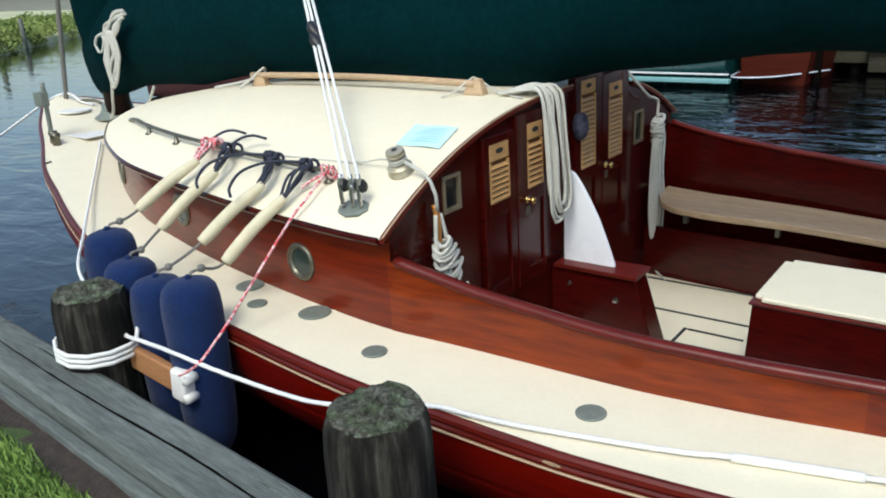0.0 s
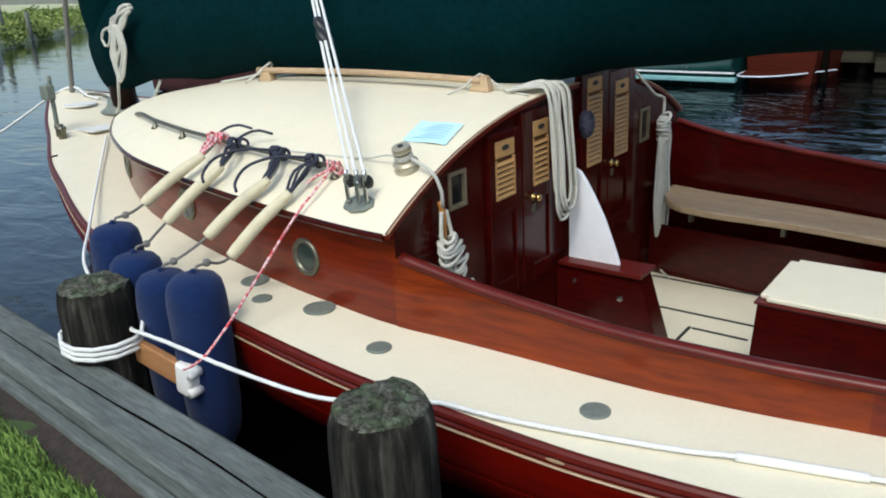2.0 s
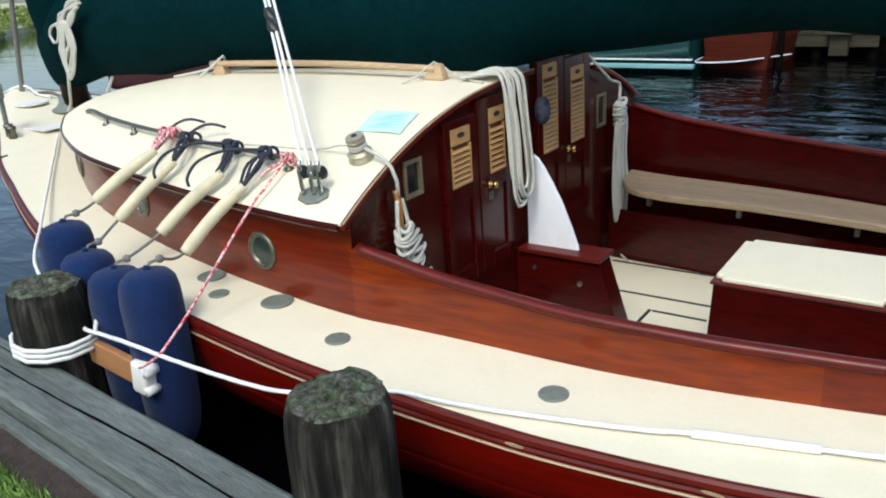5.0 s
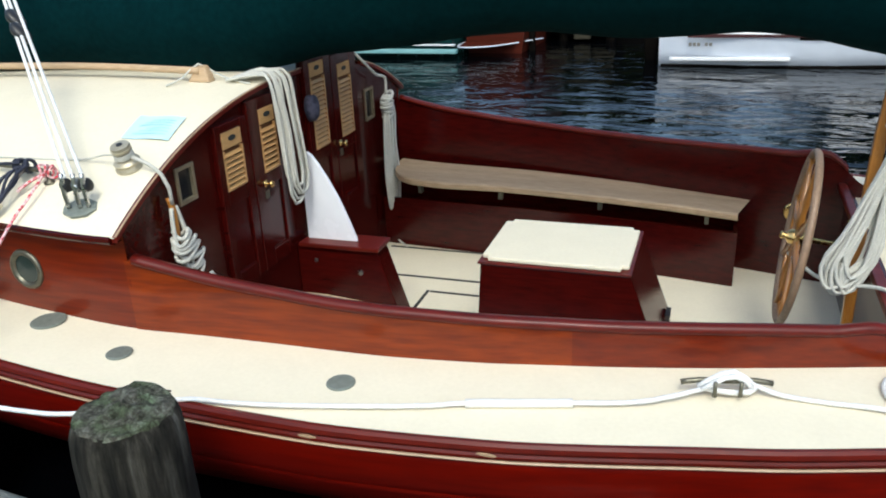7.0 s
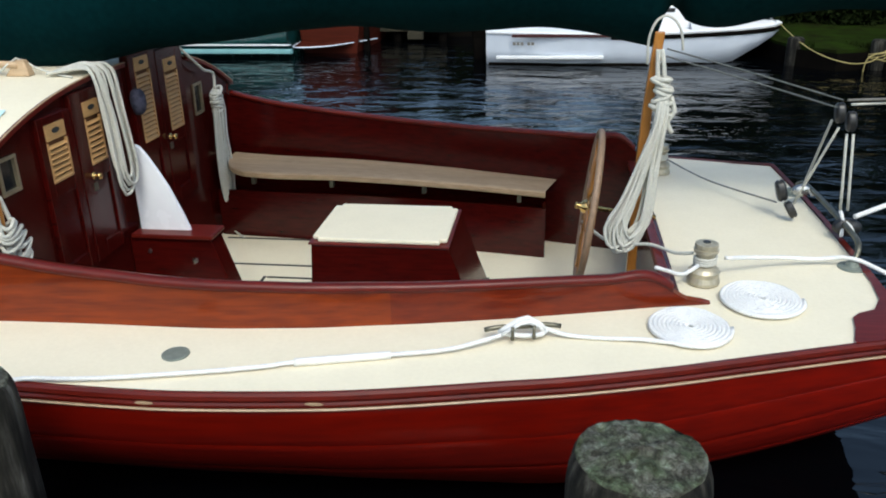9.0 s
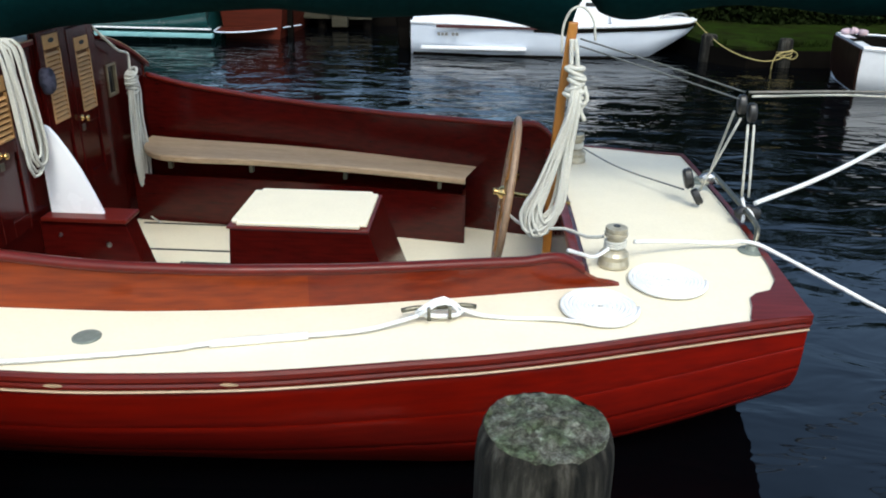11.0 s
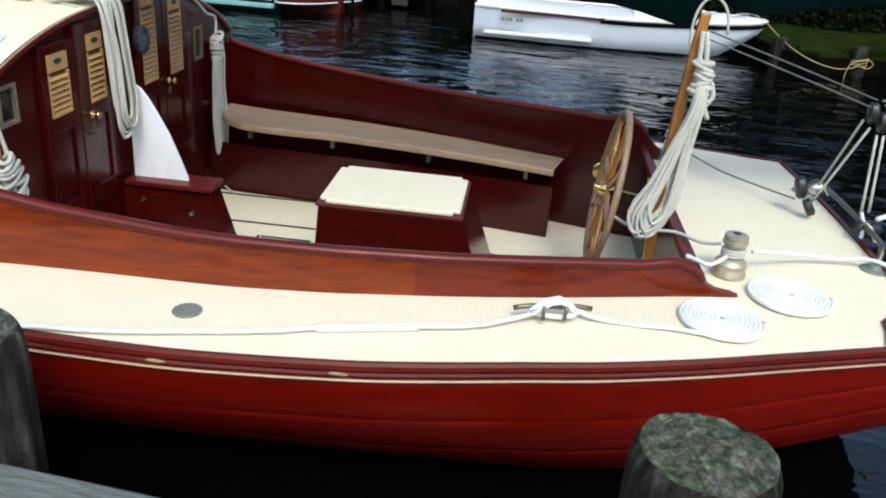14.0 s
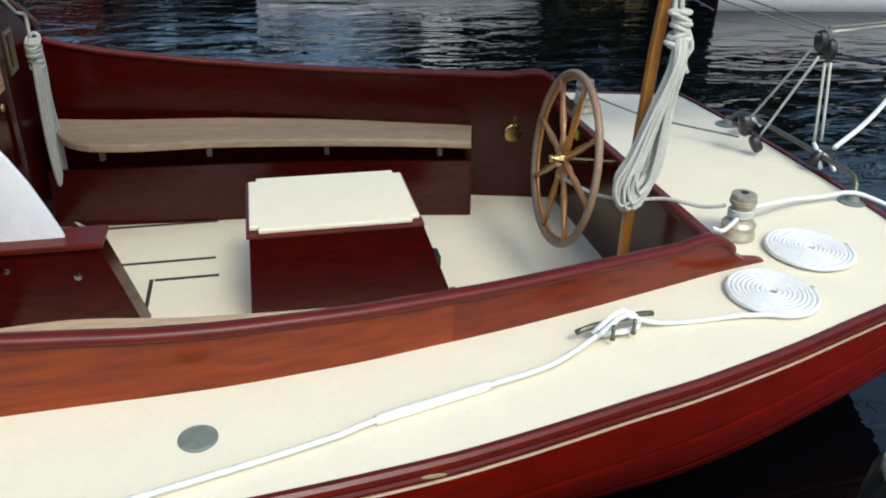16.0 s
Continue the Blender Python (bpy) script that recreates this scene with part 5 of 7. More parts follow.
spring = thing("mooring_line", "white mooring line from the piling along the deck to a cleat", "rope", (-1.0, -1.8, 0.7))
bm = bmesh.new()
wrap = []
for i in range(40):
    a = 2 * math.pi * i / 13 + 0.6
    wrap.append((-2.604 + 0.188 * math.cos(a), -2.085 + 0.176 * math.sin(a), 0.738 + 0.012 * math.sin(a - 0.4) - 0.023 * i / 13))
tube(bm, wrap, 0.0098, 8, raw=True)
tube(bm, [(-2.50, -1.93, 0.83), (-2.44, -1.99, 0.785), (-2.36, -2.06, 0.755)], 0.0092, 8, 0.02)
part("wrapping", bm, M_WROPE, spring, smooth=True)
line = [(-2.50, -2.03, 0.735), (-2.42, -2.06, 0.75), (-2.34, -2.075, 0.764), (-2.163, -2.072, 0.763), (-1.932, -2.055, 0.741), (-1.802, -2.03, 0.718), (-1.61, -1.985, 0.684), (-1.47, -1.95, 0.668), (-1.33, -1.915, 0.677), (-1.18, -1.872, 0.705), on_deck(-1.0, -1.822, 0.022), on_deck(-0.86, -1.798), on_deck(-0.70, -1.765), on_deck(-0.52, -1.717), on_deck(-0.34, -1.667), on_deck(-0.19, -1.620), on_deck(-0.09, -1.580), on_deck(0.253, -1.486), on_deck(0.474, -1.424, 0.024), (0.665, -1.317, 0.722)]
part("line", a_tube(line, 0.0084, 9, 0.03, lay=0.05), M_WROPE, spring, smooth=True)
sl = smooth_path(line, 0.03)
sleeve = [p for p in sl if -0.10 < p.x < 0.255]
part("chafe_sleeve", a_tube([tuple(p) for p in sleeve], 0.0155, 10, raw=True), M_WPLAS, spring, "white chafe sleeve", smooth=True)
bm = bmesh.new()
tube(bm, [(0.665, -1.372, 0.750), (0.74, -1.368, 0.744), (0.80, -1.352, 0.744), (0.822, -1.328, 0.748), (0.80, -1.306, 0.752), (0.72, -1.320, 0.752), (0.655, -1.345, 0.755)], 0.0095, 9, 0.025, lay=0.05)
tube(bm, [(0.640, -1.366, 0.752), (0.672, -1.364, 0.776), (0.712, -1.350, 0.800), (0.750, -1.338, 0.806), (0.785, -1.330, 0.786), (0.818, -1.322, 0.756)], 0.0088, 9, 0.025, lay=0.05)
tube(bm, [(0.652, -1.384, 0.750), (0.684, -1.380, 0.772), (0.722, -1.366, 0.794), (0.758, -1.352, 0.796), (0.790, -1.342, 0.776), (0.812, -1.340, 0.752)], 0.0088, 9, 0.025, lay=0.05)
bmesh.ops.translate(bm, vec=(0, 0.055, -0.028), verts=bm.verts)
tube(bm, [(0.80, -1.270, 0.745), (0.82, -1.267, 0.728), on_deck(0.9, -1.272, 0.02), on_deck(1.03, -1.275, 0.014), on_deck(1.18, -1.28), on_deck(1.3, -1.297)], 0.0084, 9, 0.025, lay=0.05)
part("hitch", bm, M_WROPE, spring, smooth=True)
rope("bow_line", [(-2.74, -1.98, 0.80), (-3.0, -1.91, 0.892), (-3.469, -1.6, 0.922), (-4.203, -1.1, 0.966), (-4.877, -0.62, 1.05), (-5.05, -0.50, 1.068)], 0.008, M_WROPE, "white bow line from piling to foredeck")
rope("bow_line", [(-6.02, 0.06, 1.20), (-6.12, 0.02, 1.225), (-6.42, -0.02, 1.275), (-7.15, -0.325, 0.886), (-7.6, -0.6, 0.70), (-8.6, -1.5, 0.56)], 0.010, M_WROPE, "white line from the bow to the quay")

# ---- fenders hung from the roof rail ----
RAIL = [(-4.20, -0.76), (-3.95, -0.88), (-3.65, -0.995), (-3.25, -1.10), (-2.90, -1.165), (-2.72, -1.20), (-2.37, -1.245), (-2.06, -1.273), (-1.935, -1.285)]
rail = part("roof_rail", a_tube([(x, y, roof_z(x, y) + (0.048 if i else 0.01)) for i, (x, y) in enumerate(RAIL)], 0.0108, 10, 0.05), M_BRONZE, boat, "bronze grab rail along the roof", smooth=True)
for x, y in (RAIL[2], RAIL[3], RAIL[5], RAIL[6], RAIL[8]):
    part("stanchion", a_lathe([(0.026, 0), (0.022, 0.008), (0.011, 0.014), (0.011, 0.05)], at=(x, y, roof_z(x, y)), sides=14), M_BRONZE, rail, smooth=True)


def fender(attach, s0, s1, top, r, ln, label, seed, loop_mat):
    """A fleece-covered fender on its lanyard, with a padded sleeve from s0 to s1 where the line crosses the cabin edge."""
    ob = thing("fender", label, "fender", (top[0], top[1], top[2] - ln), "fenders along the port side")
    A, T, a, b = Vector(attach), Vector(top), Vector(s0), Vector(s1)
    prof = [(0.02, 0.0), (r * 0.42, -0.004), (r * 0.74, -0.018), (r * 0.91, -0.042), (r * 0.985, -0.080), (r * 1.02, -0.13), (r * 1.02, -ln * 0.4), (r * 0.97, -ln * 0.7), (r * 0.92, -ln + 0.14), (r * 0.82, -ln + 0.07), (r * 0.6, -ln + 0.025), (0.02, -ln)]
    bm = bmesh.new()
    lathe(bm, prof, at=top, sides=28)
    for v in bm.verts:
        v.co += Vector((noise.noise(v.co * 6), noise.noise(v.co * 6 + Vector((9, 0, 0))), 0)) * 0.005
    part("body", bm, M_BLUE, ob, smooth=True)
    knot = T + Vector((0.0, 0.07, 0.02))
    part("lanyard", a_tube([A, a, b, knot, T + Vector((0, 0.02, 0.02)), T + Vector((0, 0, -0.01))], 0.0065, 7, 0.03), M_GROPE, ob, smooth=True)
    part("stopper_knot", a_lathe([(0.0, -0.018), (0.014, -0.012), (0.017, 0), (0.014, 0.012), (0, 0.018)], at=knot, sides=10), M_GROPE, ob, smooth=True)
    n = 16
    mid = a.lerp(b, 0.5) + Vector((0, -0.004, 0.010))
    pts = smooth_path([a, mid, b], (b - a).length / n)
    part("sleeve", a_tube(pts, 0.0285, 14, raw=True, taper=lambda t: 0.66 + 0.34 * min(1, t * 3.2) if t < 0.9 else 0.9), M_PAD, ob, "cream padded sleeve", smooth=True)
    rnd = random.Random(seed)
    bm = bmesh.new()
    for i in range(4):
        ctr = A + Vector((rnd.uniform(-0.045, 0.045), rnd.uniform(-0.01, 0.01), 0.0))
        tube(bm, [ctr + Vector((0.006 * math.cos(q * 2), 0.026 * math.cos(q), 0.026 * math.sin(q))) for q in spaced(0, 2 * math.pi, 12)[:-1]], 0.0078, 7, raw=True, closed=True)
    for i in range(4):
        tube(bm, [A + Vector((0.022 * i - 0.03, -0.02, 0.01)), A.lerp(a, 0.5) + Vector((rnd.uniform(-0.05, 0.05), 0, rnd.uniform(0.01, 0.05))), a.lerp(b, 0.04) + Vector((rnd.uniform(-0.02, 0.02), rnd.uniform(-0.01, 0.01), 0.012))], 0.0068, 7, 0.03)
    part("hitch", bm, M_RROPE if seed == 2 else loop_mat, ob, smooth=True)
    tl = [A + Vector((0, -0.02, 0.02)), A + Vector((-0.13, -0.12, 0.03)), A + Vector((-0.21, -0.21, 0.0)), A + Vector((-0.20, -0.29, -0.05)), A + Vector((-0.15, -0.33, -0.075))] if seed % 2 else [A + Vector((0, 0, 0.02)), A + Vector((0.04, 0.04, 0.05)), A + Vector((0.09, 0.07, 0.06)), A + Vector((0.16, 0.09, 0.045))]
    part("lanyard_tail", a_tube(tl, 0.0068, 7, 0.02), loop_mat, ob, smooth=True)
    part("eye", a_lathe([(0.016, 0), (0.014, 0.012), (0.008, 0.02), (0.0, 0.021)], at=T - Vector((0, 0, 0.005)), sides=12), M_BLUE, ob, smooth=True)
    return ob


for at, s0, s1, x, y, z, r, ln, sd, lm in (((-2.85, -1.175), (-2.781, -1.325, 1.306), (-2.897, -1.620, 1.118), -2.796, -1.850, 1.102, 0.115, 0.62, 2, M_DROPE), ((-2.66, -1.210), (-2.576, -1.379, 1.283), (-2.706, -1.640, 1.060), -2.626, -1.875, 1.000, 0.115, 0.7, 4, M_DROPE), ((-2.31, -1.250), (-2.213, -1.415, 1.270), (-2.380, -1.660, 1.049), -2.401, -1.900, 0.966, 0.118, 0.76, 9, M_DROPE), ((-2.06, -1.273), (-2.036, -1.460, 1.242), (-2.206, -1.680, 0.994), -2.150, -1.915, 1.010, 0.118, 0.80, 13, M_DROPE)):
    fender((at[0], at[1], roof_z(*at) + 0.055), s0, s1, (x, y, z), r, ln, "navy blue fleece-covered fender hung on a padded line", sd, lm)

# fender board on a red-flecked line, hung outboard of the fenders
board = thing("fender_board", "new wooden fender board with white rubber end caps", "fender board", (-2.45, -2.0, 0.3))
slope = Matrix.Translation((-2.13, 0.06, 0.598)) @ Matrix.Rotation(radians(7.5), 4, "Y")
bm = bmesh.new()
box(bm, -0.60, 0.0, -2.108, -2.072, -0.052, 0.052, m=slope)
part("plank", bm, M_PLANK, board, bevel=0.006)
part("end_cap", a_box(-0.042, 0.050, -2.124, -2.060, -0.070, 0.070, m=slope), M_WPLAS, board, "white rubber end cap", bevel=0.014)
for dz in (-0.044, 0.044):
    part("bumper", a_lathe([(0.021, -0.030), (0.023, 0), (0.021, 0.030)], m=slope @ Matrix.Translation((0.046, -2.093, dz)) @ Matrix.Rotation(radians(90), 4, "X"), sides=14), M_WPLAS, board, smooth=True)
part("line", a_tube([(-1.93, -1.31, 1.325), (-1.93, -1.42, 1.25), (-1.94, -1.54, 1.165), (-1.962, -1.88, 0.862), (-1.945, -1.99, 0.80), (-1.945, -2.055, 0.757), (-2.01, -2.07, 0.705), (-2.07, -2.08, 0.672)], 0.0055, 8, 0.03, lay=0.03), M_RROPE, board, "red-flecked line", smooth=True)
bm = bmesh.new()
for i in range(3):
    ctr = Vector((-1.96 + 0.025 * i, -1.285, roof_z(-1.94, -1.285) + 0.05))
    tube(bm, [ctr + Vector((0.010 * math.cos(q * 2 + i), 0.022 * math.cos(q), 0.026 * math.sin(q))) for q in spaced(0, 2 * math.pi, 12)[:-1]], 0.0055, 7, raw=True, closed=True)
tube(bm, [(-1.95, -1.305, 1.315), (-2.0, -1.35, 1.285), (-2.02, -1.38, 1.262)], 0.0065, 7, 0.02)
part("hitch", bm, M_RROPE, board, smooth=True)

# ---- lazy-jack tackle on the roof ----
tack = thing("rope_tackle", "white rope tackle with black blocks on a deck pad", "tackle", (-1.698, -1.398, 1.16))
bz = roof_z(-1.698, -1.398)
bm = bmesh.new()
lathe(bm, [(0.10, 0), (0.10, 0.008), (0.09, 0.012), (0, 0.013)], at=(-1.698, -1.398, bz + 0.002), m=Matrix.Rotation(radians(-21) * -1, 4, "X") @ Matrix.Diagonal((0.76, 0.58, 1, 1)), sides=8)
part("pad", bm, M_PLATE, tack)
for i, (dx, dy) in enumerate(((-0.035, -0.01), (0.012, 0.0), (0.045, 0.01))):
    bm = bmesh.new()
    lathe(bm, [(0.0, -0.011), (0.022, -0.011), (0.028, -0.007), (0.020, 0), (0.028, 0.007), (0.022, 0.011), (0.0, 0.011)], sides=18, m=Matrix.Rotation(radians(70), 4, "Y"), at=(-1.698 + dx, -1.398 + dy, bz + 0.10))
    part("sheave", bm, M_BLACK if i != 1 else M_STEEL, tack, smooth=True)
    part("strap", a_tube([(-1.698 + dx, -1.398 + dy - 0.012, bz + 0.012), (-1.698 + dx, -1.398 + dy - 0.02, bz + 0.08), (-1.698 + dx, -1.398 + dy - 0.016, bz + 0.15)], 0.009, 7, 0.02), M_STEEL, tack, smooth=True)
topb = Vector((-2.97, -0.33, 2.26))
for dx in (-0.045, -0.005, 0.045):
    part("fall", a_tube([(-1.698 + dx, -1.398, bz + 0.12), tuple(topb + Vector((dx * 0.5, 0, 0)))], 0.0075, 8, 0.1), M_WROPE, tack, smooth=True)
for q, sc in ((0.53, 1.0), (0.585, 1.0)):
    p = Vector((-1.698, -1.398, bz + 0.1)).lerp(topb, q)
    bm = bmesh.new()
    lathe(bm, [(0.0, -0.020), (0.030, -0.018), (0.036, 0), (0.030, 0.018), (0.0, 0.020)], sides=16, m=Matrix.Rotation(radians(-35), 4, "Y") @ Matrix.Rotation(radians(80), 4, "Y") @ Matrix.Diagonal((1.7, 1, 1, 1)), at=p)
    part("block", bm, M_BLACK, tack, smooth=True)

# a boat hook lying on two chocks along the roof
chocks = []
for x, cy in ((-1.80, -0.335), (-3.50, -0.24)):
    bm = bmesh.new()
    rings(bm, [[(x + dx, cy + dy, roof_z(x, cy) + 0.002) for dx, dy in ((-0.075, -0.030), (0.055, -0.030), (0.055, 0.030), (-0.075, 0.030))], [(x + dx, cy + dy, roof_z(x, cy) + 0.040) for dx, dy in ((-0.045, -0.026), (0.045, -0.026), (0.045, 0.026), (-0.045, 0.026))], [(x + dx, cy + dy, roof_z(x, cy) + 0.082) for dx, dy in ((-0.012, -0.020), (0.030, -0.020), (0.030, 0.020), (-0.012, 0.020))]])
    part("roof_chock", bm, M_TEAK, boat, "weathered wooden chock on the roof", bevel=0.008)
hook = tagged(part("boat_hook", a_tube([(-3.58, -0.245, roof_z(-3.58, 0.245) + 0.074), (-2.6, -0.30, roof_z(-2.6, 0.30) + 0.064), (-1.80, -0.355, roof_z(-1.80, 0.355) + 0.060)], 0.018, 10, 0.2), M_TEAK, None, smooth=True), "long weathered wooden pole lashed along the roof", "pole")
rope("lashing", [(x, y, roof_z(x, y) + h) for x, y, h in ((-1.93, -0.46, 0.010), (-1.87, -0.40, 0.035), (-1.815, -0.335, 0.088), (-1.74, -0.31, 0.040), (-1.62, -0.33, 0.012), (-1.52, -0.36, 0.012))], 0.005, M_ROPE, "thin pale lashing over the chock")
rope("lashing", [(x, y, roof_z(x, y) + h) for x, y, h in ((-3.60, -0.34, 0.012), (-3.54, -0.28, 0.06), (-3.49, -0.22, 0.11), (-3.57, -0.16, 0.06), (-3.75, -0.18, 0.03), (-3.97, -0.24, 0.02))], 0.008, M_ROPE, "pale lashing over the forward chock")

# paper on the roof
paper = thing("paper_notice", "pale blue laminated notice lying on the cabin roof", "notice", (-1.82, -0.72, 1.37))
bm = bmesh.new()
pa, pu, pv = (-1.552, -0.995), (-0.232, -0.008), (-0.03, 0.186)
rows = []
for i in range(7):
    row = []
    for j in range(7):
        x, y = pa[0] + pu[0] * i / 6 + pv[0] * j / 6, pa[1] + pu[1] * i / 6 + pv[1] * j / 6
        row.append((x, y, roof_z(x, y) + 0.011 + 0.003 * math.sin(i)))
    rows.append(row)
grid(bm, rows)
part("sheet", bm, M_PAPER, paper)
for k in range(6):
    bm = bmesh.new()
    rows = []
    for i in range(6):
        row = []
        for j in (0, 1):
            u, v = 0.12 + (0.72 - 0.1 * (k % 3)) * i / 5, 0.16 + 0.12 * k + 0.035 * j
            x, y = pa[0] + pu[0] * u + pv[0] * v, pa[1] + pu[1] * u + pv[1] * v
            row.append((x, y, roof_z(x, y) + 0.0155 + 0.003 * math.sin(i)))
        rows.append(row)
    grid(bm, rows)
    part("text_bar", bm, M_INK, paper)

# the white centreboard standing up out of its trunk
bm = bmesh.new()
curve = [(-1.445, 0.60), (-1.15, 0.60), (-1.158, 0.64), (-1.195, 0.74), (-1.245, 0.865), (-1.30, 0.97), (-1.345, 1.045), (-1.380, 1.092), (-1.405, 1.108), (-1.430, 1.098), (-1.443, 1.06)]
rings(bm, [[(x, yy, z) for x, z in curve] for yy in (-0.096, -0.074)])
part("centreboard", bm, M_BOARD, boat, "white painted centreboard standing up in its trunk", bevel=0.004)

# cloth cap hung on the doors
bm = bmesh.new()
lathe(bm, [(0.0, 0.0), (0.045, 0.004), (0.062, 0.03), (0.064, 0.07), (0.052, 0.105), (0.02, 0.13), (0.0, 0.132)], sides=18, m=Matrix.Rotation(radians(90), 4, "Y") @ Matrix.Rotation(radians(20), 4, "X") @ Matrix.Diagonal((1.15, 0.75, 0.55, 1)), at=(BULK + 0.026, 0.085, 1.305))
for v in bm.verts:
    v.co += Vector((0.2, 1, 1)) * 0.012 * noise.noise(v.co * 18)
tagged(part("cloth_cap", bm, M_FLAG, None, smooth=True), "small dark blue cloth cap hung on the cabin doors", "cap")
part("name_tag", a_box(1.325, 1.334, 0.60, 0.65, 0.650, 0.732), M_YEL, boat, "yellow tag on the after bulkhead")
part("engine_dial", a_lathe([(0.055, 0), (0.055, 0.012), (0.045, 0.016), (0.0, 0.015)], at=(1.085, trunk(1.085) - 0.031, 0.575), m=Matrix.Rotation(radians(90), 4, "X"), sides=24), M_BRASS, boat, "round brass dial low on the cockpit side", smooth=True)
part("dial_lever", a_box(1.077, 1.093, trunk(1.085) - 0.06, trunk(1.085) - 0.046, 0.575, 0.68), M_BRASS, boat)

# ---- stern gear: sheet blocks, horse, fairlead ----
gear = thing("mainsheet_tackle", "black mainsheet blocks and falls on the stern deck", "tackle", (2.115, 0, 0.75))
tb = Vector((2.17, -0.12, 1.385))


def block(p, turn, parent, material=M_BLACK, s=1.0):
    bm = bmesh.new()
    lathe(bm, [(0.0, -0.020 * s), (0.028 * s, -0.019 * s), (0.034 * s, -0.008 * s), (0.030 * s, 0), (0.034 * s, 0.008 * s), (0.028 * s, 0.019 * s), (0.0, 0.020 * s)], sides=18, m=turn @ Matrix.Diagonal((1.5, 1, 1, 1)), at=p)
    return part("block", bm, material, parent, smooth=True)


block(tb + Vector((-0.025, 0, -0.06)), Matrix.Rotation(radians(85), 4, "Y"), gear)
block(tb + Vector((0.03, 0, -0.10)), Matrix.Rotation(radians(85), 4, "Y"), gear)
block((2.04, 0.05, 0.785), Matrix.Rotation(radians(60), 4, "Y"), gear)
block((1.995, 0.10, 0.87), Matrix.Rotation(radians(75), 4, "Y"), gear, M_BLACK, 1.2)
block((2.165, 0.33, 0.80), Matrix.Rotation(radians(90), 4, "X"), gear, M_STEEL)
block((2.235, -0.20, 0.79), Matrix.Rotation(radians(80), 4, "X"), gear, M_BLACK, 1.3)
for a, b in (((2.165, 0.33, 0.81), tb + Vector((-0.05, 0.02, -0.10))), ((2.05, 0.05, 0.82), tb + Vector((-0.02, 0, -0.13))), ((2.21, -0.15, 0.86), tb + Vector((0.02, 0, -0.16))), ((2.24, -0.16, 0.86), tb + Vector((0.05, 0, -0.16)))):
    part("fall", a_tube([a, tuple(b)], 0.0062, 8, 0.1), M_ROPE, gear, smooth=True)
part("fall", a_tube([tuple(tb + Vector((0, 0, 0))), (2.6, -0.02, 1.38), (3.4, 0.25, 1.35), (4.4, 0.6, 1.39)], 0.006, 8, 0.06), M_GROPE, gear, smooth=True)
part("fall", a_tube([tuple(tb + Vector((0.02, 0, -0.02))), (2.7, 0.05, 1.35), (3.4, 0.3, 1.30), (4.4, 0.6, 1.35)], 0.006, 8, 0.06), M_ROPE, gear, smooth=True)
part("pennant", a_tube([(1.31, -0.305, 1.645), (1.75, -0.21, 1.512), tuple(tb + Vector((-0.02, 0, 0)))], 0.0038, 8, 0.06), M_SHEETROPE, gear, smooth=True)
part("pennant", a_tube([(1.31, -0.305, 1.612), (1.75, -0.21, 1.474), tuple(tb + Vector((-0.02, -0.01, -0.04)))], 0.0038, 8, 0.06), M_SHEETROPE, gear, smooth=True)
for p0, p1 in (((2.205, -0.20, 0.83), (2.255, -0.28, 0.755)), ((2.215, -0.14, 0.85), (2.2, -0.25, 0.76)), ((2.165, 0.36, 0.82), (2.21, 0.28, 0.79))):
    part("lashing", a_tube([p0, tuple((a + b) / 2 + 0.01 for a, b in zip(p0, p1)), p1], 0.009, 7, 0.02), M_WROPE, gear, smooth=True)
part("sheet_horse", a_tube([(2.175, 0.52, 0.735), (2.2, 0.46, 0.805), (2.215, 0.2, 0.81), (2.215, -0.25, 0.81), (2.2, -0.47, 0.805), (2.17, -0.53, 0.735)], 0.013, 10, 0.03), M_BRONZE, boat, "bronze mainsheet horse across the stern", smooth=True)
for y in (-0.535, 0.52):
    part("horse_pad", a_lathe([(0.062, 0), (0.060, 0.006), (0.03, 0.010), (0.022, 0.03), (0, 0.032)], at=(2.165, y, deck_z(2.165, y) + 0.004), sides=24), M_PLATE, boat, "round bronze pad")
rope("stern_line", [on_deck(1.585, -0.68, 0.10), on_deck(1.815, -0.57, 0.06), on_deck(2.015, -0.52, 0.035), (2.155, -0.54, 0.765), (2.325, -0.62, 0.71), (2.9, -0.95, 0.50), (3.6, -1.5, 0.36)], 0.0095, M_WROPE, "white stern line led over the horse to the quay", lay=0.05)
rope("stern_line", [(2.245, -0.25, 0.86), (2.7, 0.05, 0.93), (3.6, 0.8, 1.05), (5.2, 2.0, 1.2)], 0.012, M_WROPE, "white line leading astern from the horse")
rope("sheet", [(1.525, 0.90, 0.80), (1.72, 0.60, 0.765), (1.985, 0.12, 0.80)], 0.0048, M_GROPE, "thin grey sheet across the stern deck")
# halyard coil slung by the mast, its loops spilling down the cover
mcoil = thing("halyard_coil", "pale rope coil hung beside the mast", "rope coil", (-4.9, -0.31, 1.8))
rnd = random.Random(31)
for i in range(6):
    a, b = rnd.uniform(-0.03, 0.03), rnd.uniform(-0.03, 0.03)
    part("loop", a_tube([(-4.72 + a, -0.33, 1.965 + b * 0.5), (-4.83 + a, -0.335, 1.945 + b), (-4.96 + b, -0.335, 1.87 + a), (-5.02 + a, -0.33, 1.80), (-4.94 + b, -0.335, 1.78 + b), (-4.84 + a, -0.34, 1.86 + b), (-4.75 + b, -0.335, 1.93)], 0.0105, 7, 0.03), M_ROPE, mcoil, smooth=True)
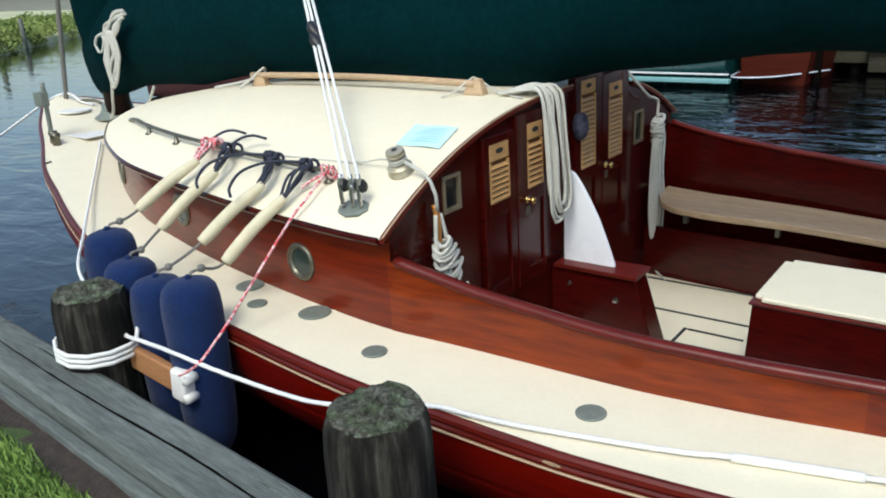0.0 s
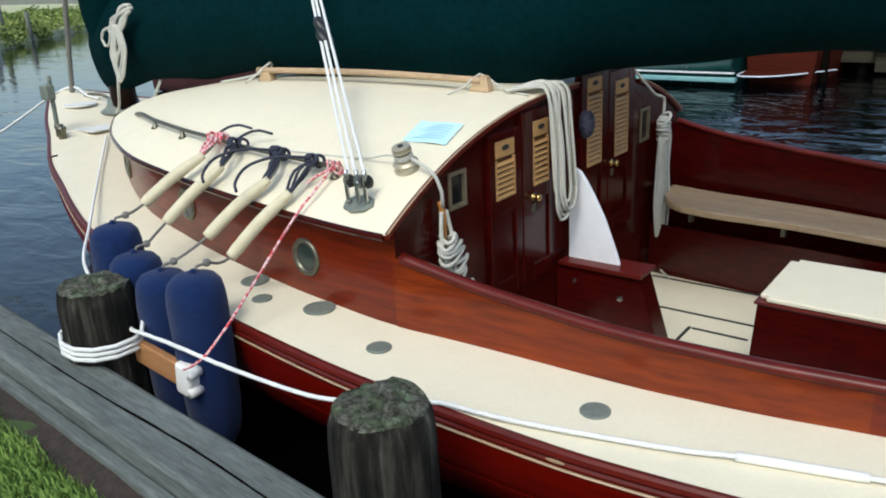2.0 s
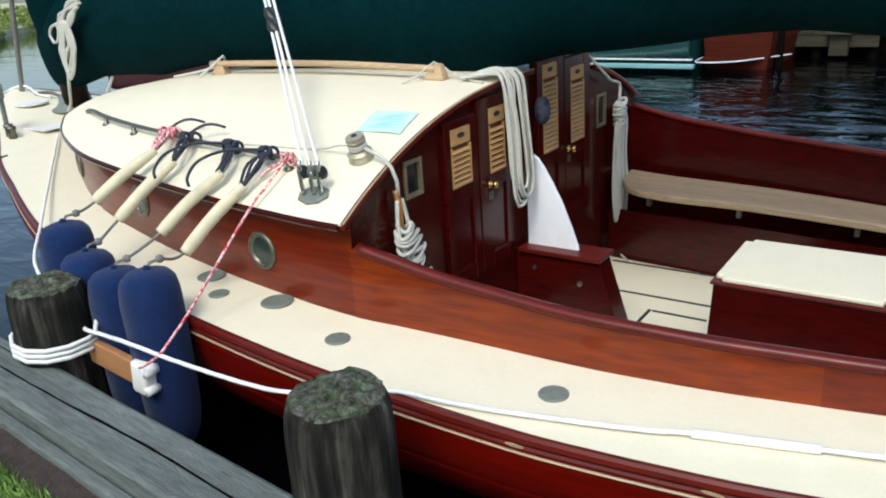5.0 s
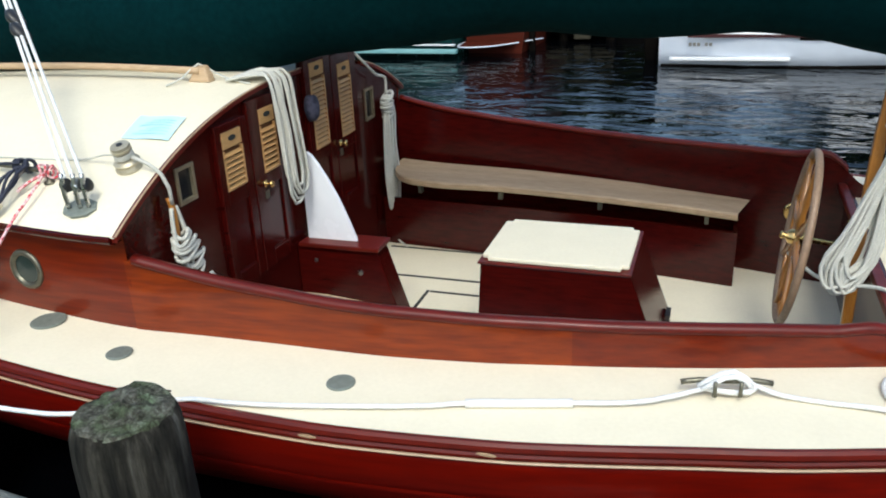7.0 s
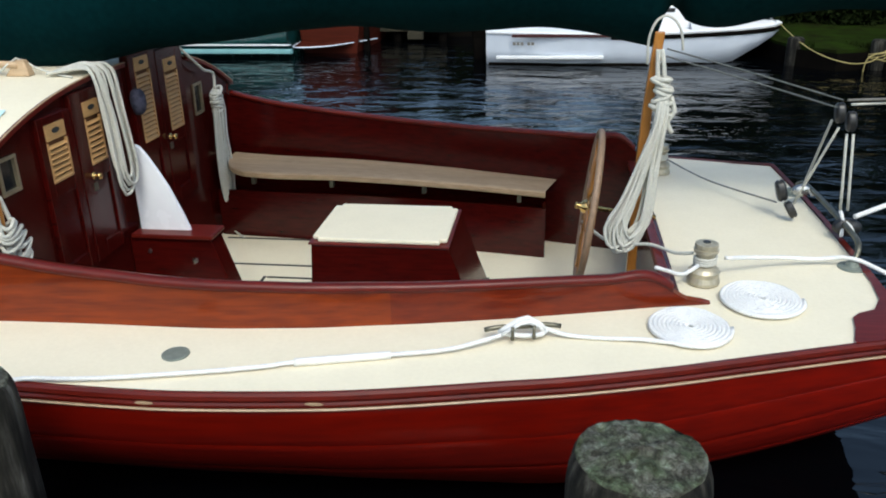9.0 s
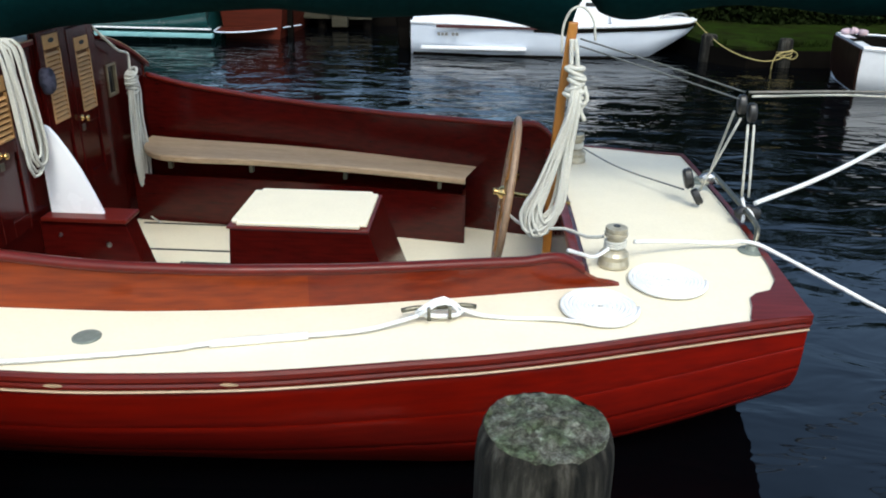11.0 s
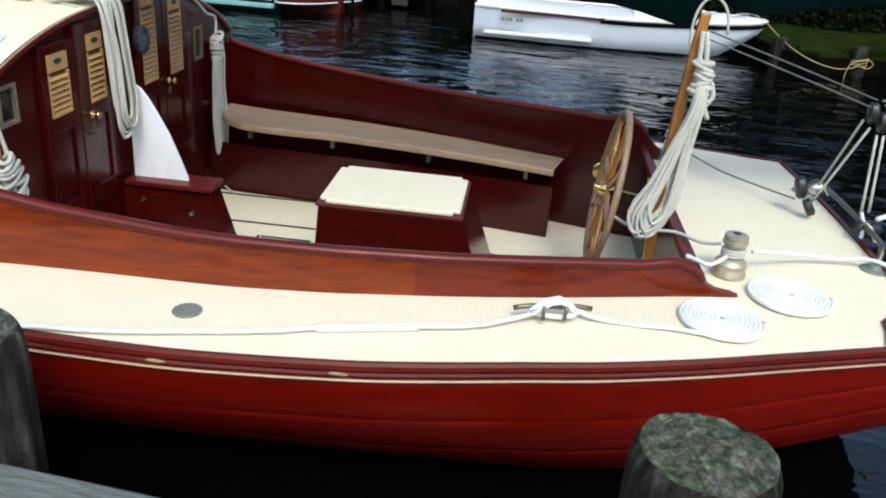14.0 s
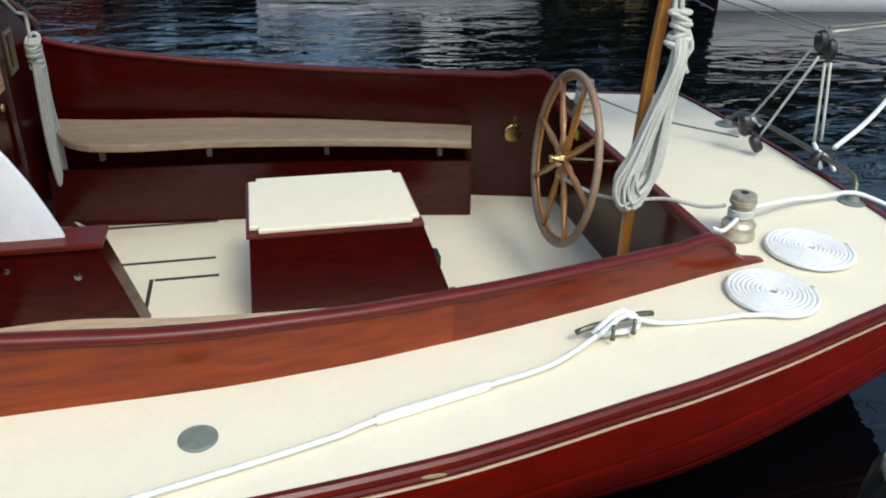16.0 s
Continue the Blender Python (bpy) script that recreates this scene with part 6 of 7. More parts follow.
for i in range(6):
    zb, w, dx = rnd.uniform(1.40, 1.56), rnd.uniform(0.035, 0.060), rnd.uniform(-0.03, 0.03)
    part("loop", a_tube([(-4.94 + dx, -0.34, 1.84), (-4.97 - w + dx, -0.34, 1.68), (-5.01 - w * 0.8 + dx, -0.335, zb + 0.07), (-5.02 + dx, -0.33, zb), (-4.99 + w * 0.8 + dx, -0.335, zb + 0.08), (-4.94 + w + dx, -0.34, 1.68), (-4.92 + dx, -0.34, 1.84)], 0.0105, 7, 0.03), M_ROPE, mcoil, smooth=True)
part("bight", a_tube([(-5.03, -0.335, 1.82), (-5.11, -0.335, 1.80), (-5.15, -0.335, 1.74), (-5.12, -0.335, 1.69), (-5.06, -0.335, 1.71), (-5.02, -0.335, 1.80)], 0.0105, 7, 0.03), M_ROPE, mcoil, smooth=True)
rope("halyard", [(-5.02, -0.335, 1.50), (-5.08, -0.32, 1.36), (-5.22, -0.25, 1.24), (-5.42, -0.16, 1.16)], 0.011, M_ROPE, "pale halyard tail led down to the mast")
rope("halyard", [(-4.86, -0.10, 1.42), (-4.96, -0.12, 1.28), (-5.12, -0.12, 1.17), (-5.30, -0.11, 1.135), (-5.42, -0.13, 1.15)], 0.011, M_ROPE, "pale halyard tail hung under the cover")
rope("forestay", [(-6.33, 0.0, 1.24), (-6.10, 0.0, 2.30), (-5.72, 0.0, 4.2), (-5.60, 0.0, 5.0)], 0.020, M_GROPE, "dark served forestay from the stem to the mast", lay=0.05)

# foredeck: hatch cover plates, stemhead posts
part("deck_pad", a_box(-5.50, -5.17, -0.53, -0.29, 0, 0.006, m=Matrix.Translation((0, 0, deck_z(-5.33, 0.4) + 0.008))), M_WPLAS, boat, "pale non-slip pad")
part("deck_pad", a_lathe([(0.13, 0), (0.13, 0.012), (0.0, 0.014)], at=(-5.98, -0.14, deck_z(-5.98, 0.14) + 0.005), sides=24), M_WPLAS, boat, "round pale vent cover")
for x, y, h in ((-5.37, -0.675, 0.09), (-5.30, -0.695, 0.09)):
    part("bow_post", a_lathe([(0.030, 0), (0.026, h * 0.6), (0.034, h * 0.8), (0.030, h), (0, h)], at=(x, y, deck_z(x, y)), sides=12), M_BRONZE, boat, "bronze mooring bitt near the bow", smooth=True)
part("bow_light", a_box(-5.50, -5.40, -0.70, -0.63, 1.33, 1.44), M_PLATE, boat, "grey lamp box on a short stanchion", bevel=0.012)
part("light_stanchion", a_tube([(-5.45, -0.645, deck_z(-5.45, 0.645)), (-5.45, -0.64, 1.3), (-5.45, -0.635, 1.50)], 0.017, 8, 0.05), M_PLATE, boat, "grey metal stanchion", smooth=True)
part("bow_cleat", a_tube([(-6.20, 0.04, 1.215), (-6.12, 0.03, 1.235), (-6.0, 0.07, 1.235), (-5.93, 0.09, 1.205)], 0.014, 8, 0.03), M_BRONZE, boat, "bronze bow cleat", smooth=True)
bm = bmesh.new()
lathe(bm, [(0.0, 0.0), (0.010, 0.001), (0.011, 0.003), (0.0, 0.005)], sides=9, m=Matrix.Diagonal((1.3, 0.6, 1, 1)), at=(-1.115, -1.783, deck_z(-1.115, 1.783) + 0.005))
tagged(part("leaf_scrap", bm, M_BARK, None), "tiny dark leaf scrap lying on the side deck", "leaf")

# ---- across the water ----
def skiff(name, label, stations, material, deck_mat, rail_mat, category="boat"):
    """A small boat hull from stations (x, y centre, half width, top z, bottom z)."""
    ob = thing(name, label, category, (stations[0][0], stations[0][1], 0))
    bm = bmesh.new()
    loops = []
    for x, y, w, zt, zb in stations:
        loops.append([(x, y - w, zt), (x, y - w * 0.97, zt * 0.55 + zb * 0.45), (x, y - w * 0.80, zb + 0.05), (x, y, zb), (x, y + w * 0.80, zb + 0.05), (x, y + w * 0.97, zt * 0.55 + zb * 0.45), (x, y + w, zt)])
    rings(bm, loops, closed=False, caps=False)
    for lp in (loops[0], loops[-1]):
        bm.faces.new([bm.verts.new(p) for p in lp])
    part("hull", bm, material, ob, smooth=True)
    bm = bmesh.new()
    grid(bm, [[(x, y - w * 0.94, zt - 0.02), (x, y, zt + 0.03), (x, y + w * 0.94, zt - 0.02)] for x, y, w, zt, zb in stations])
    part("deck", bm, deck_mat, ob)
    for s in (-1, 1):
        part("gunwale", a_tube([(x, y + s * w, zt) for x, y, w, zt, zb in stations], 0.028, 6, 0.5), rail_mat, ob)
    return ob


# hull white is toned down in colour for its shaded side
white = skiff("motorboat", "white open motorboat moored across the river", [(-0.72, 9.95, 0.72, 0.52, -0.15), (0.6, 9.97, 0.86, 0.50, -0.18), (1.8, 10.0, 0.86, 0.50, -0.15), (2.8, 10.05, 0.76, 0.525, -0.10), (3.2, 10.08, 0.65, 0.53, -0.03), (3.6, 10.12, 0.47, 0.535, 0.17), (3.85, 10.14, 0.29, 0.54, 0.30), (4.0, 10.15, 0.08, 0.55, 0.42)], M_BOATW, M_WHITE, M_WHITE)
bm = bmesh.new()
grid(bm, [[(x, 9.28, 0.505), (x, 9.5, 0.52 + h), (x, 9.97, 0.53 + h * 1.3), (x, 10.5, 0.52 + h), (x, 10.75, 0.505)] for x, h in ((-0.70, 0.035), (-0.45, 0.045), (0.0, 0.036), (0.4, 0.02), (0.75, 0.008), (1.0, 0.0))])
part("cockpit_cover", bm, M_WHITE, white, "white canvas over the stern", smooth=True)
part("spray_rail", a_box(-0.55, 1.15, 9.08, 9.16, 0.115, 0.165), M_WHITE, white, bevel=0.01)
part("stripe", a_box(-0.30, 1.30, 9.085, 9.12, 0.455, 0.50), M_MAROON, white)
part("dark_sheer", a_tube([(x, y - w * 0.985, z - 0.055) for x, y, w, z in ((1.25, 9.985, 0.86, 0.50), (1.8, 10.0, 0.86, 0.50), (2.8, 10.05, 0.76, 0.525), (3.2, 10.08, 0.65, 0.53), (3.6, 10.12, 0.47, 0.535), (3.85, 10.14, 0.29, 0.54), (3.98, 10.15, 0.09, 0.55))], 0.036, 8, 0.1), M_NEARBLACK, white)
part("boot_top", a_tube([(x, y - w * 0.86, 0.0) for x, y, w in ((-0.68, 9.95, 0.73), (0.6, 9.97, 0.87), (1.8, 10.0, 0.87), (2.8, 10.05, 0.70), (3.2, 10.08, 0.50))], 0.034, 8, 0.1), M_NEARBLACK, white, "dark boot-top at the waterline")
bm = bmesh.new()
rings(bm, [[(1.80, 9.62, 0.5), (2.62, 9.62, 0.5), (2.62, 10.2, 0.5), (1.80, 10.2, 0.5)], [(1.83, 9.64, 0.76), (2.52, 9.64, 0.74), (2.52, 10.18, 0.74), (1.83, 10.18, 0.76)], [(1.93, 9.68, 0.91), (2.40, 9.68, 0.89), (2.40, 10.14, 0.89), (1.93, 10.14, 0.91)], [(2.05, 9.72, 0.95), (2.28, 9.72, 0.945), (2.28, 10.10, 0.945), (2.05, 10.10, 0.95)]])
part("console", bm, M_WHITE, white, bevel=0.03)
part("console_window", a_box(2.10, 2.26, 9.632, 9.652, 0.775, 0.835), M_BLACK, white)
bm = bmesh.new()
rows = []
for i in range(25):
    x = 2.5 + 1.4 * i / 24
    w = max(0.05, 0.74 - 0.62 * (i / 24) ** 1.9)
    row = []
    for j in range(13):
        v = -1 + 2 * j / 12
        h = 0.10 * (1 - v * v) + 0.07 * noise.noise(Vector((x * 5, v * 2.2, 3))) * (1 - abs(v)) + 0.025 * noise.noise(Vector((x * 13, v * 5, 3)))
        row.append((x, 10.0 + 0.1 * i / 24 + v * w, 0.535 + 0.005 * i / 24 + h * (1 - 0.5 * i / 24)))
    rows.append(row)
grid(bm, rows)
part("foredeck_cover", bm, M_WHITE, white, "crumpled white canvas over the bow", smooth=True)
part("bow_rail", a_tube([(3.3, 9.85, 0.54), (3.45, 9.86, 0.64), (3.75, 10.0, 0.66), (3.92, 10.12, 0.57)], 0.014, 6, 0.05), M_STEEL, white, smooth=True)
for x in (-0.28, -0.22, -0.16, -0.05, 0.01):
    part("number_bar", a_box(x, x + 0.045, 9.07, 9.10, 0.335, 0.38), M_GROPE, white)
bm = bmesh.new()
rings(bm, [[(-1.04, 9.72, 0.62), (-0.74, 9.72, 0.62), (-0.74, 10.1, 0.62), (-1.04, 10.1, 0.62)], [(-1.0, 9.80, 0.35), (-0.78, 9.80, 0.35), (-0.78, 10.05, 0.35), (-1.0, 10.05, 0.35)], [(-0.95, 9.88, -0.3), (-0.82, 9.88, -0.3), (-0.82, 9.97, -0.3), (-0.95, 9.97, -0.3)]])
part("outboard_motor", bm, M_NEARBLACK, white, "black outboard motor", bevel=0.03)
white.matrix_basis = Matrix.Translation((0.42, 0, 0)) @ white.matrix_basis

green = skiff("sailing_yacht", "dark teal yacht hull with pale stripes moored across the river", [(-15.0, 10.6, 0.3, 0.85, 0.0), (-13.0, 10.7, 1.0, 0.76, -0.2), (-10.0, 10.85, 1.2, 0.70, -0.2), (-7.0, 10.95, 1.2, 0.66, -0.2), (-4.9, 11.0, 1.10, 0.66, -0.1), (-4.45, 11.0, 1.00, 0.66, -0.05)], M_DARKHULL, M_WHITE, M_DARKHULL)
part("cove_stripe", a_box(-9.5, -4.32, 9.78, 9.86, 0.225, 0.245), M_WHITE, green)
part("rubbing_strake", a_box(-9.5, -4.28, 9.74, 9.86, 0.09, 0.165), M_TEAL, green, bevel=0.015)
brown = thing("wooden_launch", "brown varnished launch lying stern-on across the river", "boat", (-3.75, 10.3, 0))
bm = bmesh.new()
rings(bm, [[(-3.78 + w * c, y, zb + (zt - zb) * k) for c, k in ((-1, 1), (-0.98, 0.5), (-0.85, 0.1), (0, 0), (0.85, 0.1), (0.98, 0.5), (1, 1))] for y, w, zb, zt in ((10.45, 0.56, -0.2, 1.05), (12.0, 0.66, -0.2, 1.1), (14.0, 0.6, -0.2, 1.15), (16.0, 0.05, 0.1, 1.2))])
part("hull", bm, M_BROWNHULL, brown)
bm = bmesh.new()
deckline = [(-4.34, 10.5), (-4.26, 9.86), (-3.66, 10.02), (-3.02, 11.0)]
rings(bm, [[(x, y, z) for x, y in deckline] for z in (0.175, 0.205)])
part("swim_platform", bm, M_BROWNHULL, brown, "brown wooden swim platform", bevel=0.01)
part("platform_edge", a_tube([(x, y, 0.19) for x, y in deckline], 0.013, 8, 0.1), M_BOATW, brown, "pale rubbing edge", smooth=True)
part("corner_post", a_box(-3.22, -3.12, 10.75, 10.85, -0.1, 0.6), M_NEARBLACK, brown, bevel=0.01)
for ob in (green, brown):
    ob.matrix_basis = Matrix.Translation((0.55, 0, 0)) @ ob.matrix_basis

# the far bank: timber piling edge, grass, and woods behind, shade in their colours
bm = bmesh.new()
edge = lerp_curve([(-400, 240), (-90, 62), (-60, 36), (-40, 27), (-20, 17), (-8, 13.2), (0, 12.6), (3.85, 12.0), (4.45, 9.3), (5.45, 8.95), (7, 9.1), (12, 9.3), (40, 9.0), (400, 0)])
xs = [-400, -300, -200, -120, -90, -75, -60, -50, -40, -30, -20, -14, -8, -4, 0, 2, 3.0, 3.4, 3.85, 4.15, 4.45, 4.95, 5.45, 6, 7, 8, 10, 12, 16, 20, 30, 40, 80, 200, 400]
grid(bm, [[(x, edge(x), -0.4), (x, edge(x) + 0.05, 0.30), (x, edge(x) + 0.5, 0.36), (x, edge(x) + 3, 0.42), (x, edge(x) + 400, 0.6)] for x in xs])
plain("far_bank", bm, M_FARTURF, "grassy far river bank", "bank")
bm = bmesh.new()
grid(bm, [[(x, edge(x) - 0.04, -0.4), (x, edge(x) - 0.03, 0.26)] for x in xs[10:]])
plain("bank_boards", bm, M_NEARBLACK, "timber boarding along the far bank, coloured dark as in shade", "bank")
fd = thing("far_jetty", "low weathered timber jetty across the river", "jetty", (-2.3, 12.0, 0))
part("fascia", a_box(-3.45, -1.30, 11.96, 12.02, 0.19, 0.40), M_JETTY, fd, bevel=0.01)
for i in range(16):
    part("board", a_box(-3.45 + i * 0.14, -3.325 + i * 0.14, 11.94, 13.2, 0.405, 0.44), M_JETTY, fd)
for x in (-3.3, -2.3, -1.4):
    part("leg", a_lathe([(0.09, -0.5), (0.085, 0.30), (0, 0.31)], at=(x, 12.12, 0), sides=12), M_NEARBLACK, fd)
part("step", a_box(-2.05, -1.75, 11.80, 11.95, 0.06, 0.42), M_JETTY, fd, bevel=0.01)
part("step", a_box(-2.10, -1.70, 11.70, 11.96, 0.42, 0.45), M_JETTY, fd, bevel=0.01)


def far_pile(x, y, r, h):
    ob = part("far_piling", a_lathe([(r, -0.5), (r * 0.97, h - 0.03), (r * 0.8, h), (0, h + 0.01)], at=(x, y, 0), sides=14), M_POST, None, smooth=True)
    return tagged(ob, "dark round piling at the far bank", "piling", "far pilings")


for x, y, r, h in ((4.50, 9.35, 0.13, 0.42), (5.57, 8.93, 0.11, 0.44), (8.75, 8.9, 0.15, 0.6)):
    far_pile(x, y, r, h)
yellow = rope("yellow_line", [(3.95, 10.05, 0.55), (4.02, 9.6, 0.44), (4.14, 9.00, 0.31), (4.40, 8.78, 0.19), (4.70, 8.66, 0.13), (4.95, 8.70, 0.15), (5.08, 8.78, 0.20)], 0.008, M_YROPE, "yellow mooring rope from the motorboat to a pile")
ob = thing("yellow_rope_knot", "yellow rope tied in a loose knot round a far pile", "rope", (5.1, 8.8, 0.2))
for i in range(3):
    part("turn", a_tube([(5.11 + 0.118 * math.cos(a), 8.92 + 0.118 * math.sin(a), 0.19 + 0.03 * i + 0.025 * math.sin(a + i)) for a in spaced(0, 2 * math.pi, 14)[:-1]], 0.009, 6, raw=True, closed=True), M_YROPE, ob, smooth=True)
part("tail", a_tube([(5.06, 8.78, 0.25), (4.95, 8.75, 0.21), (4.90, 8.74, 0.10), (4.89, 8.74, -0.05)], 0.009, 6, 0.04), M_YROPE, ob, smooth=True)
part("bight", a_tube([(5.08, 8.78, 0.24), (5.18, 8.74, 0.28), (5.26, 8.75, 0.22), (5.20, 8.76, 0.15), (5.08, 8.78, 0.18)], 0.009, 6, 0.04), M_YROPE, ob, smooth=True)
for o in (yellow, ob):
    o.matrix_basis = Matrix.Translation((0.45, 0, 0)) @ o.matrix_basis


def tree(x, y, h, spread, seed):
    rnd = random.Random(seed)
    ob = thing("tree", "dense green broadleaf tree beyond the water, mostly out of view", "tree", (x, y, 0.3), "trees on the far bank")
    bm = bmesh.new()
    tube(bm, [(x, y, 0.2), (x + 0.1, y, h * 0.3), (x + rnd.uniform(-0.3, 0.3), y, h * 0.75)], 0.16, 8, 0.5, taper=lambda t: 1.2 - 0.9 * t)
    for i in range(6):
        a, z = rnd.uniform(0, 6.28), h * rnd.uniform(0.25, 0.6)
        tube(bm, [(x, y, z), (x + math.cos(a) * spread * 0.4, y + math.sin(a) * spread * 0.4, z + h * 0.12), (x + math.cos(a) * spread * 0.75, y + math.sin(a) * spread * 0.75, z + h * 0.28)], 0.06, 6, 0.4, taper=lambda t: 1.1 - 0.9 * t)
    part("trunk", bm, M_BARK, ob, smooth=True)
    verts, faces = [], []
    clumps = []
    for i in range(34):
        a, q = rnd.uniform(0, 6.28), rnd.random() ** 0.6
        z = h * rnd.uniform(0.14, 1.0)
        taper = math.sin(math.pi * min(1, 0.25 + 0.7 * z / h)) ** 0.6
        clumps.append((x + math.cos(a) * q * spread * taper, y + math.sin(a) * q * spread * taper, z, rnd.uniform(0.5, 1.1) * spread * 0.36))
    for cx, cy, cz, r in clumps:
        for i in range(420):
            v = Vector((rnd.gauss(0, 1), rnd.gauss(0, 1), rnd.gauss(0, 0.8))).normalized() * r * rnd.uniform(0.6, 1.05)
            p = Vector((cx, cy, cz)) + v
            s = rnd.uniform(0.05, 0.12)
            t1 = Vector((rnd.gauss(0, 1), rnd.gauss(0, 1), rnd.gauss(0, 1))).normalized()
            t2 = t1.orthogonal().normalized()
            k = len(verts)
            verts += [tuple(p + t1 * s), tuple(p + t2 * s * 0.6), tuple(p - t1 * s), tuple(p - t2 * s * 0.6)]
            faces.append((k, k + 1, k + 2, k + 3))
    me = bpy.data.meshes.new("crown")
    me.from_pydata(verts, [], faces)
    me.materials.append(M_LEAF)
    c = new("crown", me)
    c.parent = ob
    c.matrix_parent_inverse = ob.matrix_basis.inverted()
    return ob


first = tree(-9.0, 17.5, 9.5, 3.0, 1)
random.seed(77)
spots = [(x, max(edge(x) + 5.0, 17.0) + random.uniform(-1, 3), random.uniform(0.26, 0.40)) for x in spaced(-15, 2, 9)]
# the row at x 20 to 25 is unseen, added to darken reflections astern
spots += [(x, edge(x) + random.uniform(3.4, 5.0), random.uniform(0.5, 0.62)) for x in spaced(3.6, 15, 8)] + [(x, 18 + random.uniform(-1, 3), random.uniform(0.45, 0.6)) for x in spaced(4, 30, 12)] + [(random.uniform(20, 25), y, random.uniform(0.45, 0.6)) for y in spaced(-14, 12, 8)]
for x, y, s in spots:
    copy_thing(first, pose(x, y, 0.3, 0, 0, random.uniform(0, 360)) @ Matrix.Diagonal((s, s, s, 1)))

# a thicket along the back of the grassy bank, deep shade in its colour
rnd = random.Random(41)
verts, faces = [], []
for i in range(70000):
    x = rnd.uniform(-4.5, 17)
    y = edge(x if x < 2.5 else max(x, 4.65)) + (2.1 if x > 2.5 else 0.9) + abs(rnd.gauss(0, 0.7)) + 0.5 * noise.noise(Vector((x * 0.9, 2, 5)))
    z = 0.3 + (1.7 if x < 3 else 3.0) * rnd.random() ** 1.3 * (0.75 + 0.4 * noise.noise(Vector((x * 0.7, 7, 1))))
    p = Vector((x, y - 0.25 * (z - 0.3), z))
    sz = rnd.uniform(0.03, 0.075)
    t1 = Vector((rnd.gauss(0, 1), rnd.gauss(0, 1), rnd.gauss(0, 1))).normalized()
    t2 = t1.orthogonal().normalized()
    k = len(verts)
    verts += [tuple(p + t1 * sz), tuple(p + t2 * sz * 0.6), tuple(p - t1 * sz), tuple(p - t2 * sz * 0.6)]
    faces.append((k, k + 1, k + 2, k + 3))
me = bpy.data.meshes.new("thicket")
me.from_pydata(verts, [], faces)
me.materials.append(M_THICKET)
tagged(new("thicket", me), "leafy thicket behind the far grass bank, coloured as in deep shade", "bushes", kind="stuff")

# rough grass on the near strip of the far bank
rnd = random.Random(58)
verts, faces = [], []
for i in range(9000):
    x = rnd.uniform(4.45, 11.5)
    y = edge(x) + 0.08 + 1.9 * rnd.random() ** 1.4
    if noise.noise(Vector((x * 1.3, y * 2.2, 8))) < -0.15:
        continue
    h, a = rnd.uniform(0.03, 0.10), rnd.uniform(0, 6.28)
    lean = Vector((rnd.gauss(0, 0.03), rnd.gauss(0, 0.03), h))
    p, sd = Vector((x, y, 0.30)), Vector((math.cos(a), math.sin(a), 0)) * 0.010
    k = len(verts)
    verts += [tuple(p - sd), tuple(p + sd), tuple(p + lean)]
    faces.append((k, k + 1, k + 2))
me = bpy.data.meshes.new("bank_grass")
me.from_pydata(verts, [], faces)
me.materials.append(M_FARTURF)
tagged(new("bank_grass", me), "rough green grass on the far bank, coloured as in shade", "grass", kind="stuff")

# the bend of the river upstream: a low bank with bushes, mooring posts and boats
bm = bmesh.new()
bend = [(-21.0, 1.0), (-26.0, 6.6), (-29.5, 9.6), (-33.6, 13.0), (-37.0, 16.8), (-42.0, 22.0), (-60.0, 40.0)]
grid(bm, [[(x, y, -0.4), (x - 0.1, y, 0.25), (x - 3, y + 0.5, 0.45), (x - 400, y + 40, 0.6)] for x, y in bend])
plain("river_bend_bank", bm, M_SKYBANK, "low bank at the bend of the river, pale in place of bright sky", "bank")
rnd = random.Random(99)
verts, faces = [], []
for i in range(190):
    k = rnd.random() ** 0.8
    q = 1.0 + 4.6 * k
    n = min(int(q), 5)
    (x0, y0), (x1, y1) = bend[n], bend[n + 1]
    f = q - n
    back = rnd.uniform(0.3, 5.0)
    cx, cy, r = x0 + (x1 - x0) * f - back, y0 + (y1 - y0) * f + rnd.uniform(-0.4, 0.4), rnd.uniform(0.35, 0.8)
    top = (0.35 + 0.17 * min(back, 4)) * (0.7 + 0.5 * rnd.random()) * (0.40 if q < 2.6 else 0.62)
    for j in range(320):
        v = Vector((rnd.gauss(0, 1), rnd.gauss(0, 1), rnd.gauss(0, 1))).normalized() * r * rnd.uniform(0.5, 1.05)
        p = Vector((cx, cy, max(0.1, top))) + Vector((v.x, v.y, v.z * 0.8))
        if p.z < 0.05:
            continue
        sz = rnd.uniform(0.04, 0.095)
        t1 = Vector((rnd.gauss(0, 1), rnd.gauss(0, 1), rnd.gauss(0, 1))).normalized()
        t2 = t1.orthogonal().normalized()
        n0 = len(verts)
        verts += [tuple(p + t1 * sz), tuple(p + t2 * sz * 0.6), tuple(p - t1 * sz), tuple(p - t2 * sz * 0.6)]
        faces.append((n0, n0 + 1, n0 + 2, n0 + 3))
me = bpy.data.meshes.new("far_bushes")
me.from_pydata(verts, [], faces)
me.materials.append(M_REED)
tagged(new("far_bushes", me), "yellow-green bushes along the bank at the river bend", "bushes", kind="stuff")
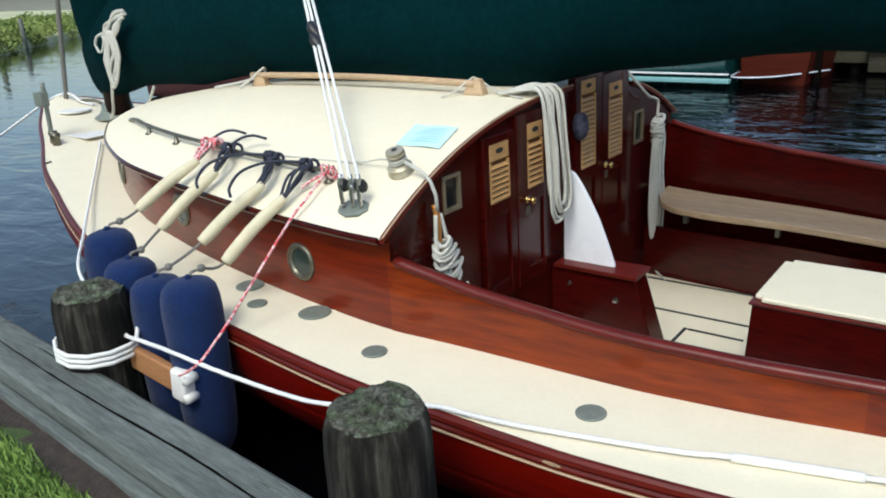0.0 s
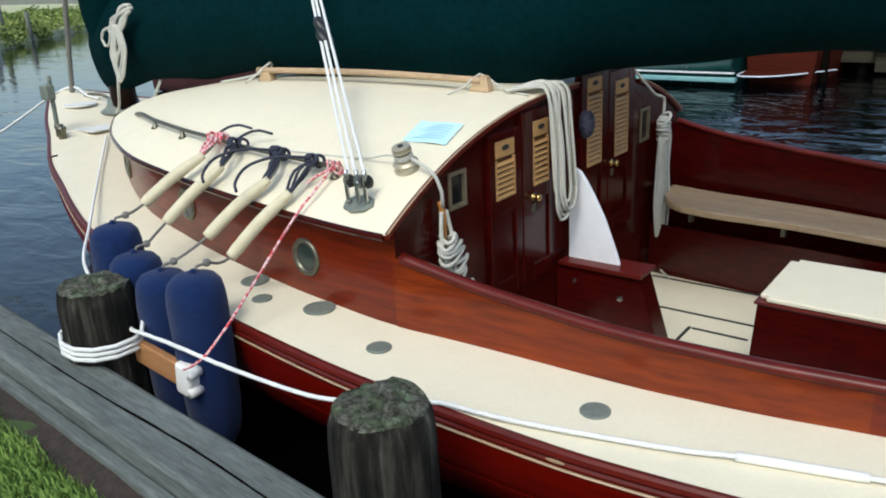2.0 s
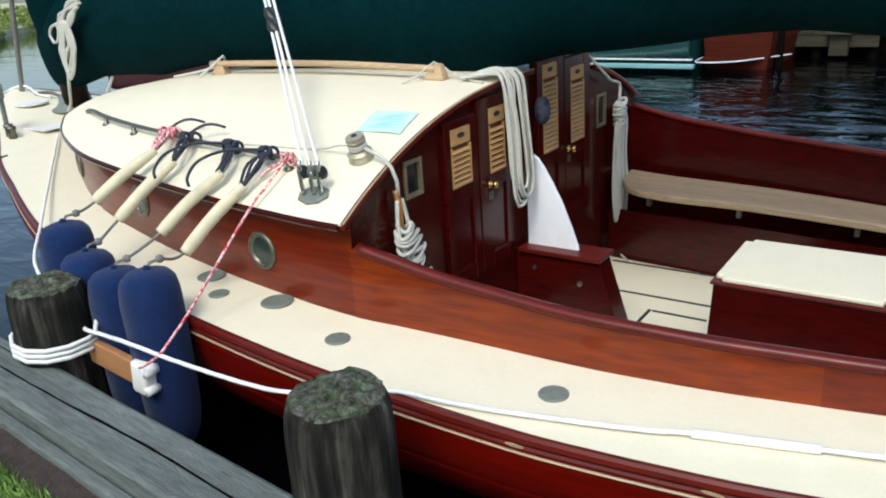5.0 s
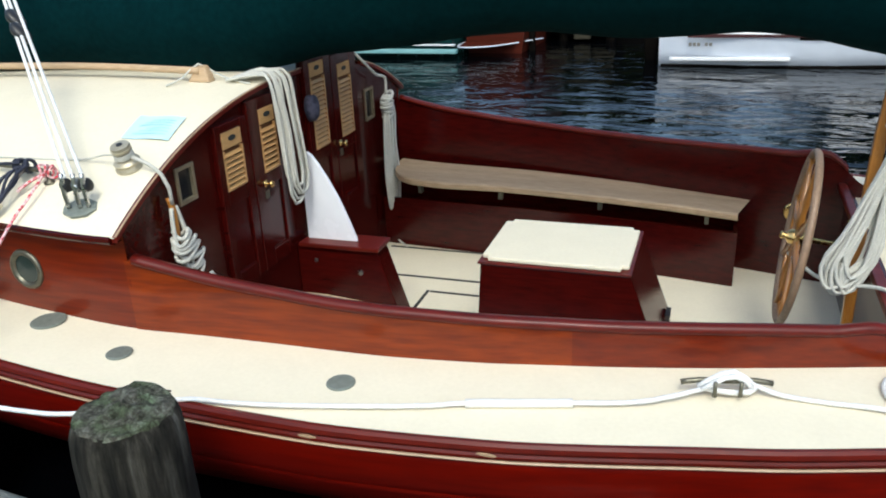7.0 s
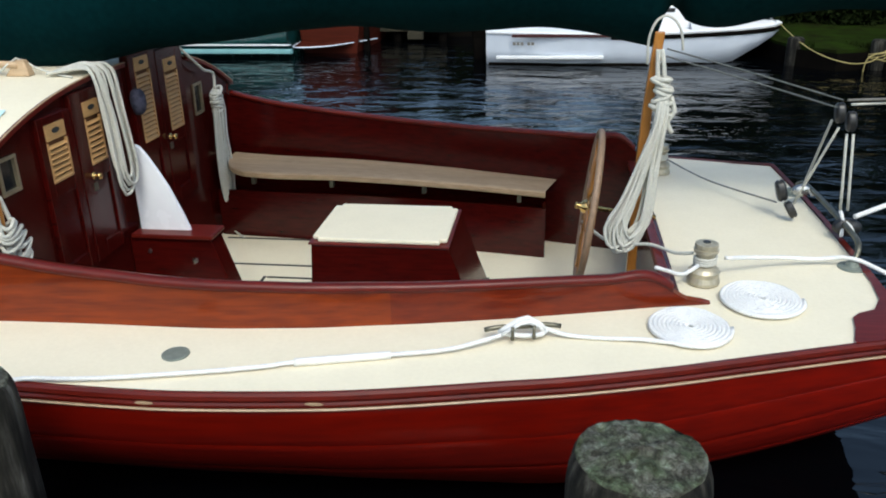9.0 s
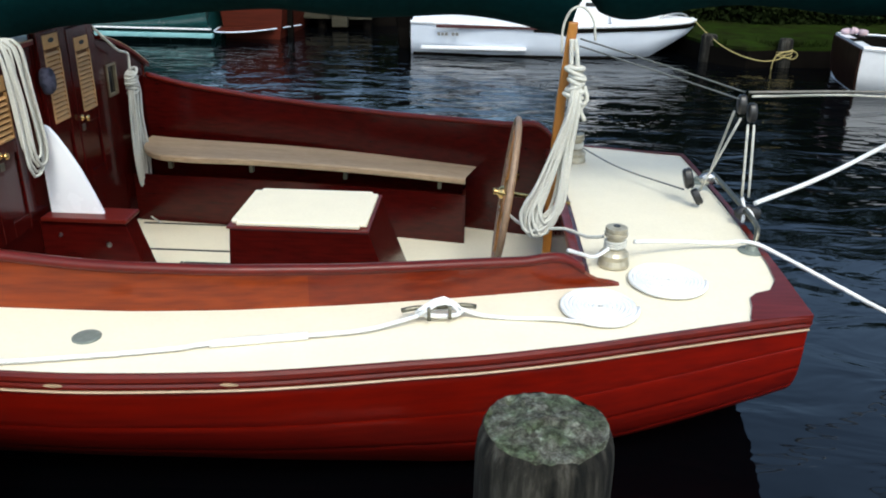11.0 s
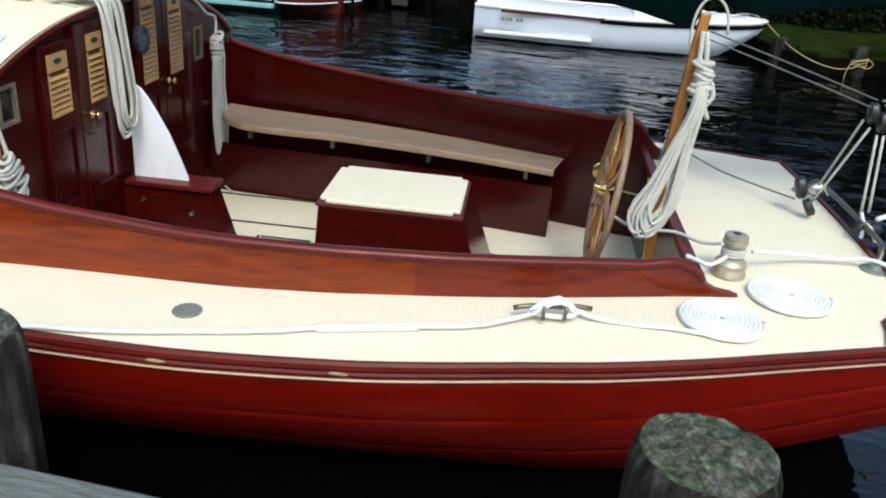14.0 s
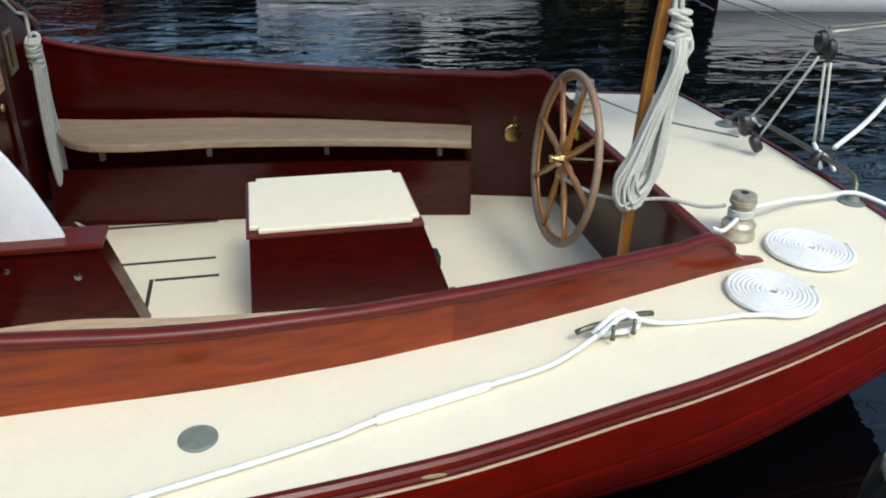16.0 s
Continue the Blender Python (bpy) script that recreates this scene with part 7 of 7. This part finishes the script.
for x, y, r, h in ((-26.3, 7.6, 0.11, 1.8), (-27.6, 8.4, 0.10, 1.5), (-30.3, 10.0, 0.10, 1.8), (-32.0, 11.2, 0.10, 1.4), (-33.8, 12.5, 0.12, 1.7), (-34.6, 14.0, 0.10, 1.2)):
    pile = far_pile(x, y, r, h)
    pile.data.materials[0] = M_PALEPILE
    tagged(pile, "pale grey mooring pile at the river bend", "piling", "far pilings")
b = skiff("far_boat", "small pale grey boat at the river bend", [(-31.8, 10.6, 0.2, 0.55, -0.1), (-30.9, 10.3, 0.5, 0.5, -0.1), (-29.6, 9.9, 0.45, 0.5, -0.1)], M_FAR, M_FAR, M_FAR)
part("cabin", a_box(-31.1, -30.3, 10.0, 10.6, 0.5, 0.80), M_FAR, b, bevel=0.08)
tagged(skiff("moored_boat", "dark maroon boat moored up the river", [(-14.3, 6.1, 0.05, 0.30, 0.02), (-13.3, 6.4, 0.4, 0.48, -0.1), (-12.0, 6.7, 0.7, 0.72, -0.1), (-9.5, 7.0, 0.9, 0.85, -0.1)], M_MAROON, M_MAROON, M_MAROON), "dark maroon boat moored up the river", "boat")

# an open white boat lying stern-on at the far bank, its brown transom towards the piles
STERN = [(5.50, 7.66, 0.72, 0.60, -0.12), (6.4, 7.72, 0.86, 0.56, -0.16), (8.0, 7.76, 0.92, 0.56, -0.16), (9.8, 7.78, 0.72, 0.62, -0.12), (11.4, 7.85, 0.05, 0.74, 0.25)]
# its near-black deck sheet stands for the open boat's shaded inside
open_boat = skiff("open_boat", "open white boat with a dark brown transom at the far bank", STERN, M_WHITE, M_NEARBLACK, M_WHITE)
bm = bmesh.new()
rings(bm, [[(x + 0.05 * (z < 0), 7.66 + s * w, z) for s, w, z in ((-1, 0.72, 0.585), (-1, 0.708, 0.27), (-1, 0.60, -0.08), (1, 0.60, -0.08), (1, 0.708, 0.27), (1, 0.72, 0.585))] for x in (5.462, 5.497)])
part("transom", bm, M_MAST, open_boat, "dark brown wooden transom", bevel=0.006)
for s in (-1, 1):
    bm = bmesh.new()
    grid(bm, [[(x, y + s * w, zt + 0.012), (x, y + s * max(0.0, w - 0.13), zt + 0.022)] for x, y, w, zt, zb in STERN])
    part("side_deck", bm, M_WHITE, open_boat)
part("stern_deck", a_box(5.50, 5.64, 7.0, 8.32, 0.585, 0.615), M_WHITE, open_boat, bevel=0.008)
part("seat", a_box(6.25, 6.75, 7.25, 8.2, 0.545, 0.70), M_WHITE, open_boat, bevel=0.02)
part("seat_cushion", a_box(6.26, 6.74, 7.27, 8.18, 0.702, 0.78), M_REDPAD, open_boat, "dull red seat cushion", bevel=0.025)
bundle = thing("canvas_bundle", "pinkish grey canvas bundle lying on the open boat's quarter", "bundle", (5.72, 8.2, 0.62))
rnd = random.Random(12)
for cx, cy, cz, r in ((5.58, 8.25, 0.655, 0.060), (5.68, 8.22, 0.665, 0.072), (5.84, 8.34, 0.635, 0.072)):
    bm = bmesh.new()
    lathe(bm, [(r * math.sin(a), -r * 0.75 * math.cos(a)) for a in spaced(0, math.pi, 9)], sides=14, at=(cx, cy, cz))
    for v in bm.verts:
        v.co += Vector((0, 0, 1)) * 0.02 * noise.noise(v.co * 14) + Vector((1, 0.4, 0)) * 0.03 * noise.noise(v.co * 9)
    part("fold", bm, M_PINKPAD, bundle, smooth=True)
swing = Matrix.Translation((5.97, 7.66, 0)) @ Matrix.Rotation(radians(-8.5), 4, "Z") @ Matrix.Translation((-5.50, -7.66, 0))
for ob in (open_boat, bundle):
    ob.matrix_basis = swing @ ob.matrix_basis
